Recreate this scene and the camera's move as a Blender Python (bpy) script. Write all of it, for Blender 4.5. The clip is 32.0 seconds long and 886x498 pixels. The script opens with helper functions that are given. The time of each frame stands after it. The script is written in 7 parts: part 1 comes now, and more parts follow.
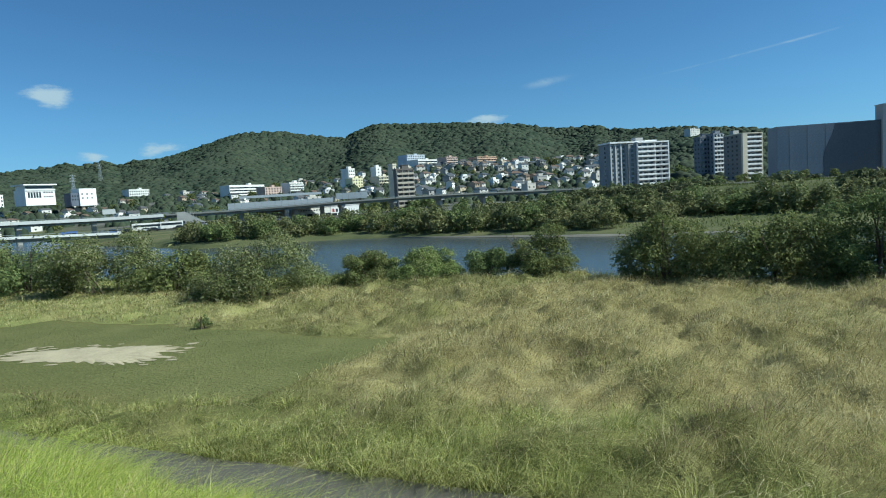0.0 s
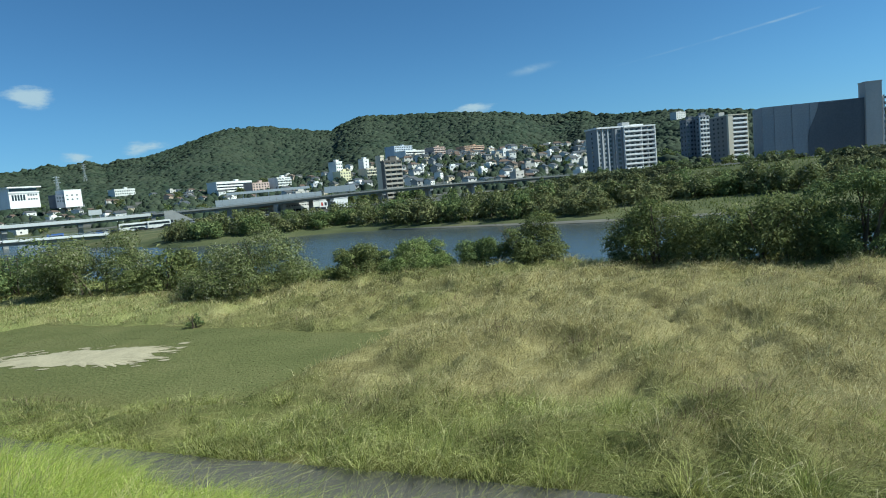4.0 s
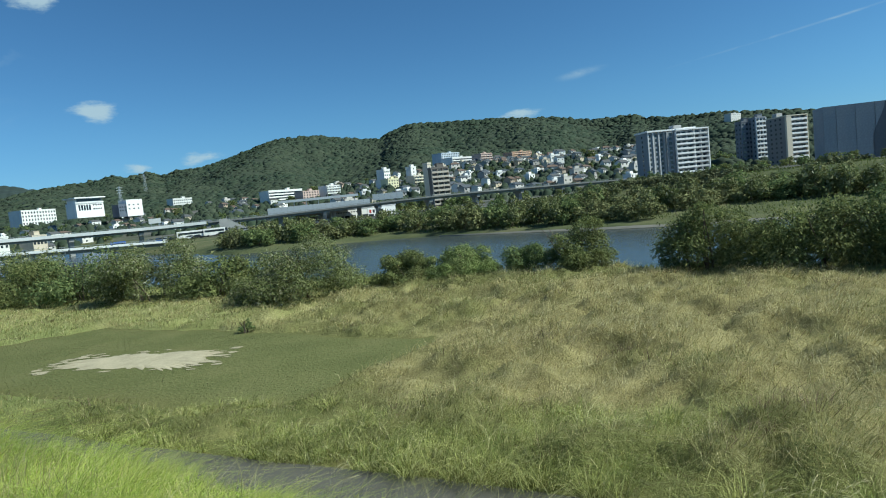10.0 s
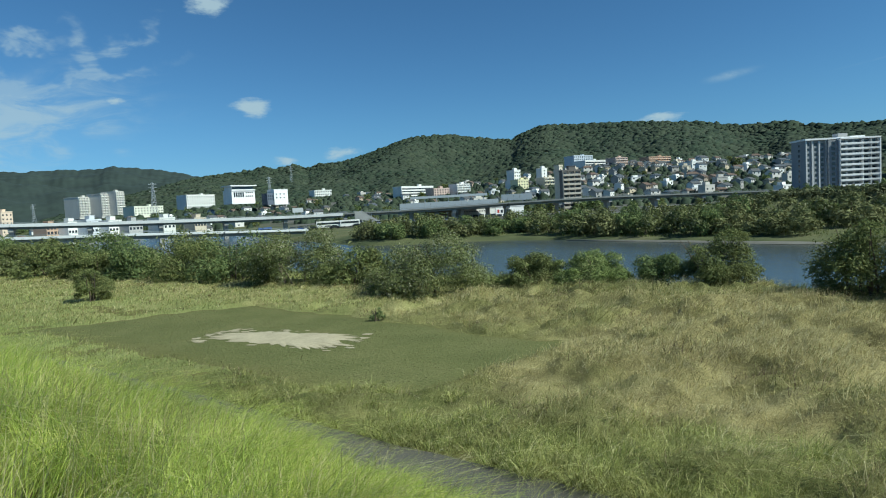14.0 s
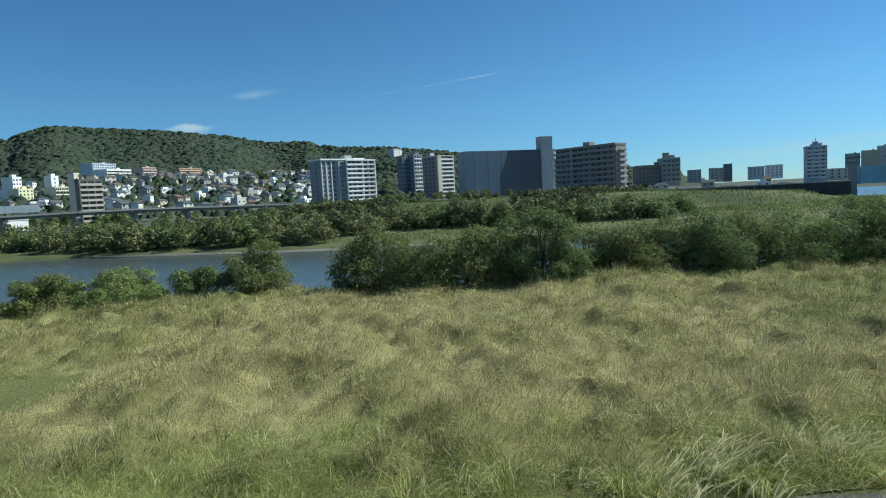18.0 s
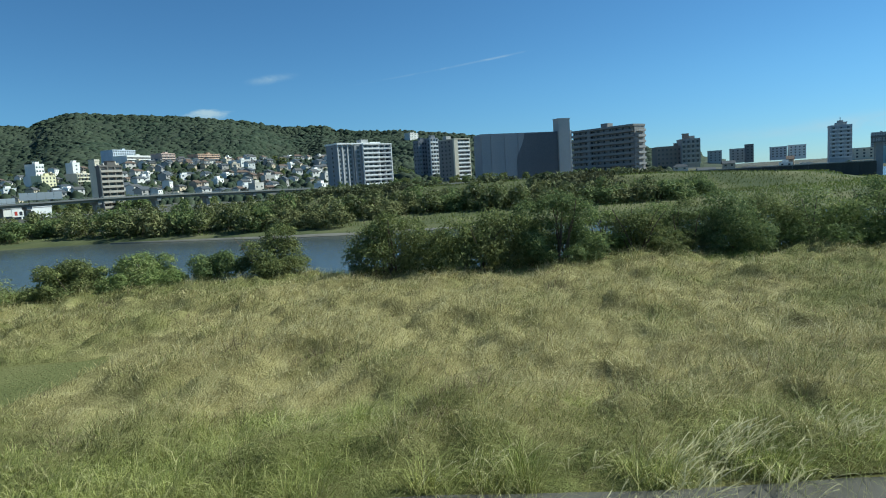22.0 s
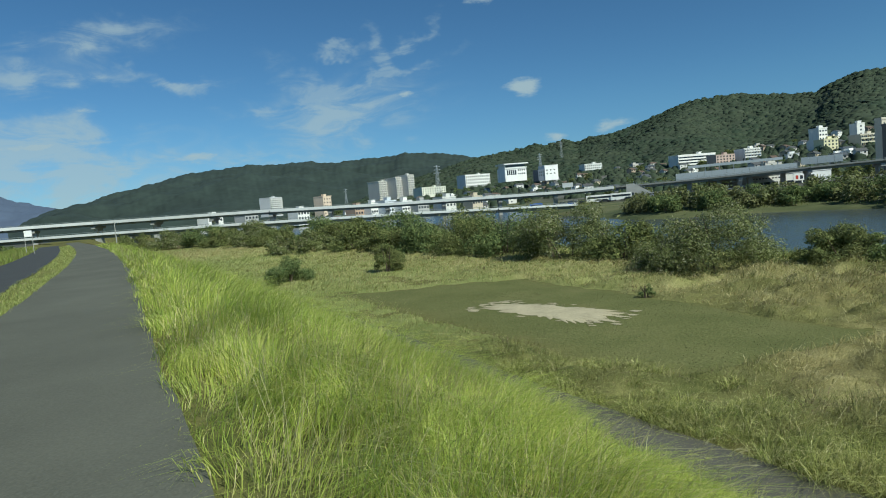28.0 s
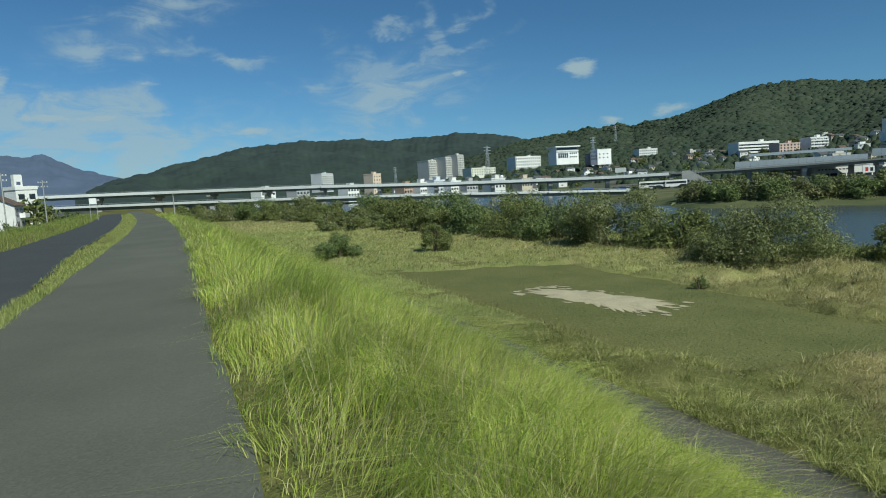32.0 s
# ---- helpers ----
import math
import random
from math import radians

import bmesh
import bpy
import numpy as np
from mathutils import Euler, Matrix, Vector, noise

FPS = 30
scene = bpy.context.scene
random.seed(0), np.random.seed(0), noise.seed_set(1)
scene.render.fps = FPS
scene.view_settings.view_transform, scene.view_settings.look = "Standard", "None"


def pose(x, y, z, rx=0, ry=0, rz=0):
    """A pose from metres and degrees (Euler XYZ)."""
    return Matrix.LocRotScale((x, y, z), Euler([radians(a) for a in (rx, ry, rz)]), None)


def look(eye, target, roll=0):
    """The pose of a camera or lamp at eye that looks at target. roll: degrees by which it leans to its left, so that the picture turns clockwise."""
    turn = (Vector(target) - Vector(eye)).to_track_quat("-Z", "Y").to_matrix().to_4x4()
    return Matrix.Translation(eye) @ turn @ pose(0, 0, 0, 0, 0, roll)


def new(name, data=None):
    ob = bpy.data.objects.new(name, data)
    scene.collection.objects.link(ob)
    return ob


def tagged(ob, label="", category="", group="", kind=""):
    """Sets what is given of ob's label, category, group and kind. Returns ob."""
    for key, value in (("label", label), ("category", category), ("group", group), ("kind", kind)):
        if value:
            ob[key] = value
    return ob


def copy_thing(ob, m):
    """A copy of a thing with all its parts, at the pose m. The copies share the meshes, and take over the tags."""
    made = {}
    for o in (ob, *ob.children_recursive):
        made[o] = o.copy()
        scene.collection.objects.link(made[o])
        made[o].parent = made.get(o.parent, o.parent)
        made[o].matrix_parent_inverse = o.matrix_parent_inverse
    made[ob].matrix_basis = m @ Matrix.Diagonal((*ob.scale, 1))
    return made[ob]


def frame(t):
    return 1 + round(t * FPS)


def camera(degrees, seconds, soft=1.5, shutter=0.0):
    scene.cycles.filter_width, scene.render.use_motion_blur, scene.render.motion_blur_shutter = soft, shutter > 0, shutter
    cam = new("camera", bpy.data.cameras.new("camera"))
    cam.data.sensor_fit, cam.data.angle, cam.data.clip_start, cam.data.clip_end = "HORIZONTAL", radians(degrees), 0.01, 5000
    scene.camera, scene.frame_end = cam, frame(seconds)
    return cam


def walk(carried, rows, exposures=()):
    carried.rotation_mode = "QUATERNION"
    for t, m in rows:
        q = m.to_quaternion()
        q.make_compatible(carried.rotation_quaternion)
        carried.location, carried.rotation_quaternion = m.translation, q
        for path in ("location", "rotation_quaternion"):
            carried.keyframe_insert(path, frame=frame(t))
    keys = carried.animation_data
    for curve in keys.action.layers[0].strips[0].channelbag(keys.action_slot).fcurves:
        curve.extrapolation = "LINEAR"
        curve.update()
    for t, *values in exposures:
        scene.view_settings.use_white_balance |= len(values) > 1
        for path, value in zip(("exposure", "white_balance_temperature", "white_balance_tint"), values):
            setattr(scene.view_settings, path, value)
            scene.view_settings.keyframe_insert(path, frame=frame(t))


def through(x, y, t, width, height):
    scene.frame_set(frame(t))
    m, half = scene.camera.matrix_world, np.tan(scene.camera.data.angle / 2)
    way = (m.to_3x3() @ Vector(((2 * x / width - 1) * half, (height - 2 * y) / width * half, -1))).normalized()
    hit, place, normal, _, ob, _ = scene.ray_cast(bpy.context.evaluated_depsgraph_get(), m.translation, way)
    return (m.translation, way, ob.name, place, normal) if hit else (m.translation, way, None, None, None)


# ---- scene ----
# camera: a person stands on the levee path and pans; eye 1.6 m above the path
cam = camera(71.2, 32.0, soft=1.05)
PATH = [
    (0.0, -0.01, 0.04, 5.17, 85.31, 3.58, -0.98),
    (0.5, 0.01, 0.07, 5.17, 86.05, 3.05, 0.46),
    (1.0, 0.02, 0.08, 5.17, 86.07, 3.66, 1.36),
    (1.5, 0.01, 0.08, 5.17, 85.21, 3.92, 2.85),
    (2.0, 0.01, 0.07, 5.17, 85.05, 4.50, 4.82),
    (2.5, -0.00, 0.03, 5.16, 84.91, 4.96, 4.41),
    (4.5, -0.00, 0.06, 5.21, 84.15, 4.76, -6.23),
    (5.0, -0.01, 0.06, 5.21, 84.51, 4.06, -11.36),
    (5.5, -0.05, 0.05, 5.21, 84.44, 3.28, -16.21),
    (6.0, -0.03, 0.05, 5.21, 84.64, 2.93, -19.55),
    (6.5, -0.07, 0.03, 5.21, 85.16, 3.00, -23.07),
    (7.0, -0.03, 0.05, 5.21, 85.00, 2.82, -25.41),
    (7.5, -0.02, 0.05, 5.21, 85.15, 2.57, -24.44),
    (8.0, -0.00, 0.03, 5.22, 84.20, 2.62, -21.30),
    (8.5, -0.01, 0.06, 5.20, 84.40, 3.64, -15.60),
    (9.0, 0.01, 0.13, 5.21, 84.43, 4.38, -12.04),
    (9.5, 0.09, 0.15, 5.20, 85.05, 5.05, -5.03),
    (10.0, 0.06, 0.08, 5.19, 85.35, 5.84, 2.34),
    (10.5, 0.04, 0.08, 5.20, 86.08, 5.87, 9.09),
    (11.0, 0.05, 0.08, 5.22, 85.97, 5.71, 16.14),
    (11.5, 0.05, 0.04, 5.22, 85.53, 5.06, 20.87),
    (12.0, 0.04, -0.04, 5.22, 85.88, 5.37, 22.81),
    (12.5, -0.00, -0.08, 5.23, 85.86, 5.12, 22.87),
    (13.0, -0.04, -0.13, 5.22, 86.14, 3.88, 20.40),
    (13.5, -0.08, -0.10, 5.22, 86.17, 3.11, 17.89),
    (14.0, -0.09, -0.13, 5.21, 86.31, 3.06, 14.16),
    (14.5, -0.05, -0.12, 5.21, 85.22, 2.35, 8.92),
    (16.5, -0.07, -0.03, 5.22, 84.66, 3.49, -7.71),
    (17.0, -0.07, -0.06, 5.21, 85.88, 3.19, -13.66),
    (17.5, -0.06, -0.09, 5.21, 85.96, 3.41, -21.43),
    (18.0, -0.06, -0.05, 5.19, 85.18, 3.02, -27.11),
    (18.5, -0.08, -0.07, 5.18, 85.10, 2.78, -33.89),
    (19.0, -0.03, -0.11, 5.20, 85.01, 2.76, -39.06),
    (19.5, -0.01, -0.13, 5.21, 85.26, 3.70, -38.16),
    (20.0, -0.00, -0.07, 5.21, 85.22, 3.93, -34.77),
    (20.5, 0.01, -0.01, 5.19, 84.80, 3.91, -32.18),
    (21.0, 0.05, 0.03, 5.19, 84.21, 3.90, -29.96),
    (21.5, 0.01, -0.05, 5.18, 84.07, 3.55, -28.30),
    (22.0, -0.00, -0.06, 5.19, 83.75, 3.49, -25.58),
    (22.5, 0.01, -0.12, 5.19, 84.01, 3.21, -23.13),
    (23.0, 0.01, -0.09, 5.20, 84.46, 2.59, -16.71),
    (23.5, 0.01, -0.10, 5.20, 84.38, 4.26, -8.76),
    (24.0, 0.08, -0.10, 5.21, 83.14, 4.09, -0.20),
    (24.5, 0.08, -0.11, 5.21, 82.24, 4.89, 9.05),
    (26.5, 0.06, -0.15, 5.21, 83.65, 3.53, 25.05),
    (27.0, 0.06, -0.14, 5.20, 84.88, 3.82, 29.06),
    (27.5, 0.06, -0.10, 5.19, 86.01, 5.26, 33.70),
    (28.0, 0.07, -0.01, 5.18, 85.75, 5.10, 38.80),
    (28.5, 0.03, 0.14, 5.20, 85.58, 4.82, 44.70),
    (29.0, -0.02, 0.14, 5.22, 85.09, 5.72, 50.54),
    (29.5, 0.02, 0.12, 5.22, 85.20, 5.37, 53.72),
    (30.0, -0.00, 0.07, 5.18, 85.42, 4.95, 53.46),
    (30.5, 0.02, 0.10, 5.19, 85.45, 4.54, 51.83),
    (31.0, -0.03, 0.11, 5.19, 85.58, 4.68, 49.29),
    (31.5, -0.01, 0.10, 5.20, 85.31, 4.08, 46.53),
    (32.0, -0.04, 0.06, 5.20, 84.29, 3.27, 43.31),
]
walk(cam, [(t, pose(*p)) for t, *p in PATH], [(0.0, 0.35, 5900, -6.0), (9.0, 0.35, 5900, -6.0), (12.0, 0.15, 6000, -6.0), (17.0, 0.35, 5900, -6.0), (23.0, 0.35, 5900, -6.0), (27.0, 0.1, 6200, -6.0), (30.0, -0.06, 6200, -6.0), (32.0, -0.08, 6200, -6.0)])

# ---- sky and sun ----
SUN_AZ, SUN_EL = 98.0, 42.0          # bearing clockwise from +y, height
sun = new("sun", bpy.data.lights.new("sun", "SUN"))
sun.data.energy, sun.data.angle, sun.data.color = 4.8, radians(0.5), (1.0, 0.95, 0.87)
sun.matrix_world = look((0, 0, 60), (-60 * math.sin(radians(SUN_AZ)), -60 * math.cos(radians(SUN_AZ)), 60 - 60 * math.tan(radians(SUN_EL))))


def sky_world():
    w = bpy.data.worlds.new("sky")
    w.use_nodes = True
    scene.world = w
    nt = w.node_tree
    nt.nodes.clear()
    N, L = nt.nodes.new, nt.links.new

    def m(op, a, b=None, c=None):
        n = N("ShaderNodeMath")
        n.operation = op
        for i, v in enumerate((a, b, c)):
            if v is None:
                continue
            if isinstance(v, (int, float)):
                n.inputs[i].default_value = v
            else:
                L(v, n.inputs[i])
        return n.outputs[0]
    sky = N("ShaderNodeTexSky")
    sky.sky_type, sky.sun_disc = "NISHITA", False
    sky.sun_elevation, sky.sun_rotation = radians(SUN_EL), radians(SUN_AZ)
    sky.air_density, sky.dust_density, sky.ozone_density = 0.85, 0.0, 5.0
    co = N("ShaderNodeTexCoord")
    sep = N("ShaderNodeSeparateXYZ")
    L(co.outputs["Generated"], sep.inputs[0])
    az = m("MULTIPLY", m("ARCTAN2", sep.outputs[0], sep.outputs[1]), 57.296)
    el = m("MULTIPLY", m("ARCSINE", sep.outputs[2]), 57.296)
    comb = N("ShaderNodeCombineXYZ")
    L(az, comb.inputs[0])
    L(el, comb.inputs[1])

    def fog(scale, detail, sx=1.0, sy=1.0, dist=0.0):
        mp = N("ShaderNodeMapping")
        mp.inputs["Scale"].default_value = (sx, sy, 1)
        L(comb.outputs[0], mp.inputs[0])
        n = N("ShaderNodeTexNoise")
        n.inputs["Scale"].default_value, n.inputs["Detail"].default_value = scale, detail
        n.inputs["Roughness"].default_value, n.inputs["Distortion"].default_value = 0.6, dist
        L(mp.outputs[0], n.inputs["Vector"])
        return n.outputs[0]
    fluff = fog(0.5, 6, 0.55, 1.3)
    wisp = fog(0.3, 8, 0.6, 1.7, 0.9)

    warp_a = m("ADD", az, m("MULTIPLY", m("SUBTRACT", fog(0.16, 4, 1, 1.4), 0.5), 9.0))
    warp_e = m("ADD", el, m("MULTIPLY", m("SUBTRACT", fog(0.21, 4, 1, 1.4), 0.5), 5.0))

    def blob(a, e, sa, se, turn=0.0, az=az, el=el):
        c, s = math.cos(radians(turn)), math.sin(radians(turn))
        da, de = m("SUBTRACT", az, a), m("SUBTRACT", el, e)
        u = m("DIVIDE", m("ADD", m("MULTIPLY", da, c), m("MULTIPLY", de, s)), sa)
        v = m("DIVIDE", m("SUBTRACT", m("MULTIPLY", de, c), m("MULTIPLY", da, s)), se)
        return m("EXPONENT", m("MULTIPLY", m("ADD", m("MULTIPLY", u, u), m("MULTIPLY", v, v)), -1.0))

    def add(items):
        out = items[0]
        for i in items[1:]:
            out = m("ADD", out, i)
        return out

    def ramp(v, lo, hi, top=1.0):
        n = N("ShaderNodeMapRange")
        n.interpolation_type = "SMOOTHSTEP"
        n.inputs["From Min"].default_value, n.inputs["From Max"].default_value, n.inputs["To Max"].default_value = lo, hi, top
        L(v, n.inputs["Value"])
        return n.outputs[0]
    cumulus = add([blob(*b) for b in CUMULUS])
    cirrus = add([blob(*b, az=warp_a, el=warp_e) for b in CIRRUS])
    veils = add([blob(*b, az=warp_a, el=warp_e) for b in VEILS] + [m("MULTIPLY", blob(*b), 0.6) for b in STREAKS])
    strands = ramp(wisp, 0.34, 0.7)
    thick = ramp(m("ADD", m("MULTIPLY", cumulus, 0.55), m("MULTIPLY", m("SUBTRACT", fluff, 0.5), 1.5)), 0.22, 0.62, 0.85)
    thick = m("MULTIPLY", thick, ramp(cumulus, 0.08, 0.3))
    thin = ramp(m("MULTIPLY", m("MINIMUM", cirrus, 1.1), m("ADD", m("MULTIPLY", strands, 0.95), 0.2)), 0.06, 1.0, 0.46)
    thin = m("MAXIMUM", thin, ramp(m("MULTIPLY", m("MINIMUM", veils, 1.2), m("ADD", m("MULTIPLY", strands, 0.8), 0.25)), 0.06, 0.95, 0.66))
    cover = m("MAXIMUM", thick, thin)
    mix = N("ShaderNodeMix")
    mix.data_type = "RGBA"
    L(cover, mix.inputs["Factor"])
    clear = N("ShaderNodeMix")
    clear.data_type, clear.blend_type = "RGBA", "MULTIPLY"
    clear.inputs["Factor"].default_value = 1.0
    L(sky.outputs[0], clear.inputs["A"])
    low = N("ShaderNodeMix")
    low.data_type = "RGBA"
    L(ramp(el, 0.0, 9.0), low.inputs["Factor"])
    low.inputs["A"].default_value, low.inputs["B"].default_value = (0.6, 0.8, 1.0, 1), (0.73, 0.94, 1.06, 1)
    L(low.outputs["Result"], clear.inputs["B"])
    L(clear.outputs["Result"], mix.inputs["A"])
    mix.inputs["B"].default_value = (5.4, 6.4, 7.2, 1)
    bg = N("ShaderNodeBackground")
    bg.inputs["Strength"].default_value = SKY_STRENGTH
    L(mix.outputs["Result"], bg.inputs["Color"])
    out = N("ShaderNodeOutputWorld")
    L(bg.outputs[0], out.inputs["Surface"])


SKY_STRENGTH = 0.075
# clouds: bearing, height, half width, half height (degrees), tilt
CUMULUS = [(-30.3, 9.7, 1.8, 0.75), (-33.5, 17.9, 2.1, 1.0), (5.3, 6.9, 2.0, 0.6), (-23.0, 5.5, 2.2, 0.6, 6), (-28.2, 5.1, 1.3, 0.55), (-79.4, 9.4, 2.4, 1.3), (-80.4, 9.9, 1.7, 1.0), (-81.6, 6.7, 3.0, 0.55), (-76.2, 6.9, 2.5, 0.5), (-87.3, 7.2, 1.8, 0.7), (-85.3, 5.2, 3.0, 0.7), (-59.7, 5.8, 2.5, 0.5), (-67.9, 9.7, 1.6, 0.4), (-86.3, 9.5, 2.2, 0.55), (-79.0, 4.9, 3.2, 0.5), (-41.4, 10.0, 1.2, 0.4), (-71, 7.0, 2.6, 0.5), (-64.5, 4.6, 2.2, 0.35)]
CIRRUS = [(-52.0, 8.7, 5.5, 0.7, -5), (-48.0, 10.4, 4.0, 0.65, 18), (-41.5, 12.0, 4.8, 0.55, 12), (-43.4, 13.6, 2.6, 0.8, 111), (-40.2, 15.0, 2.6, 0.7, 33), (-50.2, 11.5, 3.4, 1.3, -29), (-52.0, 7.0, 3.2, 0.8, -12), (-44.9, 5.9, 4.6, 1.1, 12), (-47.0, 13.9, 2.2, 0.5, -11), (-59.4, 11.7, 2.6, 0.5, 0)]
VEILS = [(-70.5, 12.4, 4.2, 1.2, 12), (-66.5, 15.0, 6.5, 1.2, 11), (-63.0, 12.2, 5.5, 0.6, -6), (-72.0, 7.6, 8.0, 1.6, 3), (-82.0, 5.2, 16.0, 3.2, 0), (-80.0, 3.6, 14.0, 2.0, 0), (-64.0, 3.8, 12.0, 1.8, 0), (-47, 8.5, 8.0, 3.2, 10)]
STREAKS = [(11.0, 9.7, 2.2, 0.4, 8), (28.0, 10.2, 8.0, 0.12, 7), (62, 2.6, 16, 0.8, 2), (57.3, 15, 2.0, 0.2, -18)]
sky_world()

# ---- materials ----
def material(name, rough=0.8, metal=0.0, spec=0.3):
    m = bpy.data.materials.new(name)
    m.use_nodes = True
    b = m.node_tree.nodes["Principled BSDF"]
    b.inputs["Roughness"].default_value, b.inputs["Metallic"].default_value = rough, metal
    b.inputs["Specular IOR Level"].default_value = spec
    return m, m.node_tree, b


def tex(nt, kind, scale, detail=3.0, rough=0.55, stretch=None):
    geo = nt.nodes.new("ShaderNodeTexCoord")
    src = geo.outputs["Object"]
    if stretch:
        mp = nt.nodes.new("ShaderNodeMapping")
        mp.inputs["Scale"].default_value = stretch
        nt.links.new(src, mp.inputs[0])
        src = mp.outputs[0]
    n = nt.nodes.new("ShaderNodeTexNoise" if kind == "noise" else "ShaderNodeTexVoronoi")
    n.inputs["Scale"].default_value = scale
    if kind == "noise":
        n.inputs["Detail"].default_value, n.inputs["Roughness"].default_value = detail, rough
    nt.links.new(src, n.inputs["Vector"])
    return n.outputs[0]


def ramp(nt, fac, stops):
    r = nt.nodes.new("ShaderNodeValToRGB")
    e = r.color_ramp.elements
    while len(e) < len(stops):
        e.new(0.5)
    for el, (p, c) in zip(e, stops):
        el.position, el.color = p, (*c, 1)
    nt.links.new(fac, r.inputs[0])
    return r.outputs[0]


def blend(nt, fac, a, b, mode="MIX"):
    n = nt.nodes.new("ShaderNodeMix")
    n.data_type, n.blend_type = "RGBA", mode
    for key, v in (("Factor", fac), ("A", a), ("B", b)):
        if isinstance(v, (int, float)):
            n.inputs[key].default_value = v
        elif isinstance(v, tuple):
            n.inputs[key].default_value = (*v, 1)
        else:
            nt.links.new(v, n.inputs[key])
    return n.outputs["Result"]


def bump(nt, b, height, strength, dist):
    n = nt.nodes.new("ShaderNodeBump")
    n.inputs["Strength"].default_value, n.inputs["Distance"].default_value = strength, dist
    nt.links.new(height, n.inputs["Height"])
    nt.links.new(n.outputs[0], b.inputs["Normal"])


def shade(c, k):
    return tuple(min(1, v * k) for v in c)


def plain(name, colour, rough=0.8, metal=0.0, vary=0.15, scale=1.2, grain=18.0, relief=0.1, streak=None, spec=0.3):
    """A painted or mineral surface: stains at one scale, grain at another, fine relief."""
    m, nt, b = material(name, rough, metal, spec)
    big = ramp(nt, tex(nt, "noise", scale, 4, stretch=streak), [(0.3, shade(colour, 1 - vary)), (0.7, shade(colour, 1 + vary * 0.5))])
    g = tex(nt, "noise", grain, 2)
    nt.links.new(blend(nt, 0.35, big, ramp(nt, g, [(0.3, shade(colour, 1 - vary * 1.2)), (0.7, shade(colour, 1 + vary))])), b.inputs["Base Color"])
    if relief:
        bump(nt, b, g, relief, 0.02)
    return m


def leafy(name, stops, through=0.35, patch=0.0, patch_colour=(0.1, 0.1, 0.03), rough=0.55, patch_scale=0.2, mottle=0.0):
    """Leaves or blades: each island its own tone, patches over metres, some light passing through."""
    m, nt, b = material(name, rough + 0.15, 0, 0.12)
    geo = nt.nodes.new("ShaderNodeNewGeometry")
    c = ramp(nt, geo.outputs["Random Per Island"], stops)
    if patch:
        pm = ramp(nt, tex(nt, "noise", patch_scale, 4), [(0.42, (0, 0, 0)), (0.62, (patch,) * 3)])
        c = blend(nt, pm, c, patch_colour)
    if mottle:
        c = blend(nt, mottle, c, ramp(nt, tex(nt, "noise", 1.1, 3, 0.6), [(0.32, (0.3, 0.27, 0.24)), (0.5, (0.95, 0.95, 0.9)), (0.68, (1.3, 1.28, 1.25))]), "MULTIPLY")
    nt.links.new(c, b.inputs["Base Color"])
    if through:
        tr = nt.nodes.new("ShaderNodeBsdfTranslucent")
        nt.links.new(c, tr.inputs["Color"])
        mx = nt.nodes.new("ShaderNodeMixShader")
        mx.inputs[0].default_value = through
        nt.links.new(b.outputs[0], mx.inputs[1])
        nt.links.new(tr.outputs[0], mx.inputs[2])
        nt.links.new(mx.outputs[0], nt.nodes["Material Output"].inputs["Surface"])
    return m

# ---- plan: p runs from the levee towards the river, r along the levee downstream ----
NX, NY = 0.392, 0.920


def pr(x, y):
    return NX * x + NY * y, NY * x - NX * y


def xy(p, r):
    return NX * p + NY * r, NY * p - NX * r


def bearing(az, d):
    return d * math.sin(radians(az)), d * math.cos(radians(az))


def bend(r):
    """The levee turns away from the river upstream."""
    s = np.clip(-np.asarray(r, float) - 25, 0, 212)
    return -0.0007 * s ** 2 + 0.0000022 * s ** 3


def swerve(r):
    """The side road draws away from the path upstream."""
    return -0.8 * smooth(-12, -32, np.asarray(r, float))


def smooth(a, b, v):
    t = np.clip((v - a) / (b - a), 0, 1)
    return t * t * (3 - 2 * t)


def wave(x, y, size, seed=0.0):
    a = np.sin(x / size + 1.7 * np.sin(y / size * 0.73 + seed) + seed) + np.sin(y / size * 1.13 + 1.3 * np.sin(x / size * 0.61 - seed))
    return a * 0.5


GRIDS = {}


def vnoise(x, y, size, seed=0):
    """Smooth random values between 0 and 1 over the plan, with features of that size in metres."""
    if seed not in GRIDS:
        GRIDS[seed] = np.random.default_rng(900 + seed).uniform(0, 1, (256, 256))
    g = GRIDS[seed]
    u, v = np.asarray(x) / size + 71.3, np.asarray(y) / size + 38.9
    i, j = np.floor(u).astype(int), np.floor(v).astype(int)
    a, b = u - i, v - j
    a, b = a * a * (3 - 2 * a), b * b * (3 - 2 * b)
    i0, j0, i1, j1 = i % 256, j % 256, (i + 1) % 256, (j + 1) % 256
    return (g[i0, j0] * (1 - a) + g[i1, j0] * a) * (1 - b) + (g[i0, j1] * (1 - a) + g[i1, j1] * a) * b


BANK_R = np.array([-400, -150, -95, -70, -23, 50, 100, 135, 142, 270, 300, 900])
BANK_P = np.array([250, 120, 96, 112, 99, 86, 92, 176, 420, 420, 240, 260])
WATER = -2.0


def far_bank(r):
    return np.interp(r, BANK_R, BANK_P)


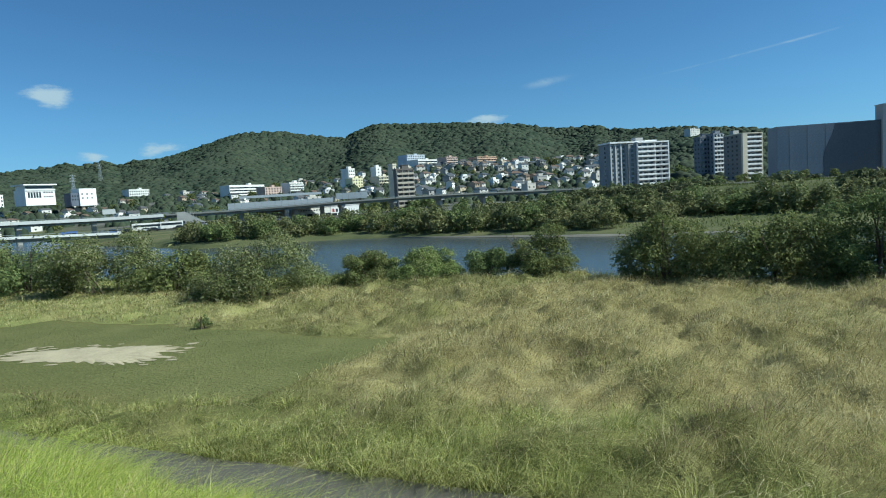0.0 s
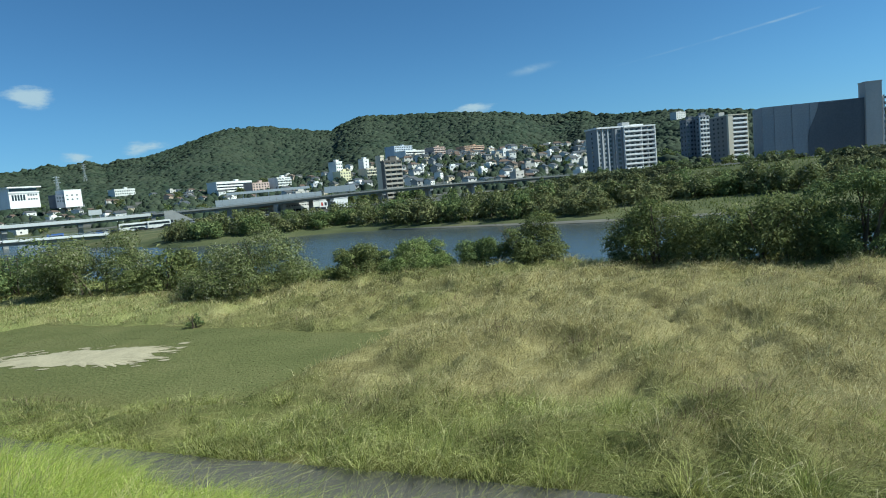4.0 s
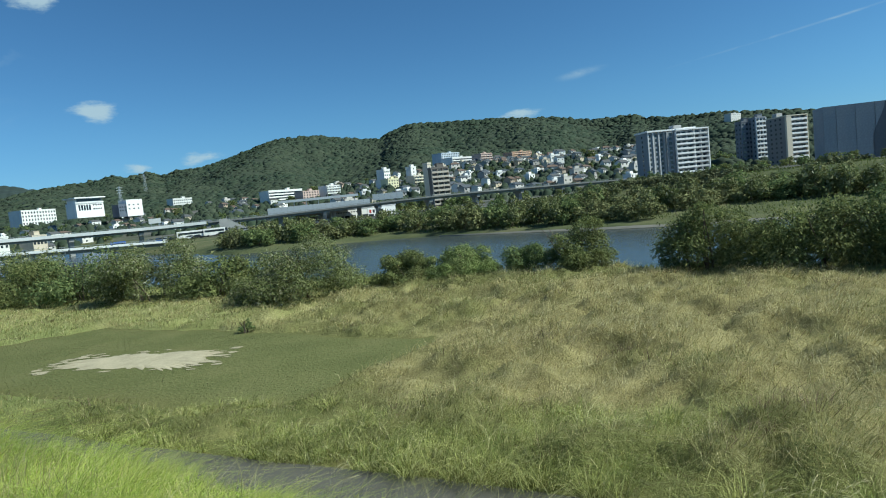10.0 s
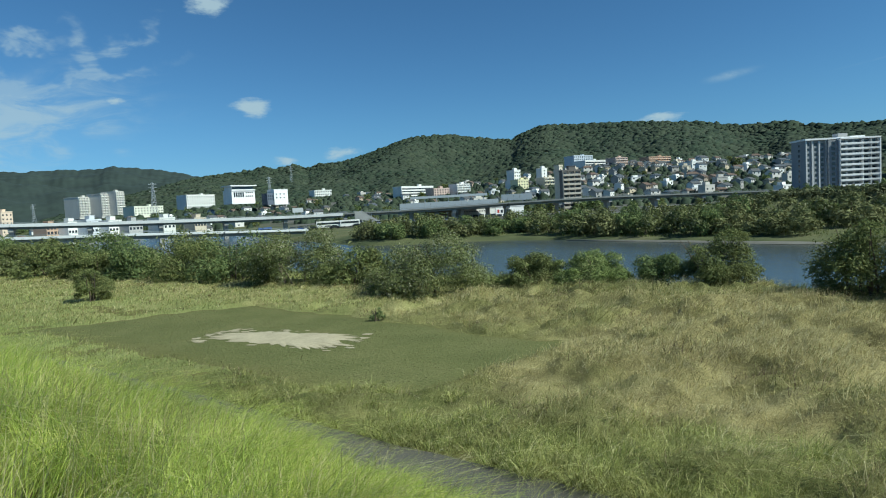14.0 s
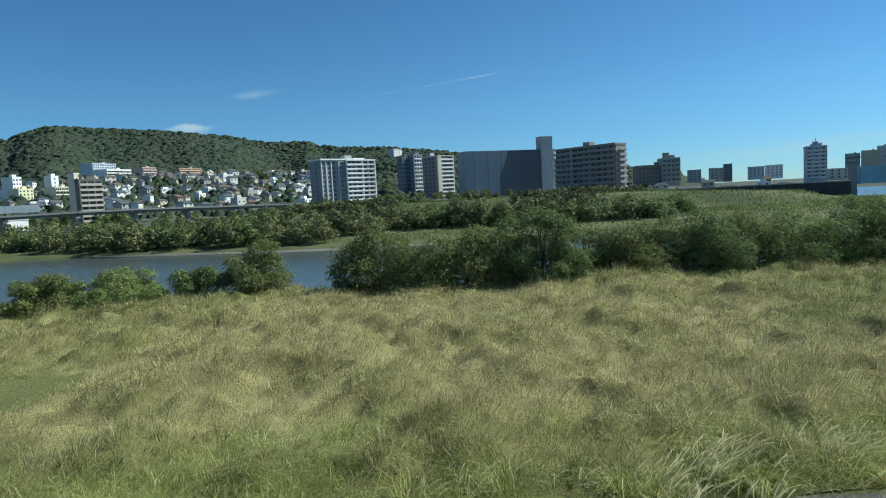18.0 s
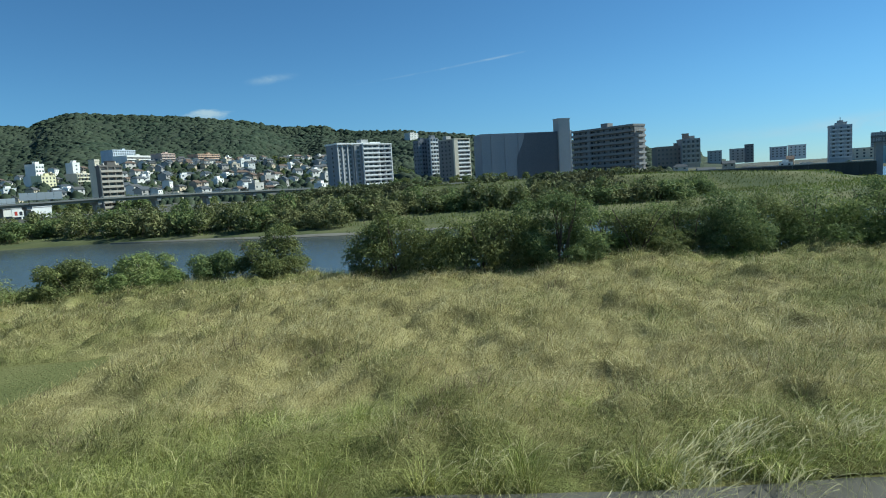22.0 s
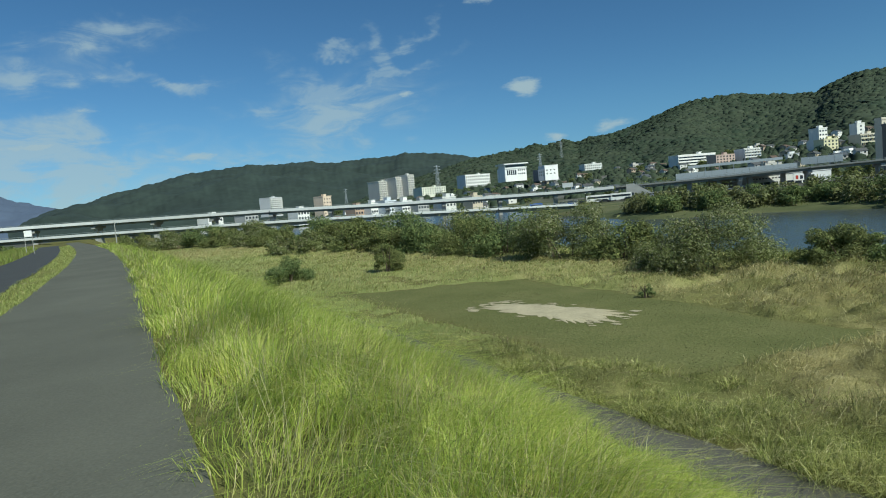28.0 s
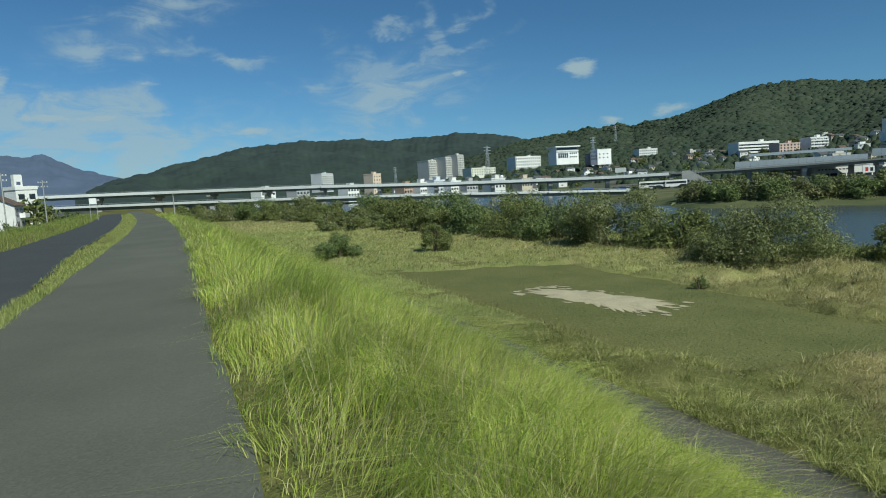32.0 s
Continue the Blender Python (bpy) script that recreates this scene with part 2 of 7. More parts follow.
def ground_height(x, y):
    p, r = pr(x, y)
    q = p - bend(r)
    crest = 3.6
    w = np.where(q < -2.6, q - swerve(r) * smooth(-2.6, -3.4, q), q)
    levee = np.where(q < 0, crest + 0.32 * smooth(-6.25, -7.4, w) - 3.5 * smooth(-8.8, -15.5, w) - 0.18 * smooth(-2.3, -3.0, q), crest * (1 - smooth(0.45, 0.9, q) * 0.04))
    slope = crest * (1 - np.clip((q - 0.5) / (7.9 - 1.2 * smooth(-3, 5, r)), 0, 1) ** 1.22)
    z = np.where(q < 0.5, levee, np.minimum(levee, slope))
    z = z + np.where((q > 11) & (p < 36), 0.10 * wave(x, y, 3.1) * smooth(11, 13, q), 0)
    near = smooth(36.5, 43.5, p + 1.2 * wave(x, y, 5))
    z = z - near * 5.0
    b = far_bank(r) + 2.5 * wave(x, y, 9, 2)
    far = smooth(b - 5, b + 1.5, p)
    land = -1.55 + 1.3 * smooth(b + 1, b + 16, p) + 0.15 * wave(x, y, 7, 1)
    up = far_bank(r) + 55
    land = land + (0.5 + 3.8 * smooth(-75, -15, r) * (1 - 0.6 * smooth(55, 110, r))) * smooth(up - 12, up, p)
    z = np.where(p > 50, z * (1 - far) + land * far, z)
    # hillside town and hill foot
    d = np.hypot(x, y)
    az = np.degrees(np.arctan2(x, y))
    rise = np.interp(az, [-60, -45, -32, -12, 0, 10, 16, 22, 34, 50], [0, 9, 22, 33, 48, 46, 42, 34, 16, 0])
    z = z + rise * smooth(390, 880, d)
    return z


# ---- ground materials ----
def ground_material():
    m, nt, b = material("riverside_soil_and_grass", 0.95, 0, 0.1)
    at = nt.nodes.new("ShaderNodeAttribute")
    at.attribute_name = "turf"
    lawn = ramp(nt, tex(nt, "noise", 0.35, 5), [(0.3, (0.1, 0.105, 0.04)), (0.5, (0.14, 0.14, 0.056)), (0.7, (0.188, 0.172, 0.076))])
    lawn = blend(nt, 0.45, lawn, ramp(nt, tex(nt, "noise", 14, 3), [(0.3, (0.0714, 0.0973, 0.0273)), (0.7, (0.214, 0.217, 0.0818))]))
    rough = ramp(nt, tex(nt, "noise", 0.22, 6), [(0.3, (0.0853, 0.109, 0.0279)), (0.55, (0.171, 0.163, 0.0543)), (0.75, (0.248, 0.194, 0.0775))])
    rough = blend(nt, 0.4, rough, ramp(nt, tex(nt, "noise", 6, 4), [(0.3, (0.0465, 0.0543, 0.0186)), (0.7, (0.232, 0.194, 0.0775))]))
    tw = nt.nodes.new("ShaderNodeAttribute")
    tw.attribute_name = "built_up"
    town = ramp(nt, tex(nt, "noise", 0.03, 5), [(0.35, (0.05, 0.06, 0.035)), (0.5, (0.1, 0.1, 0.085)), (0.65, (0.16, 0.155, 0.14))])
    ol = nt.nodes.new("ShaderNodeAttribute")
    ol.attribute_name = "far_side"
    olive = ramp(nt, tex(nt, "noise", 0.07, 5), [(0.35, (0.07, 0.085, 0.04)), (0.5, (0.11, 0.12, 0.055)), (0.65, (0.16, 0.155, 0.08))])
    rough = blend(nt, ol.outputs["Fac"], rough, olive)
    nt.links.new(blend(nt, tw.outputs["Fac"], blend(nt, at.outputs["Fac"], rough, lawn), town), b.inputs["Base Color"])
    bump(nt, b, tex(nt, "noise", 9, 5), 0.8, 0.08)
    return m


ASPHALT = plain("worn_asphalt", (0.118, 0.118, 0.092), 0.9, vary=0.3, scale=0.45, grain=45, relief=0.35)
ASPHALT_DARK = plain("dark_asphalt", (0.06, 0.062, 0.062), 0.9, vary=0.2, scale=0.6, grain=60, relief=0.25)
SAND = plain("bare_pale_soil", (0.46, 0.4, 0.265), 0.95, vary=0.25, scale=1.1, grain=12, relief=0.4)
CONCRETE = plain("weathered_concrete", (0.36, 0.36, 0.34), 0.85, vary=0.25, scale=0.25, grain=4, relief=0.1)


def mesh_from(name, verts, faces, mat, smooth_faces=False):
    me = bpy.data.meshes.new(name)
    me.from_pydata([tuple(v) for v in verts], [], [tuple(f) for f in faces])
    me.materials.append(mat)
    if smooth_faces:
        me.polygons.foreach_set("use_smooth", [True] * len(me.polygons))
    me.update()
    return me


def sheet(name, us, vs, place, mat):
    """A grid over us x vs, place(u, v) gives arrays x, y, z."""
    U, V = np.meshgrid(us, vs, indexing="ij")
    x, y, z = place(U, V)
    co = np.stack([x, y, z], -1).reshape(-1, 3)
    n, k = len(us), len(vs)
    i = (np.arange(n - 1)[:, None] * k + np.arange(k - 1)[None]).ravel()
    quads = np.stack([i, i + k, i + k + 1, i + 1], -1)
    return raw_mesh(name, co, quads, mat, True)


def raw_mesh(name, co, polys, mat, smooth_faces=False):
    """A mesh from arrays of points and of equal-sided faces."""
    me = bpy.data.meshes.new(name)
    co, polys = np.asarray(co, np.float32), np.asarray(polys, np.int32)
    n, k = polys.shape
    me.vertices.add(len(co))
    me.vertices.foreach_set("co", co.ravel())
    me.loops.add(n * k)
    me.loops.foreach_set("vertex_index", polys.ravel())
    me.polygons.add(n)
    me.polygons.foreach_set("loop_start", np.arange(0, n * k, k, dtype=np.int32))
    if smooth_faces:
        me.polygons.foreach_set("use_smooth", np.ones(n, bool))
    me.materials.append(mat)
    me.update(calc_edges=True)
    me.validate()
    return me


def lawn_mask(x, y):
    """1 on the mown lawn, 0 in the long grass."""
    p, r = pr(x, y)
    w = 0.5 * wave(x, y, 1.3, 4) + 0.5 * wave(x, y, 0.45, 1)
    far = np.interp(x, [-33, -31, -29.6, -25.6, -20.5, -15.6, -11, -7.3, -5.4, -2.2], [19, 22, 25.6, 29.8, 32.2, 30.4, 28.3, 25.9, 24.6, 22.9])
    near = np.interp(x, [-60, -14, -9, -5, -2.2, -1.5], [11, 17.5, 15.5, 17.5, 21.5, 23.5])
    a = smooth(-0.5, 0.5, far - y + w * 0.6) * smooth(-0.8, 0.8, y - near + w) * smooth(-0.5, 0.8, -1.9 - x + w) * smooth(0, 3, p - 11)
    a = a * smooth(-2, 2, x + 36 + 3 * w)
    return a


rs = np.concatenate([np.geomspace(2600, 66, 42) * -1, np.arange(-64, 64, 0.55), np.geomspace(65, 3200, 44)])
ps = np.concatenate([-np.geomspace(1500, 16, 30), np.arange(-15, 44, 0.4), np.geomspace(44.5, 230, 110), np.geomspace(236, 4200, 46)])
ground_me = sheet("ground", rs, ps, lambda R, P: (*xy(P, R), ground_height(*xy(P, R))), ground_material())
gx = np.zeros(len(ground_me.vertices) * 3, np.float32)
ground_me.vertices.foreach_get("co", gx)
gx = gx.reshape(-1, 3)
turf = ground_me.attributes.new("turf", "FLOAT", "POINT")
turf.data.foreach_set("value", lawn_mask(gx[:, 0], gx[:, 1]).astype(np.float32))
built = ground_me.attributes.new("built_up", "FLOAT", "POINT")
gp, gr = pr(gx[:, 0], gx[:, 1])
built.data.foreach_set("value", (smooth(57, 70, gp - far_bank(gr)) + smooth(30, 45, gp - far_bank(gr)) * smooth(-40, -75, gr) + smooth(-13, -18, gp - bend(gr))).clip(0, 1).astype(np.float32))
far_side = ground_me.attributes.new("far_side", "FLOAT", "POINT")
far_side.data.foreach_set("value", smooth(60, 70, gp).astype(np.float32))
tagged(new("ground", ground_me), "grassy riverside ground with a levee, lawn and banks", "ground", kind="structure")


def strip(name, p0, p1, r0, r1, z, mat, label, category, step=0.4, lift=0.03, narrow=False, part_ways=False):
    n = int(abs(r1 - r0) / step)
    def place(R, P):
        P2 = P + bend(R) + 0.03 * wave(R, P, 0.33) + 0.04 * wave(R, P, 0.9) + 0.1 * wave(R, P, 4.0)
        if part_ways:
            P2 = P2 + swerve(R)
        if narrow:
            P2 = P2 - smooth(-3, 5, R) * np.interp(P, [p0, p1], [1.2, 0.55])
        x, y = xy(P2, R)
        return x, y, z(x, y) + lift
    ob = new(name, sheet(name, np.linspace(r0, r1, n), np.linspace(p0, p1, 5), place, mat))
    return tagged(ob, label, category, kind="structure")


level = lambda h: (lambda x, y: np.full_like(x, h))
strip("levee_path", -2.25, 0.4, -170, 60, level(3.6), ASPHALT, "grey worn asphalt path along the levee crest", "path")
strip("side_road", -6.2, -2.9, -150, 60, level(3.42), ASPHALT_DARK, "dark asphalt road beside the levee path", "road", lift=0.04, part_ways=True)
strip("lower_path", 8.3, 9.75, -90, 90, level(0.0), plain("pale_worn_asphalt", (0.112, 0.105, 0.086), 0.9, vary=0.25, scale=0.6, grain=50, relief=0.2), "narrow grey path at the foot of the levee", "path", lift=0.05, narrow=True)


def water_material():
    m, nt, b = material("river_water", 0.2, 0, 0.5)
    b.inputs["Base Color"].default_value = (0.07, 0.082, 0.078, 1)
    h = tex(nt, "noise", 1.6, 4, stretch=(1, 0.45, 1))
    bump(nt, b, h, 0.55, 0.12)
    return m


river_me = sheet("river", np.linspace(-900, 900, 40), np.linspace(37, 700, 30), lambda R, P: (*xy(P, R), np.full_like(R, WATER)), water_material())
tagged(new("river", river_me), "calm dark blue river with light ripples", "river", kind="structure")

# bare patch on the lawn
def bare_patch():
    random.seed(5)
    verts, n = [], 260
    c, a = (-13.7, 23.5), (-0.975, 0.22)
    rings = [0.0, 0.45, 0.8, 1.0]
    for k in rings[1:]:
        for i in range(n):
            t = 2 * math.pi * i / n
            jag = 1 + (0.2 * noise.noise((3 * math.cos(t), 3 * math.sin(t), 1)) + 0.26 * noise.noise((11 * math.cos(t), 11 * math.sin(t), 3)) + random.uniform(-0.1, 0.1)) * (k > 0.7)
            e = 3.2
            u = 3.65 * k * jag * math.copysign(abs(math.cos(t)) ** (2 / e), math.cos(t))
            v = (1.06 - 0.09 * u) * k * jag * math.copysign(abs(math.sin(t)) ** (2 / e), math.sin(t))
            x, y = c[0] + a[0] * u - a[1] * v, c[1] + a[1] * u + a[0] * v
            verts.append((x, y, float(ground_height(np.array(x), np.array(y))) + (0.035 if k < 1 else 0.012)))
    faces = [tuple(range(n))]
    for k in range(2):
        for i in range(n):
            j = (i + 1) % n
            faces.append((k * n + i, (k + 1) * n + i, (k + 1) * n + j, k * n + j))
    for q in range(70):
        u, v = random.choice([random.uniform(-4.4, -3.4), random.uniform(3.2, 4.2), random.uniform(-4, 4)]), random.choice((-1, 1)) * random.uniform(0.9, 1.6)
        if abs(u) > 3.8:
            v = random.uniform(-0.9, 0.9)
        x, y = c[0] + a[0] * u - a[1] * v, c[1] + a[1] * u + a[0] * v
        z = float(ground_height(np.array(x), np.array(y))) + 0.02
        o, rr = len(verts), random.uniform(0.05, 0.2)
        m = 9
        for i in range(m):
            t = 2 * math.pi * i / m
            e = rr * random.uniform(0.55, 1.2)
            verts.append((x + 1.5 * e * math.cos(t), y + 0.6 * e * math.sin(t), z))
        faces.append(tuple(range(o, o + m)))
    tagged(new("bare_ground", mesh_from("bare_ground", verts, faces, SAND, True)), "pale bare sandy patch worn in the lawn", "bare ground", kind="structure")


bare_patch()


def sandbar():
    """A low pale gravel bar along the far waterline."""
    rs2 = np.linspace(-52, 26, 70)
    def place(R, V):
        p = far_bank(R) - 2.0 + V * 2.0 * np.clip(np.sin((R + 52) / 78 * 3.14), 0.05, 1) + 2.5 * wave(*xy(far_bank(R), R), 9, 2) * 0.8
        x, y = xy(p, R)
        return x, y, np.maximum(WATER + 0.05 + 0.25 * np.sin(V * 2.8), ground_height(x, y) + 0.04)
    tagged(new("gravel_bar", sheet("gravel_bar", rs2, np.linspace(0, 1, 7), place, plain("pale_gravel", (0.19, 0.18, 0.15), 0.95, vary=0.25, scale=0.4, grain=6, relief=0.4))), "pale gravel bar along the far waterline", "gravel bar", kind="structure")


sandbar()

# ---- hills ----
RIDGE_AZ = [-48, -42, -35.5, -31.2, -30, -29.3, -27.3, -26.3, -25, -22.9, -20.9, -18.9, -17.6, -16.2, -13.3, -11.1, -8.9, -7.5, -6.6, -4.6, -1.8, 1.1, 5.3, 9.1, 10.9, 12.8, 15, 16.2, 18.8, 22.3, 25.5, 28.9, 34, 42, 50]
RIDGE_EL = [0.4, 2.2, 3.75, 4.3, 4.55, 4.35, 4.6, 4.25, 4.6, 4.75, 5.3, 5.95, 6.4, 6.65, 6.7, 6.3, 6.0, 5.88, 6.45, 7.0, 6.85, 6.78, 6.45, 6.0, 5.55, 5.48, 5.5, 5.0, 4.85, 4.65, 4.32, 3.8, 3.2, 2.0, 0.4]


def ridge_d(az):
    return np.interp(az, [-48, -30, -10, 15, 30, 50], [1900, 1700, 1500, 1300, 1200, 1050])


def hill_height(az, k):
    """k: 0 at the foot, 1 on the ridge."""
    d1 = ridge_d(az)
    top = 5.2 + d1 * np.tan(np.radians(np.interp(az, RIDGE_AZ, RIDGE_EL)))
    d0 = np.interp(az, [-48, -30, -10, 0, 20, 50], [1000, 950, 880, 840, 800, 700])
    d = d0 + (d1 - d0) * k
    kk = np.clip(k, 0, 1)
    shape = kk ** 0.85 * (1 - 0.12 * np.sin(kk * 3.1) * (1 + wave(az, k * 7, 2.2)))
    z = top * np.where(k <= 1, shape, 1 - 0.6 * (k - 1))
    x, y = d * np.sin(np.radians(az)), d * np.cos(np.radians(az))
    foot = ground_height(x, y)
    z = np.maximum(z, foot - 1) + (44 * (vnoise(x, y, 210, 41) - 0.5) + 20 * (vnoise(x, y, 95, 42) - 0.5) + 8 * (vnoise(x, y, 40, 43) - 0.5)) * np.sin(np.clip(kk, 0, 1) * 3.14)
    return x, y, z


FOREST_FLOOR = plain("forest_floor", (0.05, 0.065, 0.038), 0.95, vary=0.4, scale=0.02, grain=0.15, relief=0.5)
hill_me = sheet("wooded_hill", np.linspace(-48, 50, 420), np.linspace(0, 1.25, 70), hill_height, FOREST_FLOOR)
tagged(new("wooded_hill", hill_me), "long green wooded hill behind the town", "hill", kind="structure")


def far_range(name, azs, els, d, mat, label):
    a = np.linspace(azs[0], azs[-1], 420)
    def place(A, K):
        top = 5.2 + d * np.tan(np.radians(np.interp(A, azs, els)))
        top = top + d * 0.0022 * wave(A, K, 0.8, 2) + d * 0.0012 * wave(A, K, 0.27, 1) + d * 0.0007 * wave(A, K, 0.09, 3)
        dd = d - (1 - K) * d * 0.35
        x, y = dd * np.sin(np.radians(A)), dd * np.cos(np.radians(A))
        return x, y, top * K ** 0.8 - 2 + d * (0.02 * (vnoise(x, y, 0.075 * d, 44) - 0.5) + 0.012 * (vnoise(x, y, 0.03 * d, 45) - 0.5)) * np.sin(3.14 * K)
    tagged(new(name, sheet(name, a, np.linspace(0, 1, 64), place, mat)), label, "mountain", kind="structure")


def crowns(count, pick, rad, seed, flat=0.42):
    """Many small tree crowns as one mesh: every crown a rough lopsided dome."""
    rng = np.random.default_rng(seed)
    x, y, z, *steep = pick(rng, count)
    steep = steep[0] if steep else np.zeros(count)
    ux, uy = x / np.hypot(x, y), y / np.hypot(x, y)
    s = rng.uniform(*rad, count) * rng.choice([0.6, 0.8, 1.0, 1.0, 1.4], count)
    k = 5
    a = np.arange(k) / k * 6.2832
    rings = []
    for low, r, h in ((0, 1.2, -0.45), (0.4, 0.78, 0.6)):
        ang = a[None] + low + rng.normal(0, 0.16, (count, k))
        rr = s[:, None] * r * rng.uniform(0.72, 1.25, (count, k))
        up = steep[:, None] * rr * (np.cos(ang) * ux[:, None] + np.sin(ang) * uy[:, None])
        rings.append(np.stack([x[:, None] + np.cos(ang) * rr, y[:, None] + np.sin(ang) * rr, z[:, None] + up + s[:, None] * flat * (h + rng.normal(0, 0.16, (count, k)))], -1))
    top = np.stack([x + rng.normal(0, 0.2, count) * s, y + rng.normal(0, 0.2, count) * s, z + s * flat * rng.uniform(0.9, 1.3, count)], -1)[:, None]
    co = np.concatenate(rings + [top], 1)
    tri = []
    for i in range(k):
        j = (i + 1) % k
        tri += [(i, j, k + j), (i, k + j, k + i), (k + i, k + j, 2 * k)]
    f = (np.arange(count) * (2 * k + 1))[:, None, None] + np.array(tri)[None]
    return co.reshape(-1, 3), f.reshape(-1, 3)


def woods_material():
    m, nt, b = material("hill_woods", 0.85, 0, 0.1)
    geo = nt.nodes.new("ShaderNodeNewGeometry")
    c = ramp(nt, geo.outputs["Random Per Island"], [(0, (0.0342, 0.0503, 0.034)), (0.5, (0.0414, 0.0589, 0.038)), (0.8, (0.0486, 0.0655, 0.042)), (1, (0.063, 0.0779, 0.054))])
    c = blend(nt, ramp(nt, tex(nt, "noise", 0.012, 4), [(0.42, (0, 0, 0)), (0.62, (0.5,) * 3)]), c, (0.0594, 0.0703, 0.046))
    leaf = tex(nt, "noise", 0.5, 5, 0.7)
    c = blend(nt, 0.8, c, ramp(nt, tex(nt, "noise", 0.045, 4, 0.65), [(0.35, (0.7, 0.72, 0.74)), (0.65, (1.2, 1.2, 1.14))]), "MULTIPLY")
    nt.links.new(blend(nt, 0.6, c, ramp(nt, leaf, [(0.3, (0.62, 0.63, 0.62)), (0.7, (1.3, 1.3, 1.26))]), "MULTIPLY"), b.inputs["Base Color"])
    bump(nt, b, leaf, 0.25, 0.3)
    return m


WOODS = woods_material()


def pick_hill(rng, n):
    az = rng.uniform(-47, 48, n)
    k = rng.uniform(0.02, 1.04, n) ** 0.8
    x, y, z = hill_height(az, k)
    x2, y2, z2 = hill_height(az, k + 0.012)
    return x, y, z, (z2 - z) / np.hypot(x2 - x, y2 - y)


co, f = crowns(22000, pick_hill, (3.6, 7.2), 3, 0.3)


def pick_ridge(rng, n):
    x, y, z = hill_height(rng.uniform(-47, 48, n), rng.uniform(0.93, 1.03, n))
    return x, y, z + 1.0


co2, f2 = crowns(2600, pick_ridge, (3.0, 6.5), 9, 0.6)
co, f = np.concatenate([co, co2]), np.concatenate([f, f2 + len(co)])
tagged(new("hill_woods", raw_mesh("hill_woods", co, f, WOODS, True)), "dense green broadleaf woods covering the hill", "woods", kind="stuff")
HAZY = plain("hazy_mountain_forest", (0.034, 0.05, 0.042), 0.95, vary=0.35, scale=0.01, grain=0.05, relief=0.6)
# aerial haze is put into the base colour of the farthest range
BLUE_HAZE = plain("haze_tinted_mountain", (0.09, 0.12, 0.18), 0.95, vary=0.12, scale=0.002, grain=0.02, relief=0.1)
far_range("forested_range", [-74, -71.6, -67.5, -64, -61, -57.7, -52.9, -46.9, -41.7, -38, -35.5, -31, -27], [0.9, 1.95, 2.8, 3.75, 4.35, 4.75, 4.8, 4.55, 4.85, 4.55, 3.85, 3.0, 2.0], 2600, HAZY, "dark forested mountain range beyond the town")
far_range("distant_mountain", [-125, -105, -92, -89, -85.4, -81.2, -79.6, -78.6, -77.1, -75.8, -74.2, -72, -69, -66, -62], [1.0, 2.4, 3.2, 3.6, 4.25, 4.4, 4.2, 4.35, 4.05, 4.2, 3.5, 2.6, 1.6, 1.0, 0.4], 4200, BLUE_HAZE, "distant mountain range with haze painted into its blue")


def pick_foot(rng, n):
    az = np.concatenate([rng.uniform(16.3, 46, n - n // 4), rng.uniform(-58, -24, n // 4)])
    d = np.concatenate([rng.uniform(450, 880, n - n // 4), rng.uniform(780, 1080, n // 4)])
    x, y = d * np.sin(np.radians(az)), d * np.cos(np.radians(az))
    return x, y, ground_height(x, y) + 1.5


co, f = crowns(3200, pick_foot, (2.6, 5.0), 4, 0.8)
tagged(new("foot_woods", raw_mesh("foot_woods", co, f, WOODS, True)), "green woods at the foot of the hill behind the highrises", "woods", kind="stuff")


def pick_town(rng, n):
    az = np.where(rng.uniform(0, 1, n) < 0.6, rng.uniform(-24, 16.5, n), rng.uniform(-64, -18, n))
    d = rng.uniform(0, 1, n) ** 0.8 * 460 + 400
    x, y = d * np.sin(np.radians(az)), d * np.cos(np.radians(az))
    return x, y, ground_height(x, y) + 0.8


co, f = crowns(4500, pick_town, (1.6, 3.8), 6, 1.0)
tagged(new("town_greenery", raw_mesh("town_greenery", co, f, WOODS, True)), "dark green garden trees scattered among the houses", "woods", kind="stuff")

# ---- grass ----
SLOPE_GRASS = leafy("slope_grass", [(0, (0.292, 0.382, 0.075)), (0.3, (0.454, 0.551, 0.11)), (0.6, (0.605, 0.668, 0.15)), (0.85, (0.734, 0.731, 0.22)), (0.94, (0.821, 0.731, 0.36)), (1, (0.864, 0.763, 0.46))], 0.45, 0.35, (0.389, 0.53, 0.12), 0.5, 0.5, 0.25)
DRY_GRASS = leafy("dry_grass", [(0, (0.327, 0.277, 0.119)), (0.35, (0.469, 0.405, 0.186)), (0.7, (0.578, 0.512, 0.261)), (1, (0.661, 0.605, 0.364))], 0.15, 0.35, (0.452, 0.384, 0.182), 0.6, 0.25, 0.35)
GREEN_GRASS = leafy("field_grass", [(0, (0.13, 0.153, 0.0475)), (0.4, (0.225, 0.242, 0.0808)), (0.8, (0.34, 0.335, 0.128)), (1, (0.52, 0.465, 0.247))], 0.15, 0.4, (0.36, 0.316, 0.123), 0.55, 0.3, 0.4)
MEADOW_PALE = leafy("pale_meadow_grass", [(0, (0.26, 0.31, 0.1)), (0.5, (0.38, 0.42, 0.15)), (0.85, (0.5, 0.51, 0.21)), (1, (0.62, 0.57, 0.3))], 0.3, 0.4, (0.48, 0.44, 0.2), 0.55, 0.15)
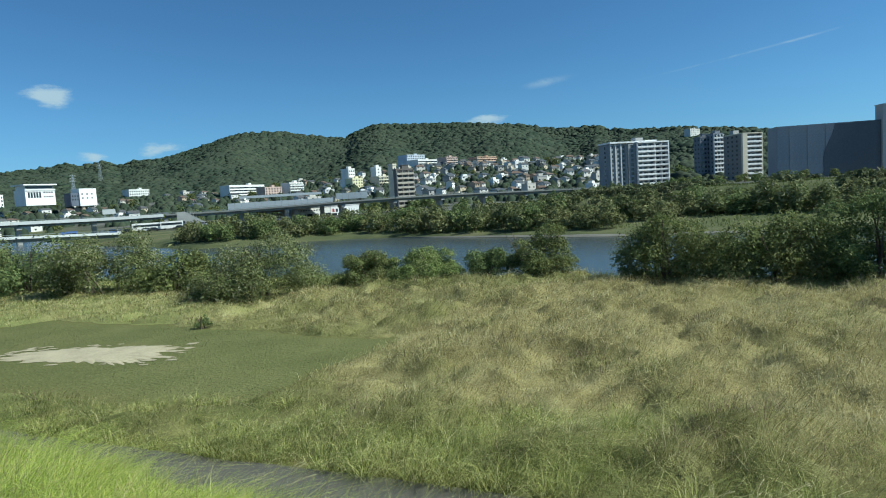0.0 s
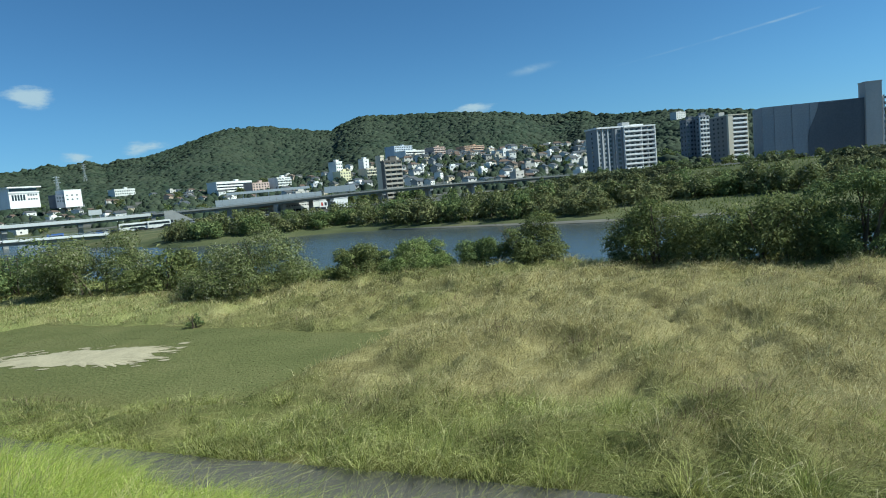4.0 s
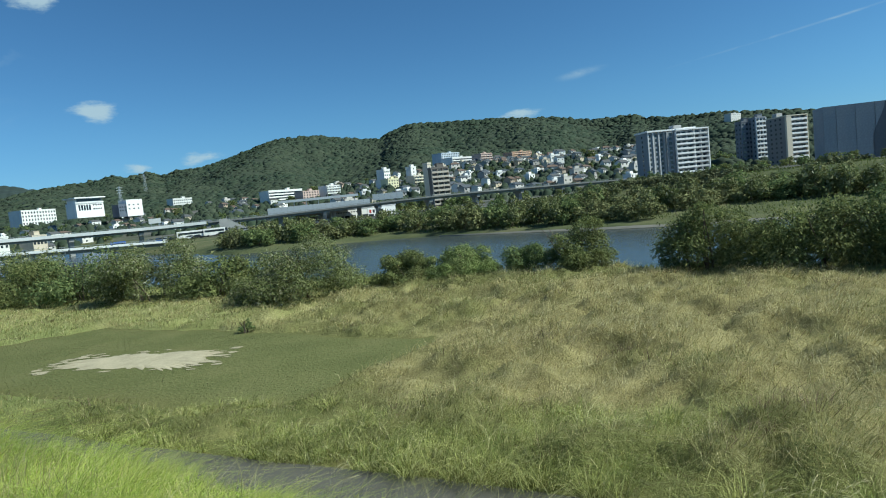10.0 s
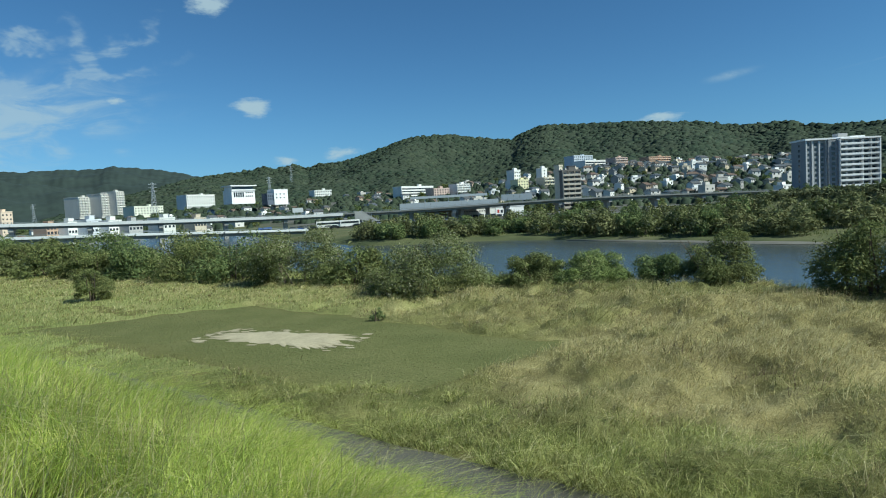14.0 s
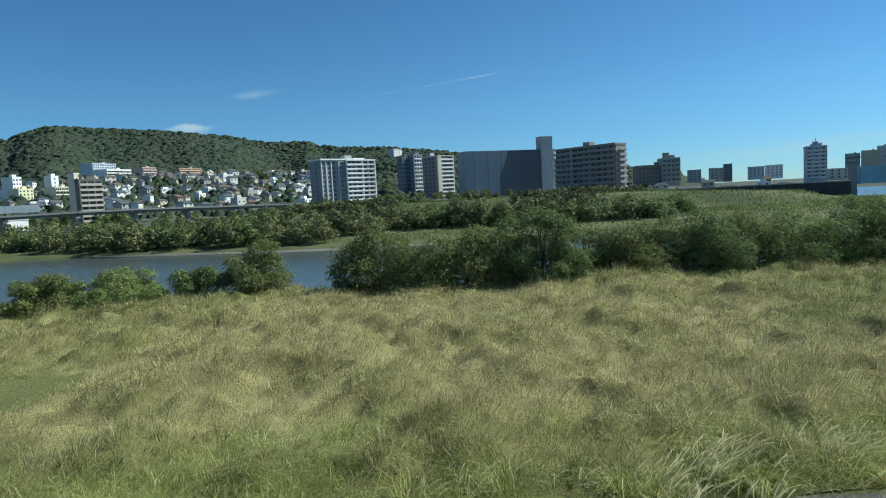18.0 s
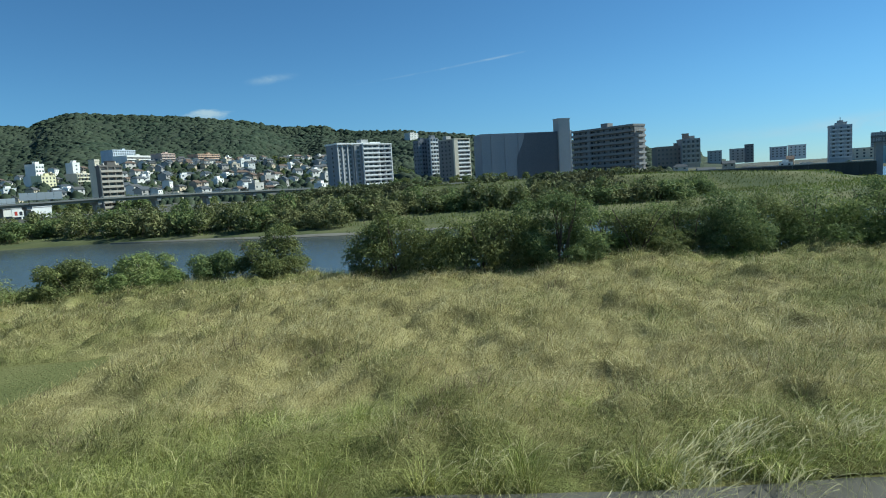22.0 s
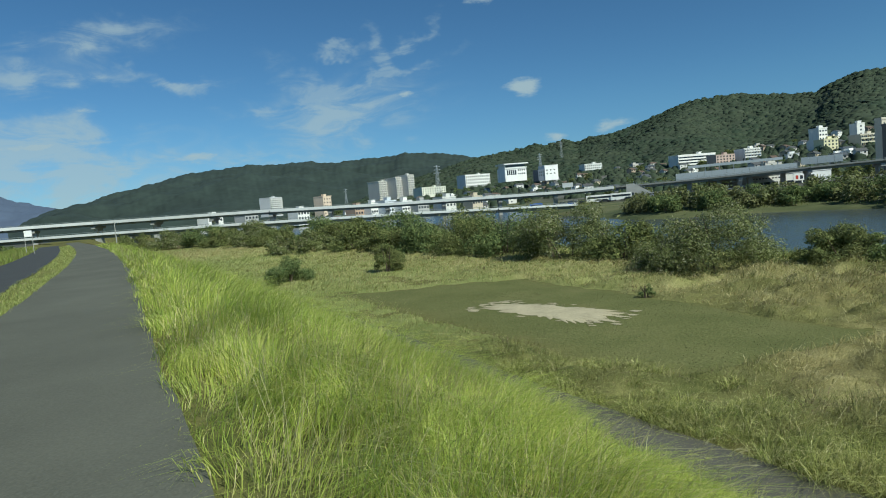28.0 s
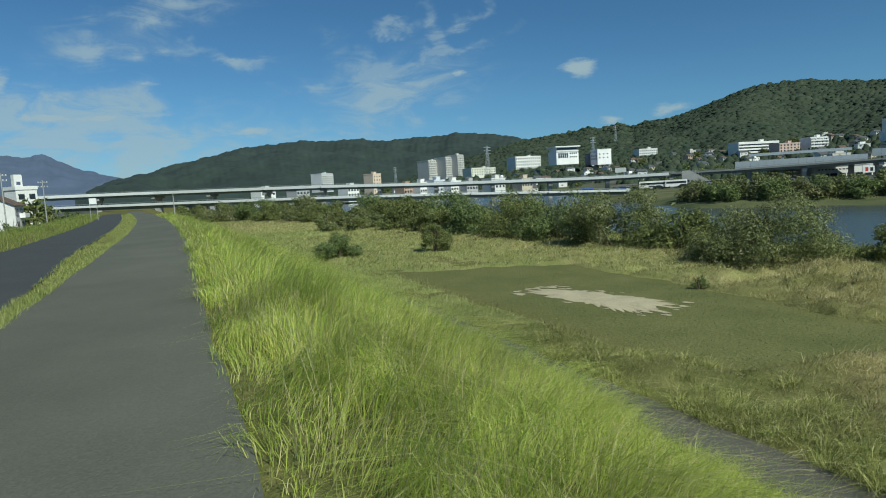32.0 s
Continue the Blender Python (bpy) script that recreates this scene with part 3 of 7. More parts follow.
WEEDS = leafy("bank_weeds", [(0, (0.085, 0.145, 0.034)), (0.5, (0.187, 0.272, 0.068)), (0.85, (0.34, 0.391, 0.119)), (1, (0.544, 0.442, 0.204))], 0.35, 0.4, (0.34, 0.34, 0.102), 0.55, 0.4)
LAWN_GRASS = leafy("mown_grass", [(0, (0.145, 0.152, 0.064)), (0.5, (0.18, 0.178, 0.085)), (1, (0.235, 0.212, 0.113))], 0.45, 0.4, (0.24, 0.21, 0.1), 0.6, 0.5)
PLUME = leafy("pale_plume_grass", [(0, (0.55, 0.5, 0.27)), (0.6, (0.72, 0.66, 0.4)), (1, (0.84, 0.79, 0.55))], 0.4)
STALK = leafy("seed_stalk", [(0, (0.4, 0.38, 0.15)), (0.5, (0.55, 0.5, 0.23)), (1, (0.7, 0.63, 0.36))], 0.35)


def blades(name, x, y, z, h, w, mat, label, rng, lean=0.35, drift=(0.0, 0.0), droop=0.35, out=None):
    """Grass as one mesh: every blade three triangles, bent over towards its tip."""
    n = len(x)
    a = rng.uniform(0, 2 * math.pi, n) if out is None else out + rng.normal(0, 0.5, n)
    l = np.abs(rng.normal(0, lean, n)) if out is None else np.abs(rng.normal(lean, lean * 0.45, n))
    dx, dy = np.cos(a) * l + drift[0], np.sin(a) * l + drift[1]
    side = rng.uniform(0, 2 * math.pi, n)
    sx, sy = np.cos(side) * w * 0.5, np.sin(side) * w * 0.5
    b = np.stack([x, y, z], -1)
    mid = b + np.stack([dx * h * 0.4, dy * h * 0.4, h * 0.58], -1)
    bow = 1 + rng.uniform(0, droop, n)
    tip = b + np.stack([dx * h * 1.15 * bow, dy * h * 1.15 * bow, h * (1.05 - 0.35 * np.minimum(1, l) * bow)], -1)
    s = np.stack([sx, sy, np.zeros(n)], -1)
    co = np.stack([b - s, b + s, mid - s * 0.75, mid + s * 0.75, tip], 1).reshape(-1, 3)
    i = (np.arange(n) * 5)[:, None]
    tri = np.concatenate([i + [0, 1, 3], i + [0, 3, 2], i + [2, 3, 4]], 1).reshape(-1, 3)
    return tagged(new(name, raw_mesh(name, co, tri, mat)), label, "grass", kind="stuff")


def scatter(rng, n, p0, p1, r0, r1, follow=True):
    p, r = rng.uniform(p0, p1, n), rng.uniform(r0, r1, n)
    if follow:
        p = p + bend(r)
    return (p, r, *xy(p, r))


def clump(x, y, k):
    """0 to 1: how rank the growth is, in tufts of about k feet."""
    v = 0.62 * vnoise(x, y, 0.55 * k, 1) + 0.38 * vnoise(x, y, 0.22 * k, 2)
    return np.clip((v - 0.5) * 1.7 + 0.5, 0, 1)


def near_keep(rng, x, y, power=1.35, d0=11.0):
    d = np.hypot(x, y)
    return rng.uniform(0, 1, len(x)) < np.minimum(1, (d0 / np.maximum(d, 1)) ** power), d


def slope_grass():
    rng = np.random.default_rng(11)
    p, r, x, y = scatter(rng, 800000, 0.24, 8.4, -95, 55)
    k, d = near_keep(rng, x, y, 1.25, 6.2)
    edge = p - bend(r)
    tuft = np.clip(0.55 * vnoise(x, y, 0.75, 52) + 0.45 * vnoise(x, y, 0.32, 53), 0, 1)
    tuft = np.clip((tuft - 0.5) * 2.1 + 0.5, 0, 1)
    k &= rng.uniform(0, 1, len(p)) < (0.3 + 0.7 * smooth(0.22, 0.5, edge)) * (0.5 + 0.65 * tuft)
    k &= (np.hypot(x, y) > 0.75) & (edge < 8.4 - 0.3 * smooth(-12, -6, r) - 1.2 * smooth(-3, 5, r))
    x, y, r, d, edge, tuft = (v[k] for v in (x, y, r, d, edge, tuft))
    h = rng.uniform(0.34, 0.74, len(x)) * (0.6 + 0.7 * tuft) * (0.35 + 0.65 * smooth(0.3, 1.4, edge)) * (1 - (0.1 + 0.57 * smooth(-12, -6, r)) * smooth(5.6, 8.0, edge)) * (1 - 0.6 * smooth(-2, 5, r)) * (1 + 0.3 * smooth(-7, -11, r)) * (1 - 0.4 * smooth(-8, -3, r) * smooth(2.5, 5, edge))
    flow = 7.0 * vnoise(x, y, 0.9, 54) + 2.0 * vnoise(x, y, 0.3, 55) - 3.2
    blades("levee_grass", x, y, ground_height(x, y) - 0.02, h, 0.0036 + 0.0006 * d, SLOPE_GRASS, "tall bright green grass on the levee slope", rng, 0.62, (0.26, -0.06), 1.0, flow)
    # seed stalks above the sward
    p, r, x, y = scatter(rng, 22000, 0.55, 6.0, -60, 12)
    k, d = near_keep(rng, x, y, 1.1, 7)
    k &= (vnoise(x, y, 1.3, 51) > 0.36) & (d > 1.8)
    x, y, d = x[k], y[k], d[k]
    blades("seed_stalks", x, y, ground_height(x, y), rng.uniform(0.5, 1.0, len(x)), 0.003 + 0.0004 * d, STALK, "thin pale seed stalks standing above the levee grass", rng, 0.42, (0.3, -0.1), 1.0)


BANK_GRASS = leafy("bank_grass", [(0, (0.2, 0.28, 0.06)), (0.5, (0.27, 0.345, 0.08)), (0.85, (0.34, 0.39, 0.11)), (1, (0.46, 0.44, 0.19))], 0.4, 0.6, (0.33, 0.32, 0.11), 0.55, 0.5)
VERGE_GRASS = leafy("verge_grass", [(0, (0.27, 0.34, 0.09)), (0.5, (0.37, 0.42, 0.13)), (0.85, (0.49, 0.5, 0.19)), (1, (0.64, 0.58, 0.3))], 0.35, 0.5, (0.35, 0.37, 0.12), 0.55, 0.5)


def verge_grass():
    rng = np.random.default_rng(12)
    for name, q0, q1, n, hh, label in (("verge_grass", -2.98, -2.22, 80000, (0.05, 0.18), "yellow-green grass strip between path and road"),
                                       ("bank_grass", -14, -6.12, 120000, (0.26, 0.55), "bright green grass bank beside the side road")):
        p, r, x, y = scatter(rng, n, q0, q1, -130, 20)
        u = swerve(r) * (1.0 if name == "bank_grass" else (-2.22 - (p - bend(r))) / 0.76)
        x, y = xy(p + u, r)
        k, d = near_keep(rng, x, y, 1.0, 13)
        k &= d > 1.2
        blades(name, x[k], y[k], ground_height(x[k], y[k]) - 0.02, rng.uniform(*hh, k.sum()) * (0.55 + 0.8 * clump(x[k], y[k], 3)), 0.003 + 0.0005 * d[k], BANK_GRASS if name == "bank_grass" else VERGE_GRASS, label, rng, 0.55, (0.12, 0), 0.8)


def field_dry(x, y):
    """How dry the long grass is: straw in the middle of the meadow, greener towards path and downstream."""
    p, r = pr(x, y)
    v = 0.1 + 0.77 * smooth(10.5, 16, p) * (1 - 0.6 * smooth(4, 22, r)) + 0.75 * (vnoise(x, y, 3.2, 5) - 0.5) + 0.6 * (vnoise(x, y, 1.1, 6) - 0.5)
    v = v * (1 - 0.65 * smooth(29, 33, p))
    left = smooth(-7, -14, r)
    v = v * (1 - left * (0.8 - 0.35 * smooth(20, 23, p)))
    return np.clip(v, 0.05, 0.85)


def canopy(x, y):
    """Height of the matted long grass over the ground: hummocks, low at the lawn, the path and the bank."""
    p, r = pr(x, y)
    q = p - bend(r)
    v = 0.4 * vnoise(x, y, 2.1, 31) + 0.35 * vnoise(x, y, 0.95, 32) + 0.25 * vnoise(x, y, 0.42, 33)
    h = 0.06 + 0.72 * np.clip((v - 0.27) * 1.95, 0, 1)
    foot = 9.55 - 0.5 * smooth(-3, 5, r)
    h = h * smooth(foot, foot + 1.3, q) * (1 - smooth(0.02, 0.5, lawn_mask(x, y))) * (1 - smooth(34.5, 37.5, p))
    h = h * (1 - 0.55 * smooth(-4, -11, r) * (1 - smooth(19, 25, p))) * (1 - 0.45 * smooth(-14, -30, r))
    return h


def thatch_material():
    m, nt, b = material("matted_grass", 0.95, 0, 0.08)
    at = nt.nodes.new("ShaderNodeAttribute")
    at.attribute_name = "dryness"
    green = ramp(nt, tex(nt, "noise", 0.9, 5, 0.65), [(0.3, (0.1, 0.118, 0.034)), (0.55, (0.175, 0.185, 0.062)), (0.75, (0.275, 0.26, 0.098))])
    straw = ramp(nt, tex(nt, "noise", 0.8, 5, 0.65), [(0.3, (0.2, 0.168, 0.072)), (0.5, (0.33, 0.282, 0.126)), (0.72, (0.46, 0.4, 0.195))])
    pale = nt.nodes.new("ShaderNodeAttribute")
    pale.attribute_name = "upstream"
    soft = ramp(nt, tex(nt, "noise", 0.22, 5, 0.6), [(0.3, (0.2, 0.24, 0.075)), (0.55, (0.3, 0.33, 0.115)), (0.75, (0.42, 0.39, 0.18))])
    c = blend(nt, at.outputs["Fac"], blend(nt, pale.outputs["Fac"], green, soft), straw)
    fibre = tex(nt, "noise", 16, 4, 0.7, stretch=(1, 1, 0.35))
    c = blend(nt, 0.6, c, ramp(nt, fibre, [(0.3, (0.5, 0.5, 0.48)), (0.55, (1, 1, 1)), (0.75, (1.35, 1.33, 1.25))]), "MULTIPLY")
    nt.links.new(c, b.inputs["Base Color"])
    bump(nt, b, fibre, 0.9, 0.09)
    return m


def thatch():
    """The matted underlayer of the meadow, seen between the stalks."""
    rr = np.concatenate([-np.geomspace(120, 24.5, 130), np.arange(-24, 26, 0.2), np.geomspace(26.3, 90, 130)])
    pp = np.arange(9.3, 37.6, 0.2)
    def place(R, P):
        x, y = xy(P + bend(R) * smooth(26, 14, P), R)
        return x, y, ground_height(x, y) + canopy(x, y) - 0.035
    me = sheet("meadow_thatch", rr, pp, place, thatch_material())
    co = np.zeros(len(me.vertices) * 3, np.float32)
    me.vertices.foreach_get("co", co)
    co = co.reshape(-1, 3)
    at = me.attributes.new("dryness", "FLOAT", "POINT")
    at.data.foreach_set("value", field_dry(co[:, 0], co[:, 1]).astype(np.float32))
    up = me.attributes.new("upstream", "FLOAT", "POINT")
    up.data.foreach_set("value", smooth(-15, -26, pr(co[:, 0], co[:, 1])[1]).astype(np.float32))
    tagged(new("meadow_thatch", me), "matted straw and green underlayer of the meadow", "grass", kind="stuff")


def meadow():
    rng = np.random.default_rng(13)
    per = 7
    p, r, x, y = scatter(rng, 190000, 9.6, 36.0, -75, 75)
    k, d = near_keep(rng, x, y, 1.05, 11)
    k &= lawn_mask(x, y) < 0.35
    p, r, x, y, d = (v[k] for v in (p, r, x, y, d))
    high = canopy(x, y)
    k = rng.uniform(0, 1, len(x)) < 0.15 + 1.5 * high
    p, r, x, y, d, high = (v[k] for v in (p, r, x, y, d, high))
    size = rng.uniform(0.65, 1.15, len(x)) * (0.3 + 1.1 * high)
    dry = rng.uniform(0, 1, len(x)) < field_dry(x, y)
    dead = (rng.uniform(0, 1, len(x)) < 0.02 + 0.3 * (vnoise(x, y, 1.6, 8) > 0.83))
    brown = leafy("brown_weeds", [(0, (0.12, 0.09, 0.055)), (0.6, (0.22, 0.16, 0.1)), (1, (0.34, 0.25, 0.165))], 0.25)
    for name, pick, mat, label in (("brown_weeds", dead, brown, "dead brown weed stalks among the meadow grass"), ("dry_meadow_grass", dry & ~dead, DRY_GRASS, "tall straw-coloured dry grass tufts in the meadow"), ("green_meadow_grass", ~dry & ~dead, GREEN_GRASS, "tangled green meadow grass beside the lower path")):
        cx, cy, cd, cs = (np.repeat(v[pick], per) for v in (x, y, d, size))
        n = len(cx)
        out = rng.uniform(0, 2 * math.pi, n)
        off = np.abs(rng.normal(0, 0.1, n)) * (1 + cd / 18)
        bx, by = cx + np.cos(out) * off, cy + np.sin(out) * off
        bx, by, out, cd, cs = (v[lawn_mask(bx, by) < 0.55] for v in (bx, by, out, cd, cs))
        blades(name, bx, by, ground_height(bx, by) + 0.72 * canopy(bx, by) - 0.04, rng.uniform(0.35, 0.8, len(bx)) * cs, 0.0032 + 0.0005 * cd, mat, label, rng, 0.8, (0.26, -0.04), 1.0, out)
    # rank arching tufts beside the lower path
    n = 2600
    r0 = rng.uniform(-16, 38, n)
    x, y = xy(9.85 - 0.5 * smooth(-3, 5, r0) + rng.uniform(0, 1, n) ** 1.3 * 3.6 + bend(r0), r0)
    k = (clump(x, y, 3) > 0.36) & (lawn_mask(x, y) < 0.3)
    x, y, r0 = x[k], y[k], r0[k]
    cs = rng.uniform(0.4, 0.85, len(x)) * (1 - 0.45 * smooth(-3, -9, r0))
    cx, cy, cs = (np.repeat(v, 40) for v in (x, y, cs))
    out = rng.uniform(0, 2 * math.pi, len(cx))
    off = np.abs(rng.normal(0, 0.12, len(cx)))
    bx, by = cx + np.cos(out) * off, cy + np.sin(out) * off
    rank = leafy("rank_grass", [(0, (0.16, 0.195, 0.05)), (0.45, (0.3, 0.335, 0.095)), (0.8, (0.5, 0.5, 0.18)), (1, (0.74, 0.68, 0.38))], 0.2, 0.4, (0.44, 0.42, 0.16), 0.5, 0.6, 0.45)
    blades("rank_grass", bx, by, ground_height(bx, by) - 0.03, rng.uniform(0.6, 1.2, len(bx)) * cs, 0.006 + 0.0005 * np.hypot(bx, by), rank, "rank arching green grass tufts along the lower path", rng, 0.75, (0.18, 0), 1.1, out)
    # short turf on the lawn
    x, y = rng.uniform(-42, 0, 60000), rng.uniform(11, 34, 60000)
    k = (lawn_mask(x, y) > 0.3) & (rng.uniform(0, 1, len(x)) < 0.35 + 0.65 * clump(x, y, 1.5))
    k &= ~((np.abs((x + 13.7) * -0.975 + (y - 23.5) * 0.22) < 3.2) & (np.abs((x + 13.7) * 0.22 + (y - 23.5) * 0.975) < 1.2) & (rng.uniform(0, 1, len(x)) < 0.985))
    x, y = x[k], y[k]
    d = np.hypot(x, y)
    blades("lawn_turf", x, y, ground_height(x, y), rng.uniform(0.012, 0.032, len(x)), 0.012 + 0.0006 * d, LAWN_GRASS, "short mown olive green turf", rng, 0.8)
    # upstream meadow, coarser
    p, r, x, y = scatter(rng, 105000, 9.5, 34, -150, -24)
    k = (lawn_mask(x, y) < 0.3) & (rng.uniform(0, 1, len(x)) < 0.25 + 0.75 * clump(x, y, 5))
    x, y = x[k], y[k]
    d = np.hypot(x, y)
    warm = rng.uniform(0, 1, len(x)) < 0.08 + 0.2 * wave(x, y, 7, 2) + 0.6 * smooth(85, 105, d) * smooth(150, 130, d)
    for name, pick, mat, label in (("upstream_dry_grass", warm, DRY_GRASS, "dry yellow grass in the upstream meadow"), ("upstream_green_grass", ~warm, MEADOW_PALE, "soft green grass in the upstream meadow")):
        blades(name, x[pick], y[pick], ground_height(x[pick], y[pick]) + 0.6 * canopy(x[pick], y[pick]) - 0.03, rng.uniform(0.16, 0.42, pick.sum()), 0.006 + 0.0005 * d[pick], mat, label, rng, 0.9, (0.25, 0), 0.9)
    # rank weeds along the bank
    p, r, x, y = scatter(rng, 60000, 30.5, 37, -75, 85, False)
    k = rng.uniform(0, 1, len(p)) < smooth(29.5, 33.5, p) * (0.3 + 0.7 * clump(x, y, 3))
    x, y = x[k], y[k]
    d = np.hypot(x, y)
    blades("bank_weeds", x, y, ground_height(x, y) - 0.03, rng.uniform(0.3, 0.85, len(x)) * (0.4 + 0.8 * clump(x, y, 4)), 0.007 + 0.0005 * d, WEEDS, "rank green weeds along the river bank", rng, 0.55, (0.15, 0), 0.8)
    # far bank: terrace grass
    p, r = rng.uniform(86, 166, 44000), rng.uniform(-90, 140, 44000)
    x, y = xy(p, r)
    k = p > far_bank(r) + 4
    x, y = x[k], y[k]
    d = np.hypot(x, y)
    blades("terrace_grass", x, y, ground_height(x, y) - 0.05, rng.uniform(0.2, 0.6, len(x)), 0.02 + 0.0011 * d, leafy("terrace_grass", [(0, (0.12, 0.155, 0.042)), (0.6, (0.18, 0.225, 0.064)), (1, (0.26, 0.28, 0.1))], 0.3, 0.8, (0.115, 0.12, 0.055), 0.6, 0.045), "light green grass on the far terrace", rng, 0.3)


def plumes(name, az, d, n, seed, tall=0.9, spread=0.5):
    """A tuft of arching pale seed heads beside the lower path: stalks, and a feather of short bristles at each tip."""
    rng = np.random.default_rng(seed)
    cx, cy = bearing(az, d)
    cz = float(ground_height(np.array(cx), np.array(cy)))
    V, F = [], []
    for i in range(n):
        x, y = cx + rng.normal(0, spread * 0.5), cy + rng.normal(0, spread * 0.4)
        a, reach, h = rng.normal(0.2, 1.0), rng.uniform(0.25, 0.8) * tall, rng.uniform(0.45, 0.85) * tall
        pts = [np.array([x + math.cos(a) * reach * t * t, y + math.sin(a) * reach * t * t * 0.6, cz + h * (1.5 * t - 0.65 * t * t)]) for t in np.linspace(0, 1, 9)]
        for k in range(8):
            wd = 0.0028 if k < 5 else 0.0042
            o = np.array([-math.sin(a), math.cos(a), 0.6]) * wd
            j = len(V)
            V += [pts[k] - o, pts[k] + o, pts[k + 1] + o, pts[k + 1] - o]
            F += [(j, j + 1, j + 2), (j, j + 2, j + 3)]
            if k >= 4:
                for _ in range(8):
                    q = pts[k] + (pts[k + 1] - pts[k]) * rng.uniform(0, 1)
                    e = q + rng.normal(0, 0.035, 3) + (pts[k + 1] - pts[k]) * 0.5
                    j = len(V)
                    V += [q - o * 0.4, q + o * 0.4, e]
                    F += [(j, j + 1, j + 2)]
    return np.array(V), np.array(F)


def path_litter():
    """Dead stems lying over the edges of the asphalt."""
    rng = np.random.default_rng(15)
    p, r, x, y = scatter(rng, 160, 0.26, 0.42, -40, 12)
    k = rng.uniform(0, 1, len(p)) < smooth(0.02, 0.42, p - bend(r))
    blades("path_litter", x[k], y[k], np.full(k.sum(), 3.635), rng.uniform(0.02, 0.06, k.sum()), np.full(k.sum(), 0.005), DRY_GRASS, "dead grass stems strewn along the path edge", rng, 1.2)


slope_grass()
thatch()
path_litter()
verge_grass()
meadow()
PLUME_SPOTS = ((50.2, 10.9, 46, 1, 1.15), (52, 11.2, 30, 13, 1.0), (58.2, 12.2, 44, 2, 1.1), (60.5, 12.6, 30, 3, 0.9), (70.5, 14.6, 56, 4, 1.35), (46.5, 10.4, 34, 5, 0.9), (72.5, 15.6, 44, 6, 1.2), (64, 13.2, 26, 7, 0.8), (39, 10.4, 14, 8, 0.7), (-17, 11.3, 8, 9, 0.9), (24, 10.0, 12, 10, 0.6), (47.5, 9.0, 24, 11, 1.3), (43, 8.2, 14, 12, 1.2), (55, 10.2, 26, 14, 0.8), (28, 10.3, 12, 15, 0.7))
pv, pf = [], []
for az, d, n, s, tl in PLUME_SPOTS:
    V, F = plumes("plume_grass", az, d, n, s, tl)
    pf.append(F + sum(len(v) for v in pv))
    pv.append(V)
tagged(new("plume_grass", raw_mesh("plume_grass", np.concatenate(pv), np.concatenate(pf), PLUME)), "arching pale feathery grass beside the lower path", "grass", kind="stuff")


# ---- trees and bushes ----
BARK = plain("bark", (0.13, 0.1, 0.07), 0.9, vary=0.3, scale=3, grain=25, relief=0.5)
LEAF_MID = leafy("bush_leaves", [(0, (0.0872, 0.113, 0.0412)), (0.4, (0.154, 0.185, 0.0643)), (0.8, (0.231, 0.259, 0.0921)), (1, (0.348, 0.353, 0.149))], 0.36, 0.6, (0.178, 0.181, 0.0712), 0.6, 0.45)
LEAF_WILLOW = leafy("willow_leaves", [(0, (0.0862, 0.108, 0.0389)), (0.5, (0.165, 0.187, 0.0696)), (0.85, (0.259, 0.267, 0.124)), (1, (0.447, 0.427, 0.311))], 0.25, 0.5, (0.178, 0.208, 0.0712), 0.6, 0.4)
LEAF_DARK = leafy("dark_leaves", [(0, (0.0856, 0.126, 0.0516)), (0.5, (0.156, 0.206, 0.0794)), (0.9, (0.257, 0.307, 0.114)), (1, (0.384, 0.4, 0.18))], 0.34, 0.5, (0.138, 0.171, 0.0622), 0.6, 0.5)
LEAF_LIGHT = leafy("light_leaves", [(0, (0.112, 0.151, 0.0534)), (0.5, (0.212, 0.26, 0.089)), (0.9, (0.324, 0.364, 0.136)), (1, (0.491, 0.479, 0.249))], 0.36, 0.5, (0.179, 0.24, 0.0712), 0.6, 0.5)


def part(name, me, parent, label=""):
    ob = new(name, me)
    ob.parent = parent
    if label:
        ob["label"] = label
    return ob


def tube(pts, rad, sides=6):
    V, F = [], []
    for i, (p, r) in enumerate(zip(pts, rad)):
        for k in range(sides):
            a = 2 * math.pi * k / sides
            V.append((p[0] + r * math.cos(a), p[1] + r * math.sin(a), p[2]))
        if i:
            for k in range(sides):
                a, b = (i - 1) * sides + k, (i - 1) * sides + (k + 1) % sides
                F.append((a, b, b + sides, a + sides))
    return V, F


def stems(rng, w, h, count, thick):
    V, F = [], []
    for s in range(count):
        a, reach = rng.uniform(0, 6.28), rng.uniform(0.1, 0.42) * w
        b = rng.normal(0, 0.08 * w, 2)
        pts = [(b[0] + math.cos(a) * reach * t ** 1.4 + rng.normal(0, 0.03), b[1] + math.sin(a) * reach * t ** 1.4 + rng.normal(0, 0.03), h * (0.85 * t) - 0.05) for t in np.linspace(0, 1, 6)]
        v, f = tube(pts, [thick * (1 - 0.8 * t) for t in np.linspace(0, 1, 6)])
        o = len(V)
        V += v
        F += [tuple(i + o for i in q) for q in f]
    return V, F


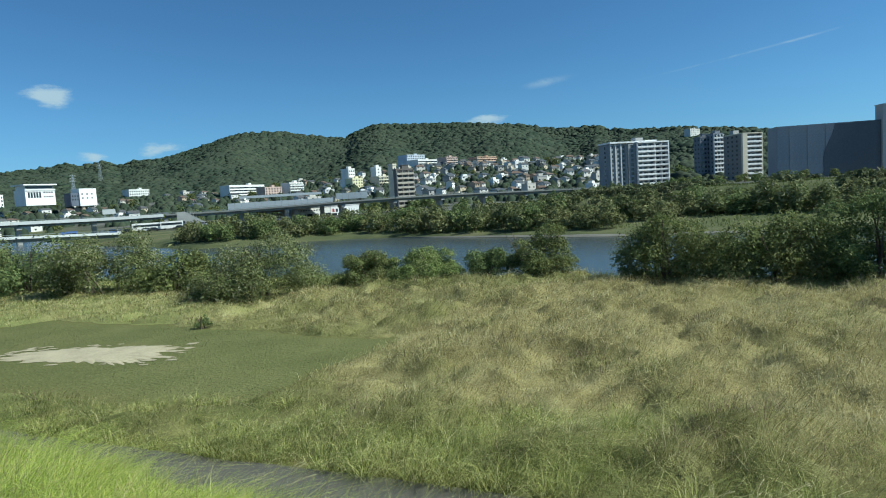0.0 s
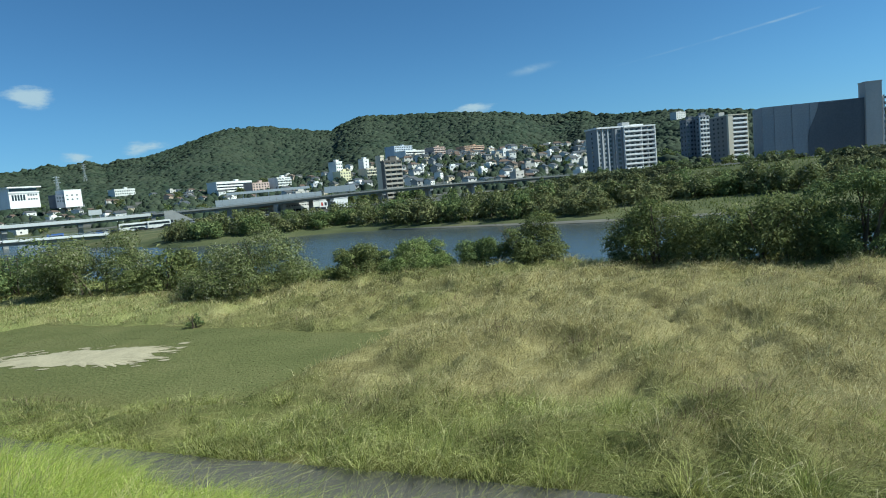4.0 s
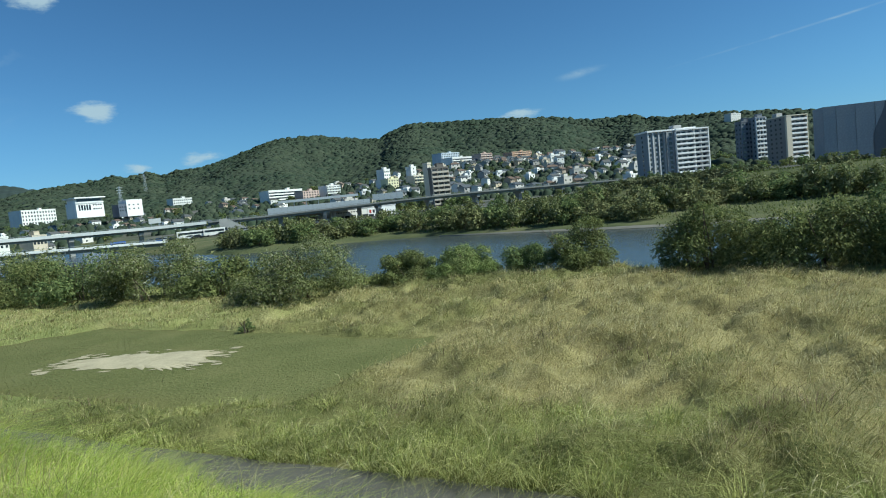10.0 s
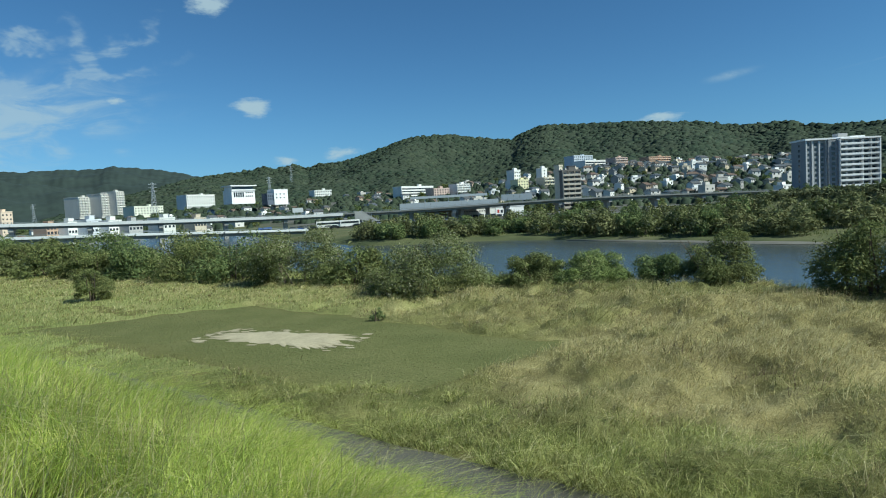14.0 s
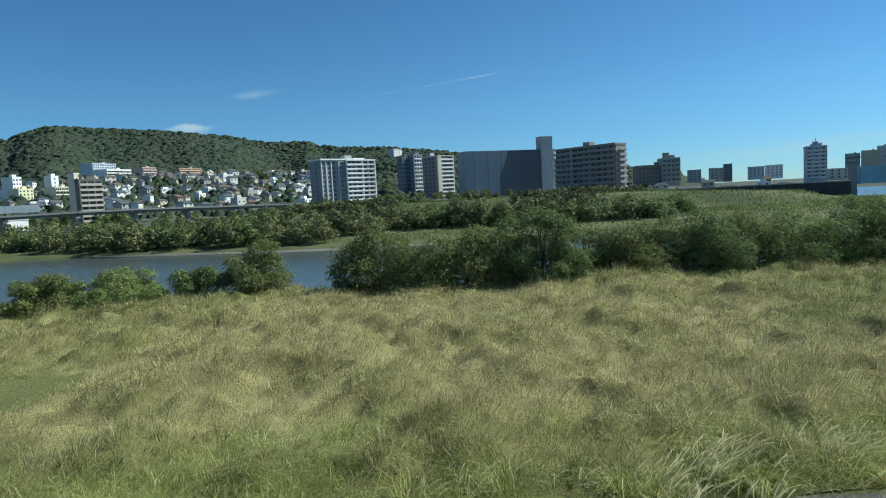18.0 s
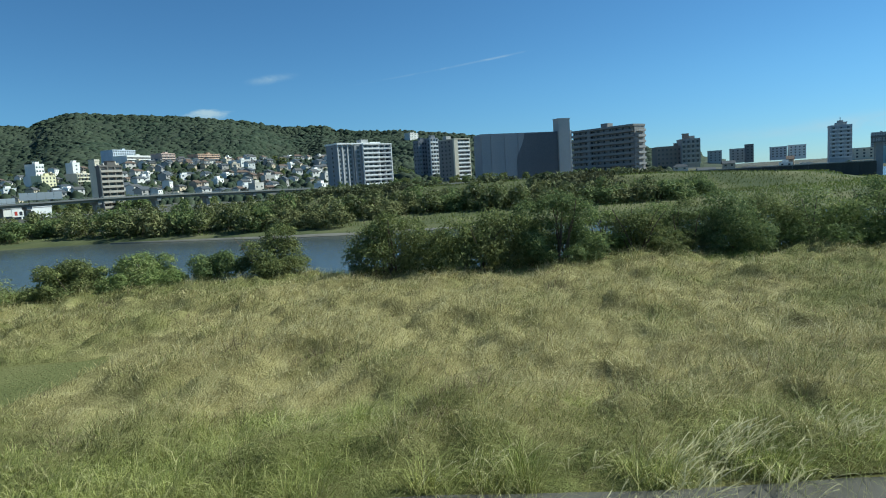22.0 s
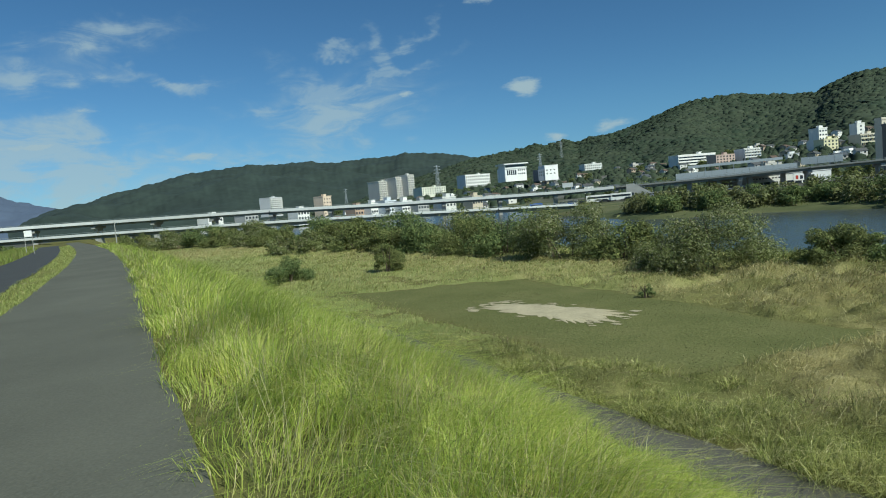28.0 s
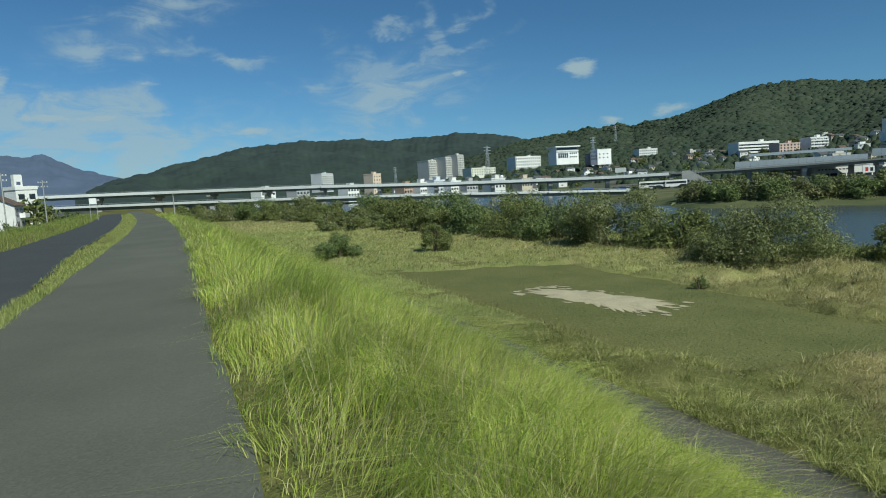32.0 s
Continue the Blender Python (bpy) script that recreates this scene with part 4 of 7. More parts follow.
def crown(rng, w, dep, h, lobes, leaves, size, low=0.05, ragged=0.3, feather=False):
    """Leaves over many overlapping lobes inside a dome w x dep x h; a few sprigs stick out."""
    u = rng.normal(0, 1, (lobes, 3))
    u /= np.linalg.norm(u, axis=1)[:, None]
    u[:, 2] = np.abs(u[:, 2]) * 1.15 - 0.25
    k = rng.uniform(0.35, 1.0, lobes)[:, None]
    c = u * k * np.array([w / 2, dep / 2, h * 0.62]) + np.array([0, 0, h * (0.34 + low)])
    skirt = rng.uniform(0, 1, lobes) < 0.38
    a = rng.uniform(0, 6.28, lobes)
    c[skirt] = np.stack([np.cos(a) * w * 0.36, np.sin(a) * dep * 0.36, h * rng.uniform(0.1, 0.28, lobes)], -1)[skirt]
    rad = rng.uniform(0.09, 0.27, lobes) * min(w, dep, h * 1.3)
    pickl = rng.choice(lobes, leaves, p=rad ** 2 / (rad ** 2).sum())
    v = rng.normal(0, 1, (leaves, 3))
    v /= np.linalg.norm(v, axis=1)[:, None]
    v[:, 2] = np.where(rng.uniform(0, 1, leaves) < 0.55, np.abs(v[:, 2]), v[:, 2])
    rr = rad[pickl] * (rng.uniform(0.35, 1.0, leaves) ** 0.45 + np.maximum(0, rng.normal(0, ragged * 0.45, leaves)))
    pos = c[pickl] + v * rr[:, None] * np.array([1, 1, 0.85])
    pos[:, 2] = np.maximum(pos[:, 2], rng.uniform(0.02, 0.25, leaves))
    nrm = v * 0.9 + rng.normal(0, 0.5, (leaves, 3)) + np.array([0, 0, 0.35])
    nrm /= np.linalg.norm(nrm, axis=1)[:, None]
    t = np.cross(nrm, rng.normal(0, 1, (leaves, 3)))
    t /= np.linalg.norm(t, axis=1)[:, None] + 1e-9
    b = np.cross(nrm, t)
    s = (size * rng.uniform(0.55, 1.35, leaves))[:, None]
    if feather:
        t = v * np.array([1, 1, 0.4]) + rng.normal(0, 0.45, (leaves, 3)) + np.array([0, 0, -0.35])
        t /= np.linalg.norm(t, axis=1)[:, None]
        b = np.cross(nrm, t)
        b /= np.linalg.norm(b, axis=1)[:, None] + 1e-9
        co = np.stack([pos - t * s * 0.9, pos + b * s * 0.42, pos + t * s * 1.2 + np.array([0, 0, -0.3]) * s, pos - b * s * 0.42], 1).reshape(-1, 3)
        i = (np.arange(leaves) * 4)[:, None]
        return co, np.concatenate([i + [0, 1, 2], i + [0, 2, 3]], 1).reshape(-1, 3)
    co = np.stack([pos - t * s, pos + b * s * 0.62 - nrm * s * 0.15, pos + t * s * 0.9], 1).reshape(-1, 3)
    return co, (np.arange(leaves) * 3)[:, None] + np.arange(3)[None]


def bush(name, az, d, w, h, seed, mat, leaves, size, label, category, group, lobes=26, dep=None, sink=0.0, stem=5, ragged=0.3):
    rng = np.random.default_rng(seed)
    x, y = bearing(az, d)
    z = float(ground_height(np.array(x), np.array(y)))
    base = tagged(new(name), label, category, group)
    base.matrix_basis = pose(x, y, z - sink, 0, 0, -az)
    for k in range(stem):
        v, f = stems(rng, w, h, 1, 0.03 + 0.012 * h)
        part("stem", mesh_from("stem", v, f, BARK, True), base)
    co, q = crown(rng, w, dep or w * 0.75, h, int(lobes * (1.0 if category == "tree" else 1.5)), int(leaves * (1.5 if category == "tree" else 2.1)), size * (0.62 if category == "tree" else 0.74), ragged=ragged * 1.5, feather=category == "tree", low=0.02)
    part("crown", raw_mesh("crown", co, q, mat), base)
    return base


BW, BT = "bank bushes", "bank trees"
bush("willow_bush", -16.0, 38.5, 8.6, 3.75, 21, LEAF_WILLOW, 15000, 0.115, "broad grey-green willow bush on the river bank", "bush", BW, 40)
bush("willow_bush", -28.0, 48.5, 8.6, 4.3, 22, LEAF_WILLOW, 13000, 0.14, "large rounded willow bush with silvery tips", "bush", BW, 36)
bush("vine_thicket", -6.2, 38.0, 5.0, 2.1, 23, LEAF_MID, 9000, 0.12, "low thicket overgrown with creepers by the river", "bush", BW, 24)
bush("vine_thicket", -0.6, 38.0, 5.6, 2.2, 24, LEAF_LIGHT, 10000, 0.12, "low leafy thicket overgrown with creepers by the river", "bush", BW, 26)
bush("shrub", 5.2, 37.0, 3.2, 1.9, 25, LEAF_DARK, 6000, 0.11, "dark low shrub at the water's edge", "bush", BW, 16)
bush("young_tree", 9.8, 36.5, 4.2, 3.4, 26, LEAF_MID, 12000, 0.11, "young leafy tree with a ragged crown beside the river", "tree", BT, 30, ragged=0.35)
bush("bank_tree", 20.2, 34.0, 4.8, 4.05, 27, LEAF_MID, 12000, 0.12, "leafy green tree branching from the ground on the bank", "tree", BT, 26, ragged=0.45)
bush("bank_tree", 28.6, 33.6, 5.9, 3.35, 28, LEAF_MID, 13000, 0.13, "spreading tree with drooping feathery leaves", "tree", BT, 28, ragged=0.5)
bush("bank_tree", 36.2, 33.6, 5.0, 4.55, 29, LEAF_DARK, 14000, 0.12, "tall dark green tree in the bank thicket", "tree", BT, 28, ragged=0.4)
bush("bank_tree", 42.8, 35.6, 4.6, 3.6, 30, LEAF_MID, 10000, 0.12, "mid-green tree with thin upright shoots on the bank", "tree", BT, 22, ragged=0.5)
bush("bank_bush", 32.5, 36.2, 4.2, 3.2, 94, LEAF_MID, 5000, 0.12, "green bush filling the gap between the bank trees", "bush", BW, 22)
bush("bank_bush", 24.4, 36.6, 4.2, 2.9, 95, LEAF_DARK, 5000, 0.12, "dark green bush between the bank trees", "bush", BW, 22)
bush("bank_bush", 46.6, 38.0, 4.4, 3.1, 96, LEAF_MID, 5000, 0.12, "mid-green bush behind the meadow", "bush", BW, 22)
bush("bank_bush", 39.6, 36.4, 4.0, 3.3, 97, LEAF_LIGHT, 5000, 0.12, "light green bush among the bank trees", "bush", BW, 22)
bush("bank_bush", 53.2, 41.5, 5.0, 3.3, 98, LEAF_MID, 6000, 0.13, "mid-green bush closing the gap behind the meadow", "bush", BW, 22)
bush("bank_bush", 44.6, 38.6, 4.6, 3.0, 99, LEAF_LIGHT, 5000, 0.12, "light green bush below the bank trees", "bush", BW, 22)
bush("bank_bush", 50.0, 39.0, 5.6, 3.3, 31, LEAF_DARK, 10000, 0.13, "dark bushy growth behind the meadow", "bush", BW, 24)
bush("bank_bush", 57.0, 41.0, 6.2, 3.5, 32, LEAF_LIGHT, 11000, 0.13, "light green rounded bush behind the meadow", "bush", BW, 26)
bush("bank_bush", 64.0, 43.0, 7.0, 3.9, 33, LEAF_LIGHT, 12000, 0.13, "large light green bush behind the meadow", "bush", BW, 28)
bush("bank_bush", 71.8, 45.0, 7.4, 3.9, 34, LEAF_MID, 10000, 0.14, "wide green bush at the meadow's end", "bush", BW, 26)
bush("bank_bush", 80.0, 47.0, 8.0, 3.9, 35, LEAF_MID, 7000, 0.15, "wide green bush farther down the meadow", "bush", BW, 22)
bush("bank_bush", 67.6, 46.5, 6.0, 4.4, 91, LEAF_MID, 6000, 0.14, "tall green bush in the thicket behind the meadow", "bush", BW, 24)
bush("bank_bush", 75.8, 47.5, 6.4, 4.4, 92, LEAF_LIGHT, 6000, 0.14, "tall light green bush in the thicket behind the meadow", "bush", BW, 24)
bush("bank_bush", 60.4, 44.5, 5.6, 4.0, 93, LEAF_DARK, 6000, 0.14, "dark green bush in the thicket behind the meadow", "bush", BW, 24)
bush("bank_bush", -36.8, 60.0, 9.4, 3.9, 36, LEAF_MID, 9000, 0.17, "dense green bush in the riverside belt", "bush", BW, 26)
bush("bank_bush", -43.8, 70.0, 9.4, 3.1, 37, LEAF_MID, 8000, 0.18, "low dense green bush in the riverside belt", "bush", BW, 24)
bush("bank_bush", -51.5, 88.0, 13, 3.0, 38, LEAF_WILLOW, 8000, 0.22, "long low grey-green bush in the riverside belt", "bush", BW, 30)
bush("bank_bush", -47.5, 98.0, 12, 4.0, 39, LEAF_MID, 6000, 0.24, "green bush far along the riverside belt", "bush", BW, 24)
bush("bank_bush", -40.0, 84.0, 9, 4.0, 40, LEAF_WILLOW, 6000, 0.22, "pale green bush behind the riverside belt", "bush", BW, 24)
bush("bank_bush", -54.0, 118.0, 13, 3.8, 41, LEAF_MID, 5500, 0.26, "green bush far along the riverside belt", "bush", BW, 24)
bush("bank_bush", -58.0, 140.0, 14, 4.0, 42, LEAF_MID, 5000, 0.3, "distant green bush along the riverside belt", "bush", BW, 24)
bush("bank_bush", -62.0, 160.0, 15, 4.4, 43, LEAF_WILLOW, 5000, 0.32, "distant pale green bush along the riverside belt", "bush", BW, 24)
bush("bank_bush", -65.5, 178.0, 15, 4.4, 44, LEAF_MID, 4000, 0.34, "distant green bush along the riverside belt", "bush", BW, 24)
for i, (az, d, w, h, m) in enumerate(((-22.2, 44.0, 6.0, 2.9, LEAF_MID), (-33.0, 54.5, 6.5, 3.9, LEAF_DARK), (-40.6, 66.0, 7.0, 3.8, LEAF_DARK), (-46.8, 80.0, 8.0, 4.2, LEAF_MID), (-36.2, 71.0, 8.0, 4.4, LEAF_WILLOW), (-50.0, 104.0, 10.0, 4.6, LEAF_DARK), (-56.0, 128.0, 11.0, 4.8, LEAF_WILLOW), (-60.0, 150.0, 12.0, 5.0, LEAF_DARK), (-43.4, 92.0, 10.0, 4.6, LEAF_DARK))):
    bush("bank_bush", az, d, w, h, 80 + i, m, 3000, 0.14 + 0.0014 * d, "dense %s bush filling the riverside belt" % ("dark green" if m is LEAF_DARK else "grey-green" if m is LEAF_WILLOW else "mid-green"), "bush", BW, 22, ragged=0.4)
bush("meadow_shrub", -44.4, 50.0, 2.6, 2.5, 45, LEAF_MID, 4500, 0.11, "small upright leafy shrub standing in the meadow", "shrub", "meadow shrubs", 12)
bush("meadow_shrub", -53.2, 49.0, 4.0, 2.2, 46, LEAF_DARK, 5500, 0.11, "rounded dark green shrub standing in the meadow", "shrub", "meadow shrubs", 16)
bush("lawn_weed", -21.0, 29.6, 0.7, 0.75, 47, LEAF_DARK, 500, 0.06, "single dark weed clump at the lawn's edge", "shrub", "meadow shrubs", 6, stem=3)


FAR_OLIVE = leafy("olive_leaves", [(0, (0.0945, 0.11, 0.0425)), (0.5, (0.163, 0.18, 0.0723)), (1, (0.294, 0.29, 0.136))], 0.2, 0.5, (0.179, 0.175, 0.0765), 0.6, 0.2)


def far_belt():
    """Bushes along the far bank, each its own object."""
    rng = np.random.default_rng(77)
    protos = []
    for m, nm in ((FAR_OLIVE, "olive green"), (LEAF_DARK, "dark green"), (LEAF_WILLOW, "grey-green")):
        protos.append((m, nm))
    done = {}
    for i in range(104):
        r = -110 + i * 2.0 + rng.uniform(-1, 1)
        row = i % 2
        p = far_bank(r) + 9 + row * 7 + rng.uniform(-2, 2)
        if r > 58 or r > 42 and i % 3:
            continue
        if -12 < r < 45:
            p += 8
        if r > 45:
            p += 10
        x, y = xy(p, r)
        k = int(rng.integers(0, 3))
        w, h = rng.uniform(6.5, 9.5), rng.uniform(3.3, 4.7) * (0.9 if r > 20 else 1.0)
        z = float(ground_height(np.array(x), np.array(y)))
        if (k, row) in done and i > 6:
            ob = copy_thing(done[k, row], pose(x, y, z, 0, 0, rng.uniform(0, 360)))
            ob.scale = (w / 8, w / 8, h / 4)
        else:
            ob = tagged(new("far_bank_bush"), f"{protos[k][1]} bush on the far river bank", "bush", "far bank bushes")
            v, f = stems(rng, 8, 4, 1, 0.1)
            part("trunk", mesh_from("trunk", v, f, BARK, True), ob)
            co, q = crown(rng, 8, 7, 4, 30, 1800, 0.35, ragged=0.45)
            part("crown", raw_mesh("crown", co, q, protos[k][0]), ob)
            ob.matrix_basis = pose(x, y, z, 0, 0, rng.uniform(0, 360)) @ Matrix.Diagonal((w / 8, w / 8, h / 4, 1))
            done[k, row] = ob


far_belt()


SCRUB = leafy("scrub_leaves", [(0, (0.06, 0.075, 0.035)), (0.5, (0.1, 0.12, 0.055)), (1, (0.17, 0.18, 0.09))], 0.2, 0.6, (0.13, 0.125, 0.065), 0.65, 0.06)


def levee_scrub():
    """Scrub in drifts on the slope of the far levee, leaf by leaf, too dense to count."""
    rng = np.random.default_rng(8)
    n, per = 2600, 20
    r = rng.uniform(-60, 62, n)
    p = far_bank(r) + 38 + 34 * rng.uniform(0, 1, n) ** 1.2
    x, y = xy(p, r)
    k = vnoise(x, y, 13, 21) > 0.5
    x, y = np.repeat(x[k], per), np.repeat(y[k], per)
    s = np.repeat(rng.uniform(0.5, 1.7, k.sum()), per)
    m = len(x)
    v = rng.normal(0, 1, (m, 3))
    v[:, 2] = np.abs(v[:, 2])
    v /= np.linalg.norm(v, axis=1)[:, None]
    pos = np.stack([x, y, ground_height(x, y)], -1) + v * s[:, None] * rng.uniform(0.5, 1.1, (m, 1))
    nrm = v + rng.normal(0, 0.5, (m, 3))
    t = np.cross(nrm, rng.normal(0, 1, (m, 3)))
    t /= np.linalg.norm(t, axis=1)[:, None]
    b = np.cross(nrm / np.linalg.norm(nrm, axis=1)[:, None], t)
    q = (s * rng.uniform(0.22, 0.45, m))[:, None]
    co = np.stack([pos - t * q, pos + b * q, pos + t * q], 1).reshape(-1, 3)
    tagged(new("levee_scrub", raw_mesh("levee_scrub", co, (np.arange(m) * 3)[:, None] + np.arange(3)[None], SCRUB)), "olive green scrub on the slope of the far levee", "scrub", kind="stuff")


levee_scrub()

# ---- building kit ----
GLASS = plain("dark_window_glass", (0.03, 0.04, 0.05), 0.12, vary=0.3, scale=0.3, grain=0.5, relief=0, spec=0.6)
FRAME = plain("grey_frame", (0.3, 0.31, 0.32), 0.5, vary=0.1, relief=0)
PAINTS = {}


def paint(rgb):
    if rgb not in PAINTS:
        PAINTS[rgb] = plain("wall_paint_%d" % len(PAINTS), rgb, 0.8, vary=0.14, scale=0.15, grain=1.5, relief=0.05, streak=(1, 1, 0.25))
    return PAINTS[rgb]


WHITE, CREAM, GREY, DARKGREY, PINK, ORANGE, BEIGE, BROWN = (0.8, 0.79, 0.75), (0.66, 0.6, 0.48), (0.42, 0.42, 0.41), (0.17, 0.175, 0.18), (0.55, 0.42, 0.36), (0.5, 0.35, 0.25), (0.55, 0.48, 0.37), (0.3, 0.25, 0.21)
ROOF_GREY = plain("grey_roof_tiles", (0.1, 0.102, 0.104), 0.75, vary=0.3, scale=0.8, grain=5, relief=0.3)
ROOF_DARK = plain("dark_roof_tiles", (0.055, 0.058, 0.062), 0.75, vary=0.45, scale=1.4, grain=6, relief=0.4)
ROOF_BROWN = plain("brown_roof_tiles", (0.15, 0.105, 0.08), 0.75, vary=0.3, scale=0.8, grain=5, relief=0.3)
ROOF_BLUE = plain("slate_blue_roof", (0.085, 0.095, 0.108), 0.7, vary=0.25, scale=0.8, grain=5, relief=0.3)


def boxes(name, items, mat, bevel=0.0):
    """One mesh of boxes that together make one part: (x0, x1, y0, y1, z0, z1)."""
    V, F = [], []
    for x0, x1, y0, y1, z0, z1 in items:
        o = len(V)
        V += [(x0, y0, z0), (x1, y0, z0), (x1, y1, z0), (x0, y1, z0), (x0, y0, z1), (x1, y0, z1), (x1, y1, z1), (x0, y1, z1)]
        F += [tuple(o + i for i in q) for q in ((0, 3, 2, 1), (4, 5, 6, 7), (0, 1, 5, 4), (1, 2, 6, 5), (2, 3, 7, 6), (3, 0, 4, 7))]
    return mesh_from(name, V, F, mat)


def root(name, az, d, base, turn, label, category, group=""):
    """A thing standing at a bearing and distance; its front (-y) faces the river plus a turn."""
    x, y = bearing(az, d)
    ob = tagged(new(name), label, category, group)
    ob.matrix_basis = pose(x, y, base, 0, 0, -az + turn)
    return ob


def ground_at(az, d):
    x, y = bearing(az, d)
    return float(ground_height(np.array(x), np.array(y)))


CACHE = {}


def cached(key, make):
    if key not in CACHE:
        CACHE[key] = make()
    return CACHE[key]


def window(w, h):
    def make():
        return boxes("window", [(-w / 2, w / 2, -0.03, 0.12, 0, h)], GLASS)
    return cached(("win", round(w, 2), round(h, 2)), make)


def window_frame(w, h):
    t = 0.08
    return cached(("frm", round(w, 2), round(h, 2)), lambda: boxes("window_frame", [(-w / 2 - t, -w / 2, -0.06, 0.1, -t, h + t), (w / 2, w / 2 + t, -0.06, 0.1, -t, h + t), (-w / 2, w / 2, -0.06, 0.1, h, h + t), (-w / 2, w / 2, -0.07, 0.1, -t, 0), (-0.03, 0.03, -0.05, 0.1, 0, h)], FRAME))


def put(name, me, parent, x, y, z, turn=0.0, label=""):
    ob = part(name, me, parent, label)
    ob.matrix_basis = pose(x, y, z, 0, 0, turn)
    return ob


def block(name, az, d, w, dep, h, base, wall, label, category="apartment building", group="", turn=0.0, floors=None, bays=None, balcony=None, rooftop=True, side_bays=0, win=(1.5, 1.4), band=None, roof_mat=None, frames=False, front_wall=None):
    """A block with storeys: wall, roof slab with parapet, windows floor by floor, balcony fronts or bands where it has them."""
    ob = root(name, az, d, base, turn, label, category, group)
    fl = floors or max(1, round(h / 3.0))
    sh = h / fl
    part("wall", boxes("wall", [(-w / 2, w / 2, 0, dep, -3, h)], paint(wall)), ob)
    rm = roof_mat or CONCRETE
    part("roof", boxes("roof", [(-w / 2 - 0.2, w / 2 + 0.2, -0.2, dep + 0.2, h, h + 0.25), (-w / 2 - 0.2, w / 2 + 0.2, -0.2, 0.05, h + 0.25, h + 0.9), (-w / 2 - 0.2, -w / 2 + 0.05, 0.05, dep, h + 0.25, h + 0.9), (w / 2 - 0.05, w / 2 + 0.2, 0.05, dep, h + 0.25, h + 0.9), (-w / 2, w / 2, dep - 0.05, dep + 0.2, h + 0.25, h + 0.9)], paint(wall) if roof_mat is None else rm), ob)
    nb = bays or max(1, int(w / 3.4))
    bw = w / nb
    ww = min(win[0], bw * 0.7)
    for i in range(fl):
        z = i * sh + 0.75
        if balcony:
            mat = paint(balcony)
            key = ("bal", round(w, 1), balcony, nb)
            def make():
                items = [(-w / 2, w / 2, -1.2, 0, 0, 0.16), (-w / 2, w / 2, -1.25, -1.1, 0.0, 1.1)]
                items += [(-w / 2 + k * bw - 0.07, -w / 2 + k * bw + 0.07, -1.1, -0.02, 0.16, sh - 0.04) for k in range(nb + 1)]
                return boxes("balcony", items, mat)
            put("balcony", cached(key, make), ob, 0, 0, i * sh)
        if band:
            put("band", cached(("band", round(w, 1), band), lambda: boxes("band", [(-w / 2 - 0.05, w / 2 + 0.05, -0.25, -0.01, 0, 1.2)], paint(band))), ob, 0, 0, i * sh + sh - 1.3)
            put("window", window(w - 0.8, sh - 1.5), ob, 0, 0, i * sh + 0.15)
            continue
        for k in range(nb):
            x = -w / 2 + (k + 0.5) * bw
            o = put("window", window(ww, win[1] if not balcony else sh - 0.75), ob, x, 0, z if not balcony else i * sh + 0.2)
            if frames:
                o2 = part("window_frame", window_frame(ww, win[1]), o)
        for k in range(side_bays):
            y = (k + 0.5) * dep / side_bays
            put("window", window(1.1, 1.2), ob, -w / 2, y, z + 0.1, -90)
            put("window", window(1.1, 1.2), ob, w / 2, y, z + 0.1, 90)
    if rooftop:
        put("stair_house", boxes("stair_house", [(-1.8, 1.8, 0, 3.2, 0, 2.6), (-2.0, 2.0, -0.2, 3.4, 2.6, 2.8)], paint(wall)), ob, w * 0.18, dep * 0.35, h + 0.25)
    return ob


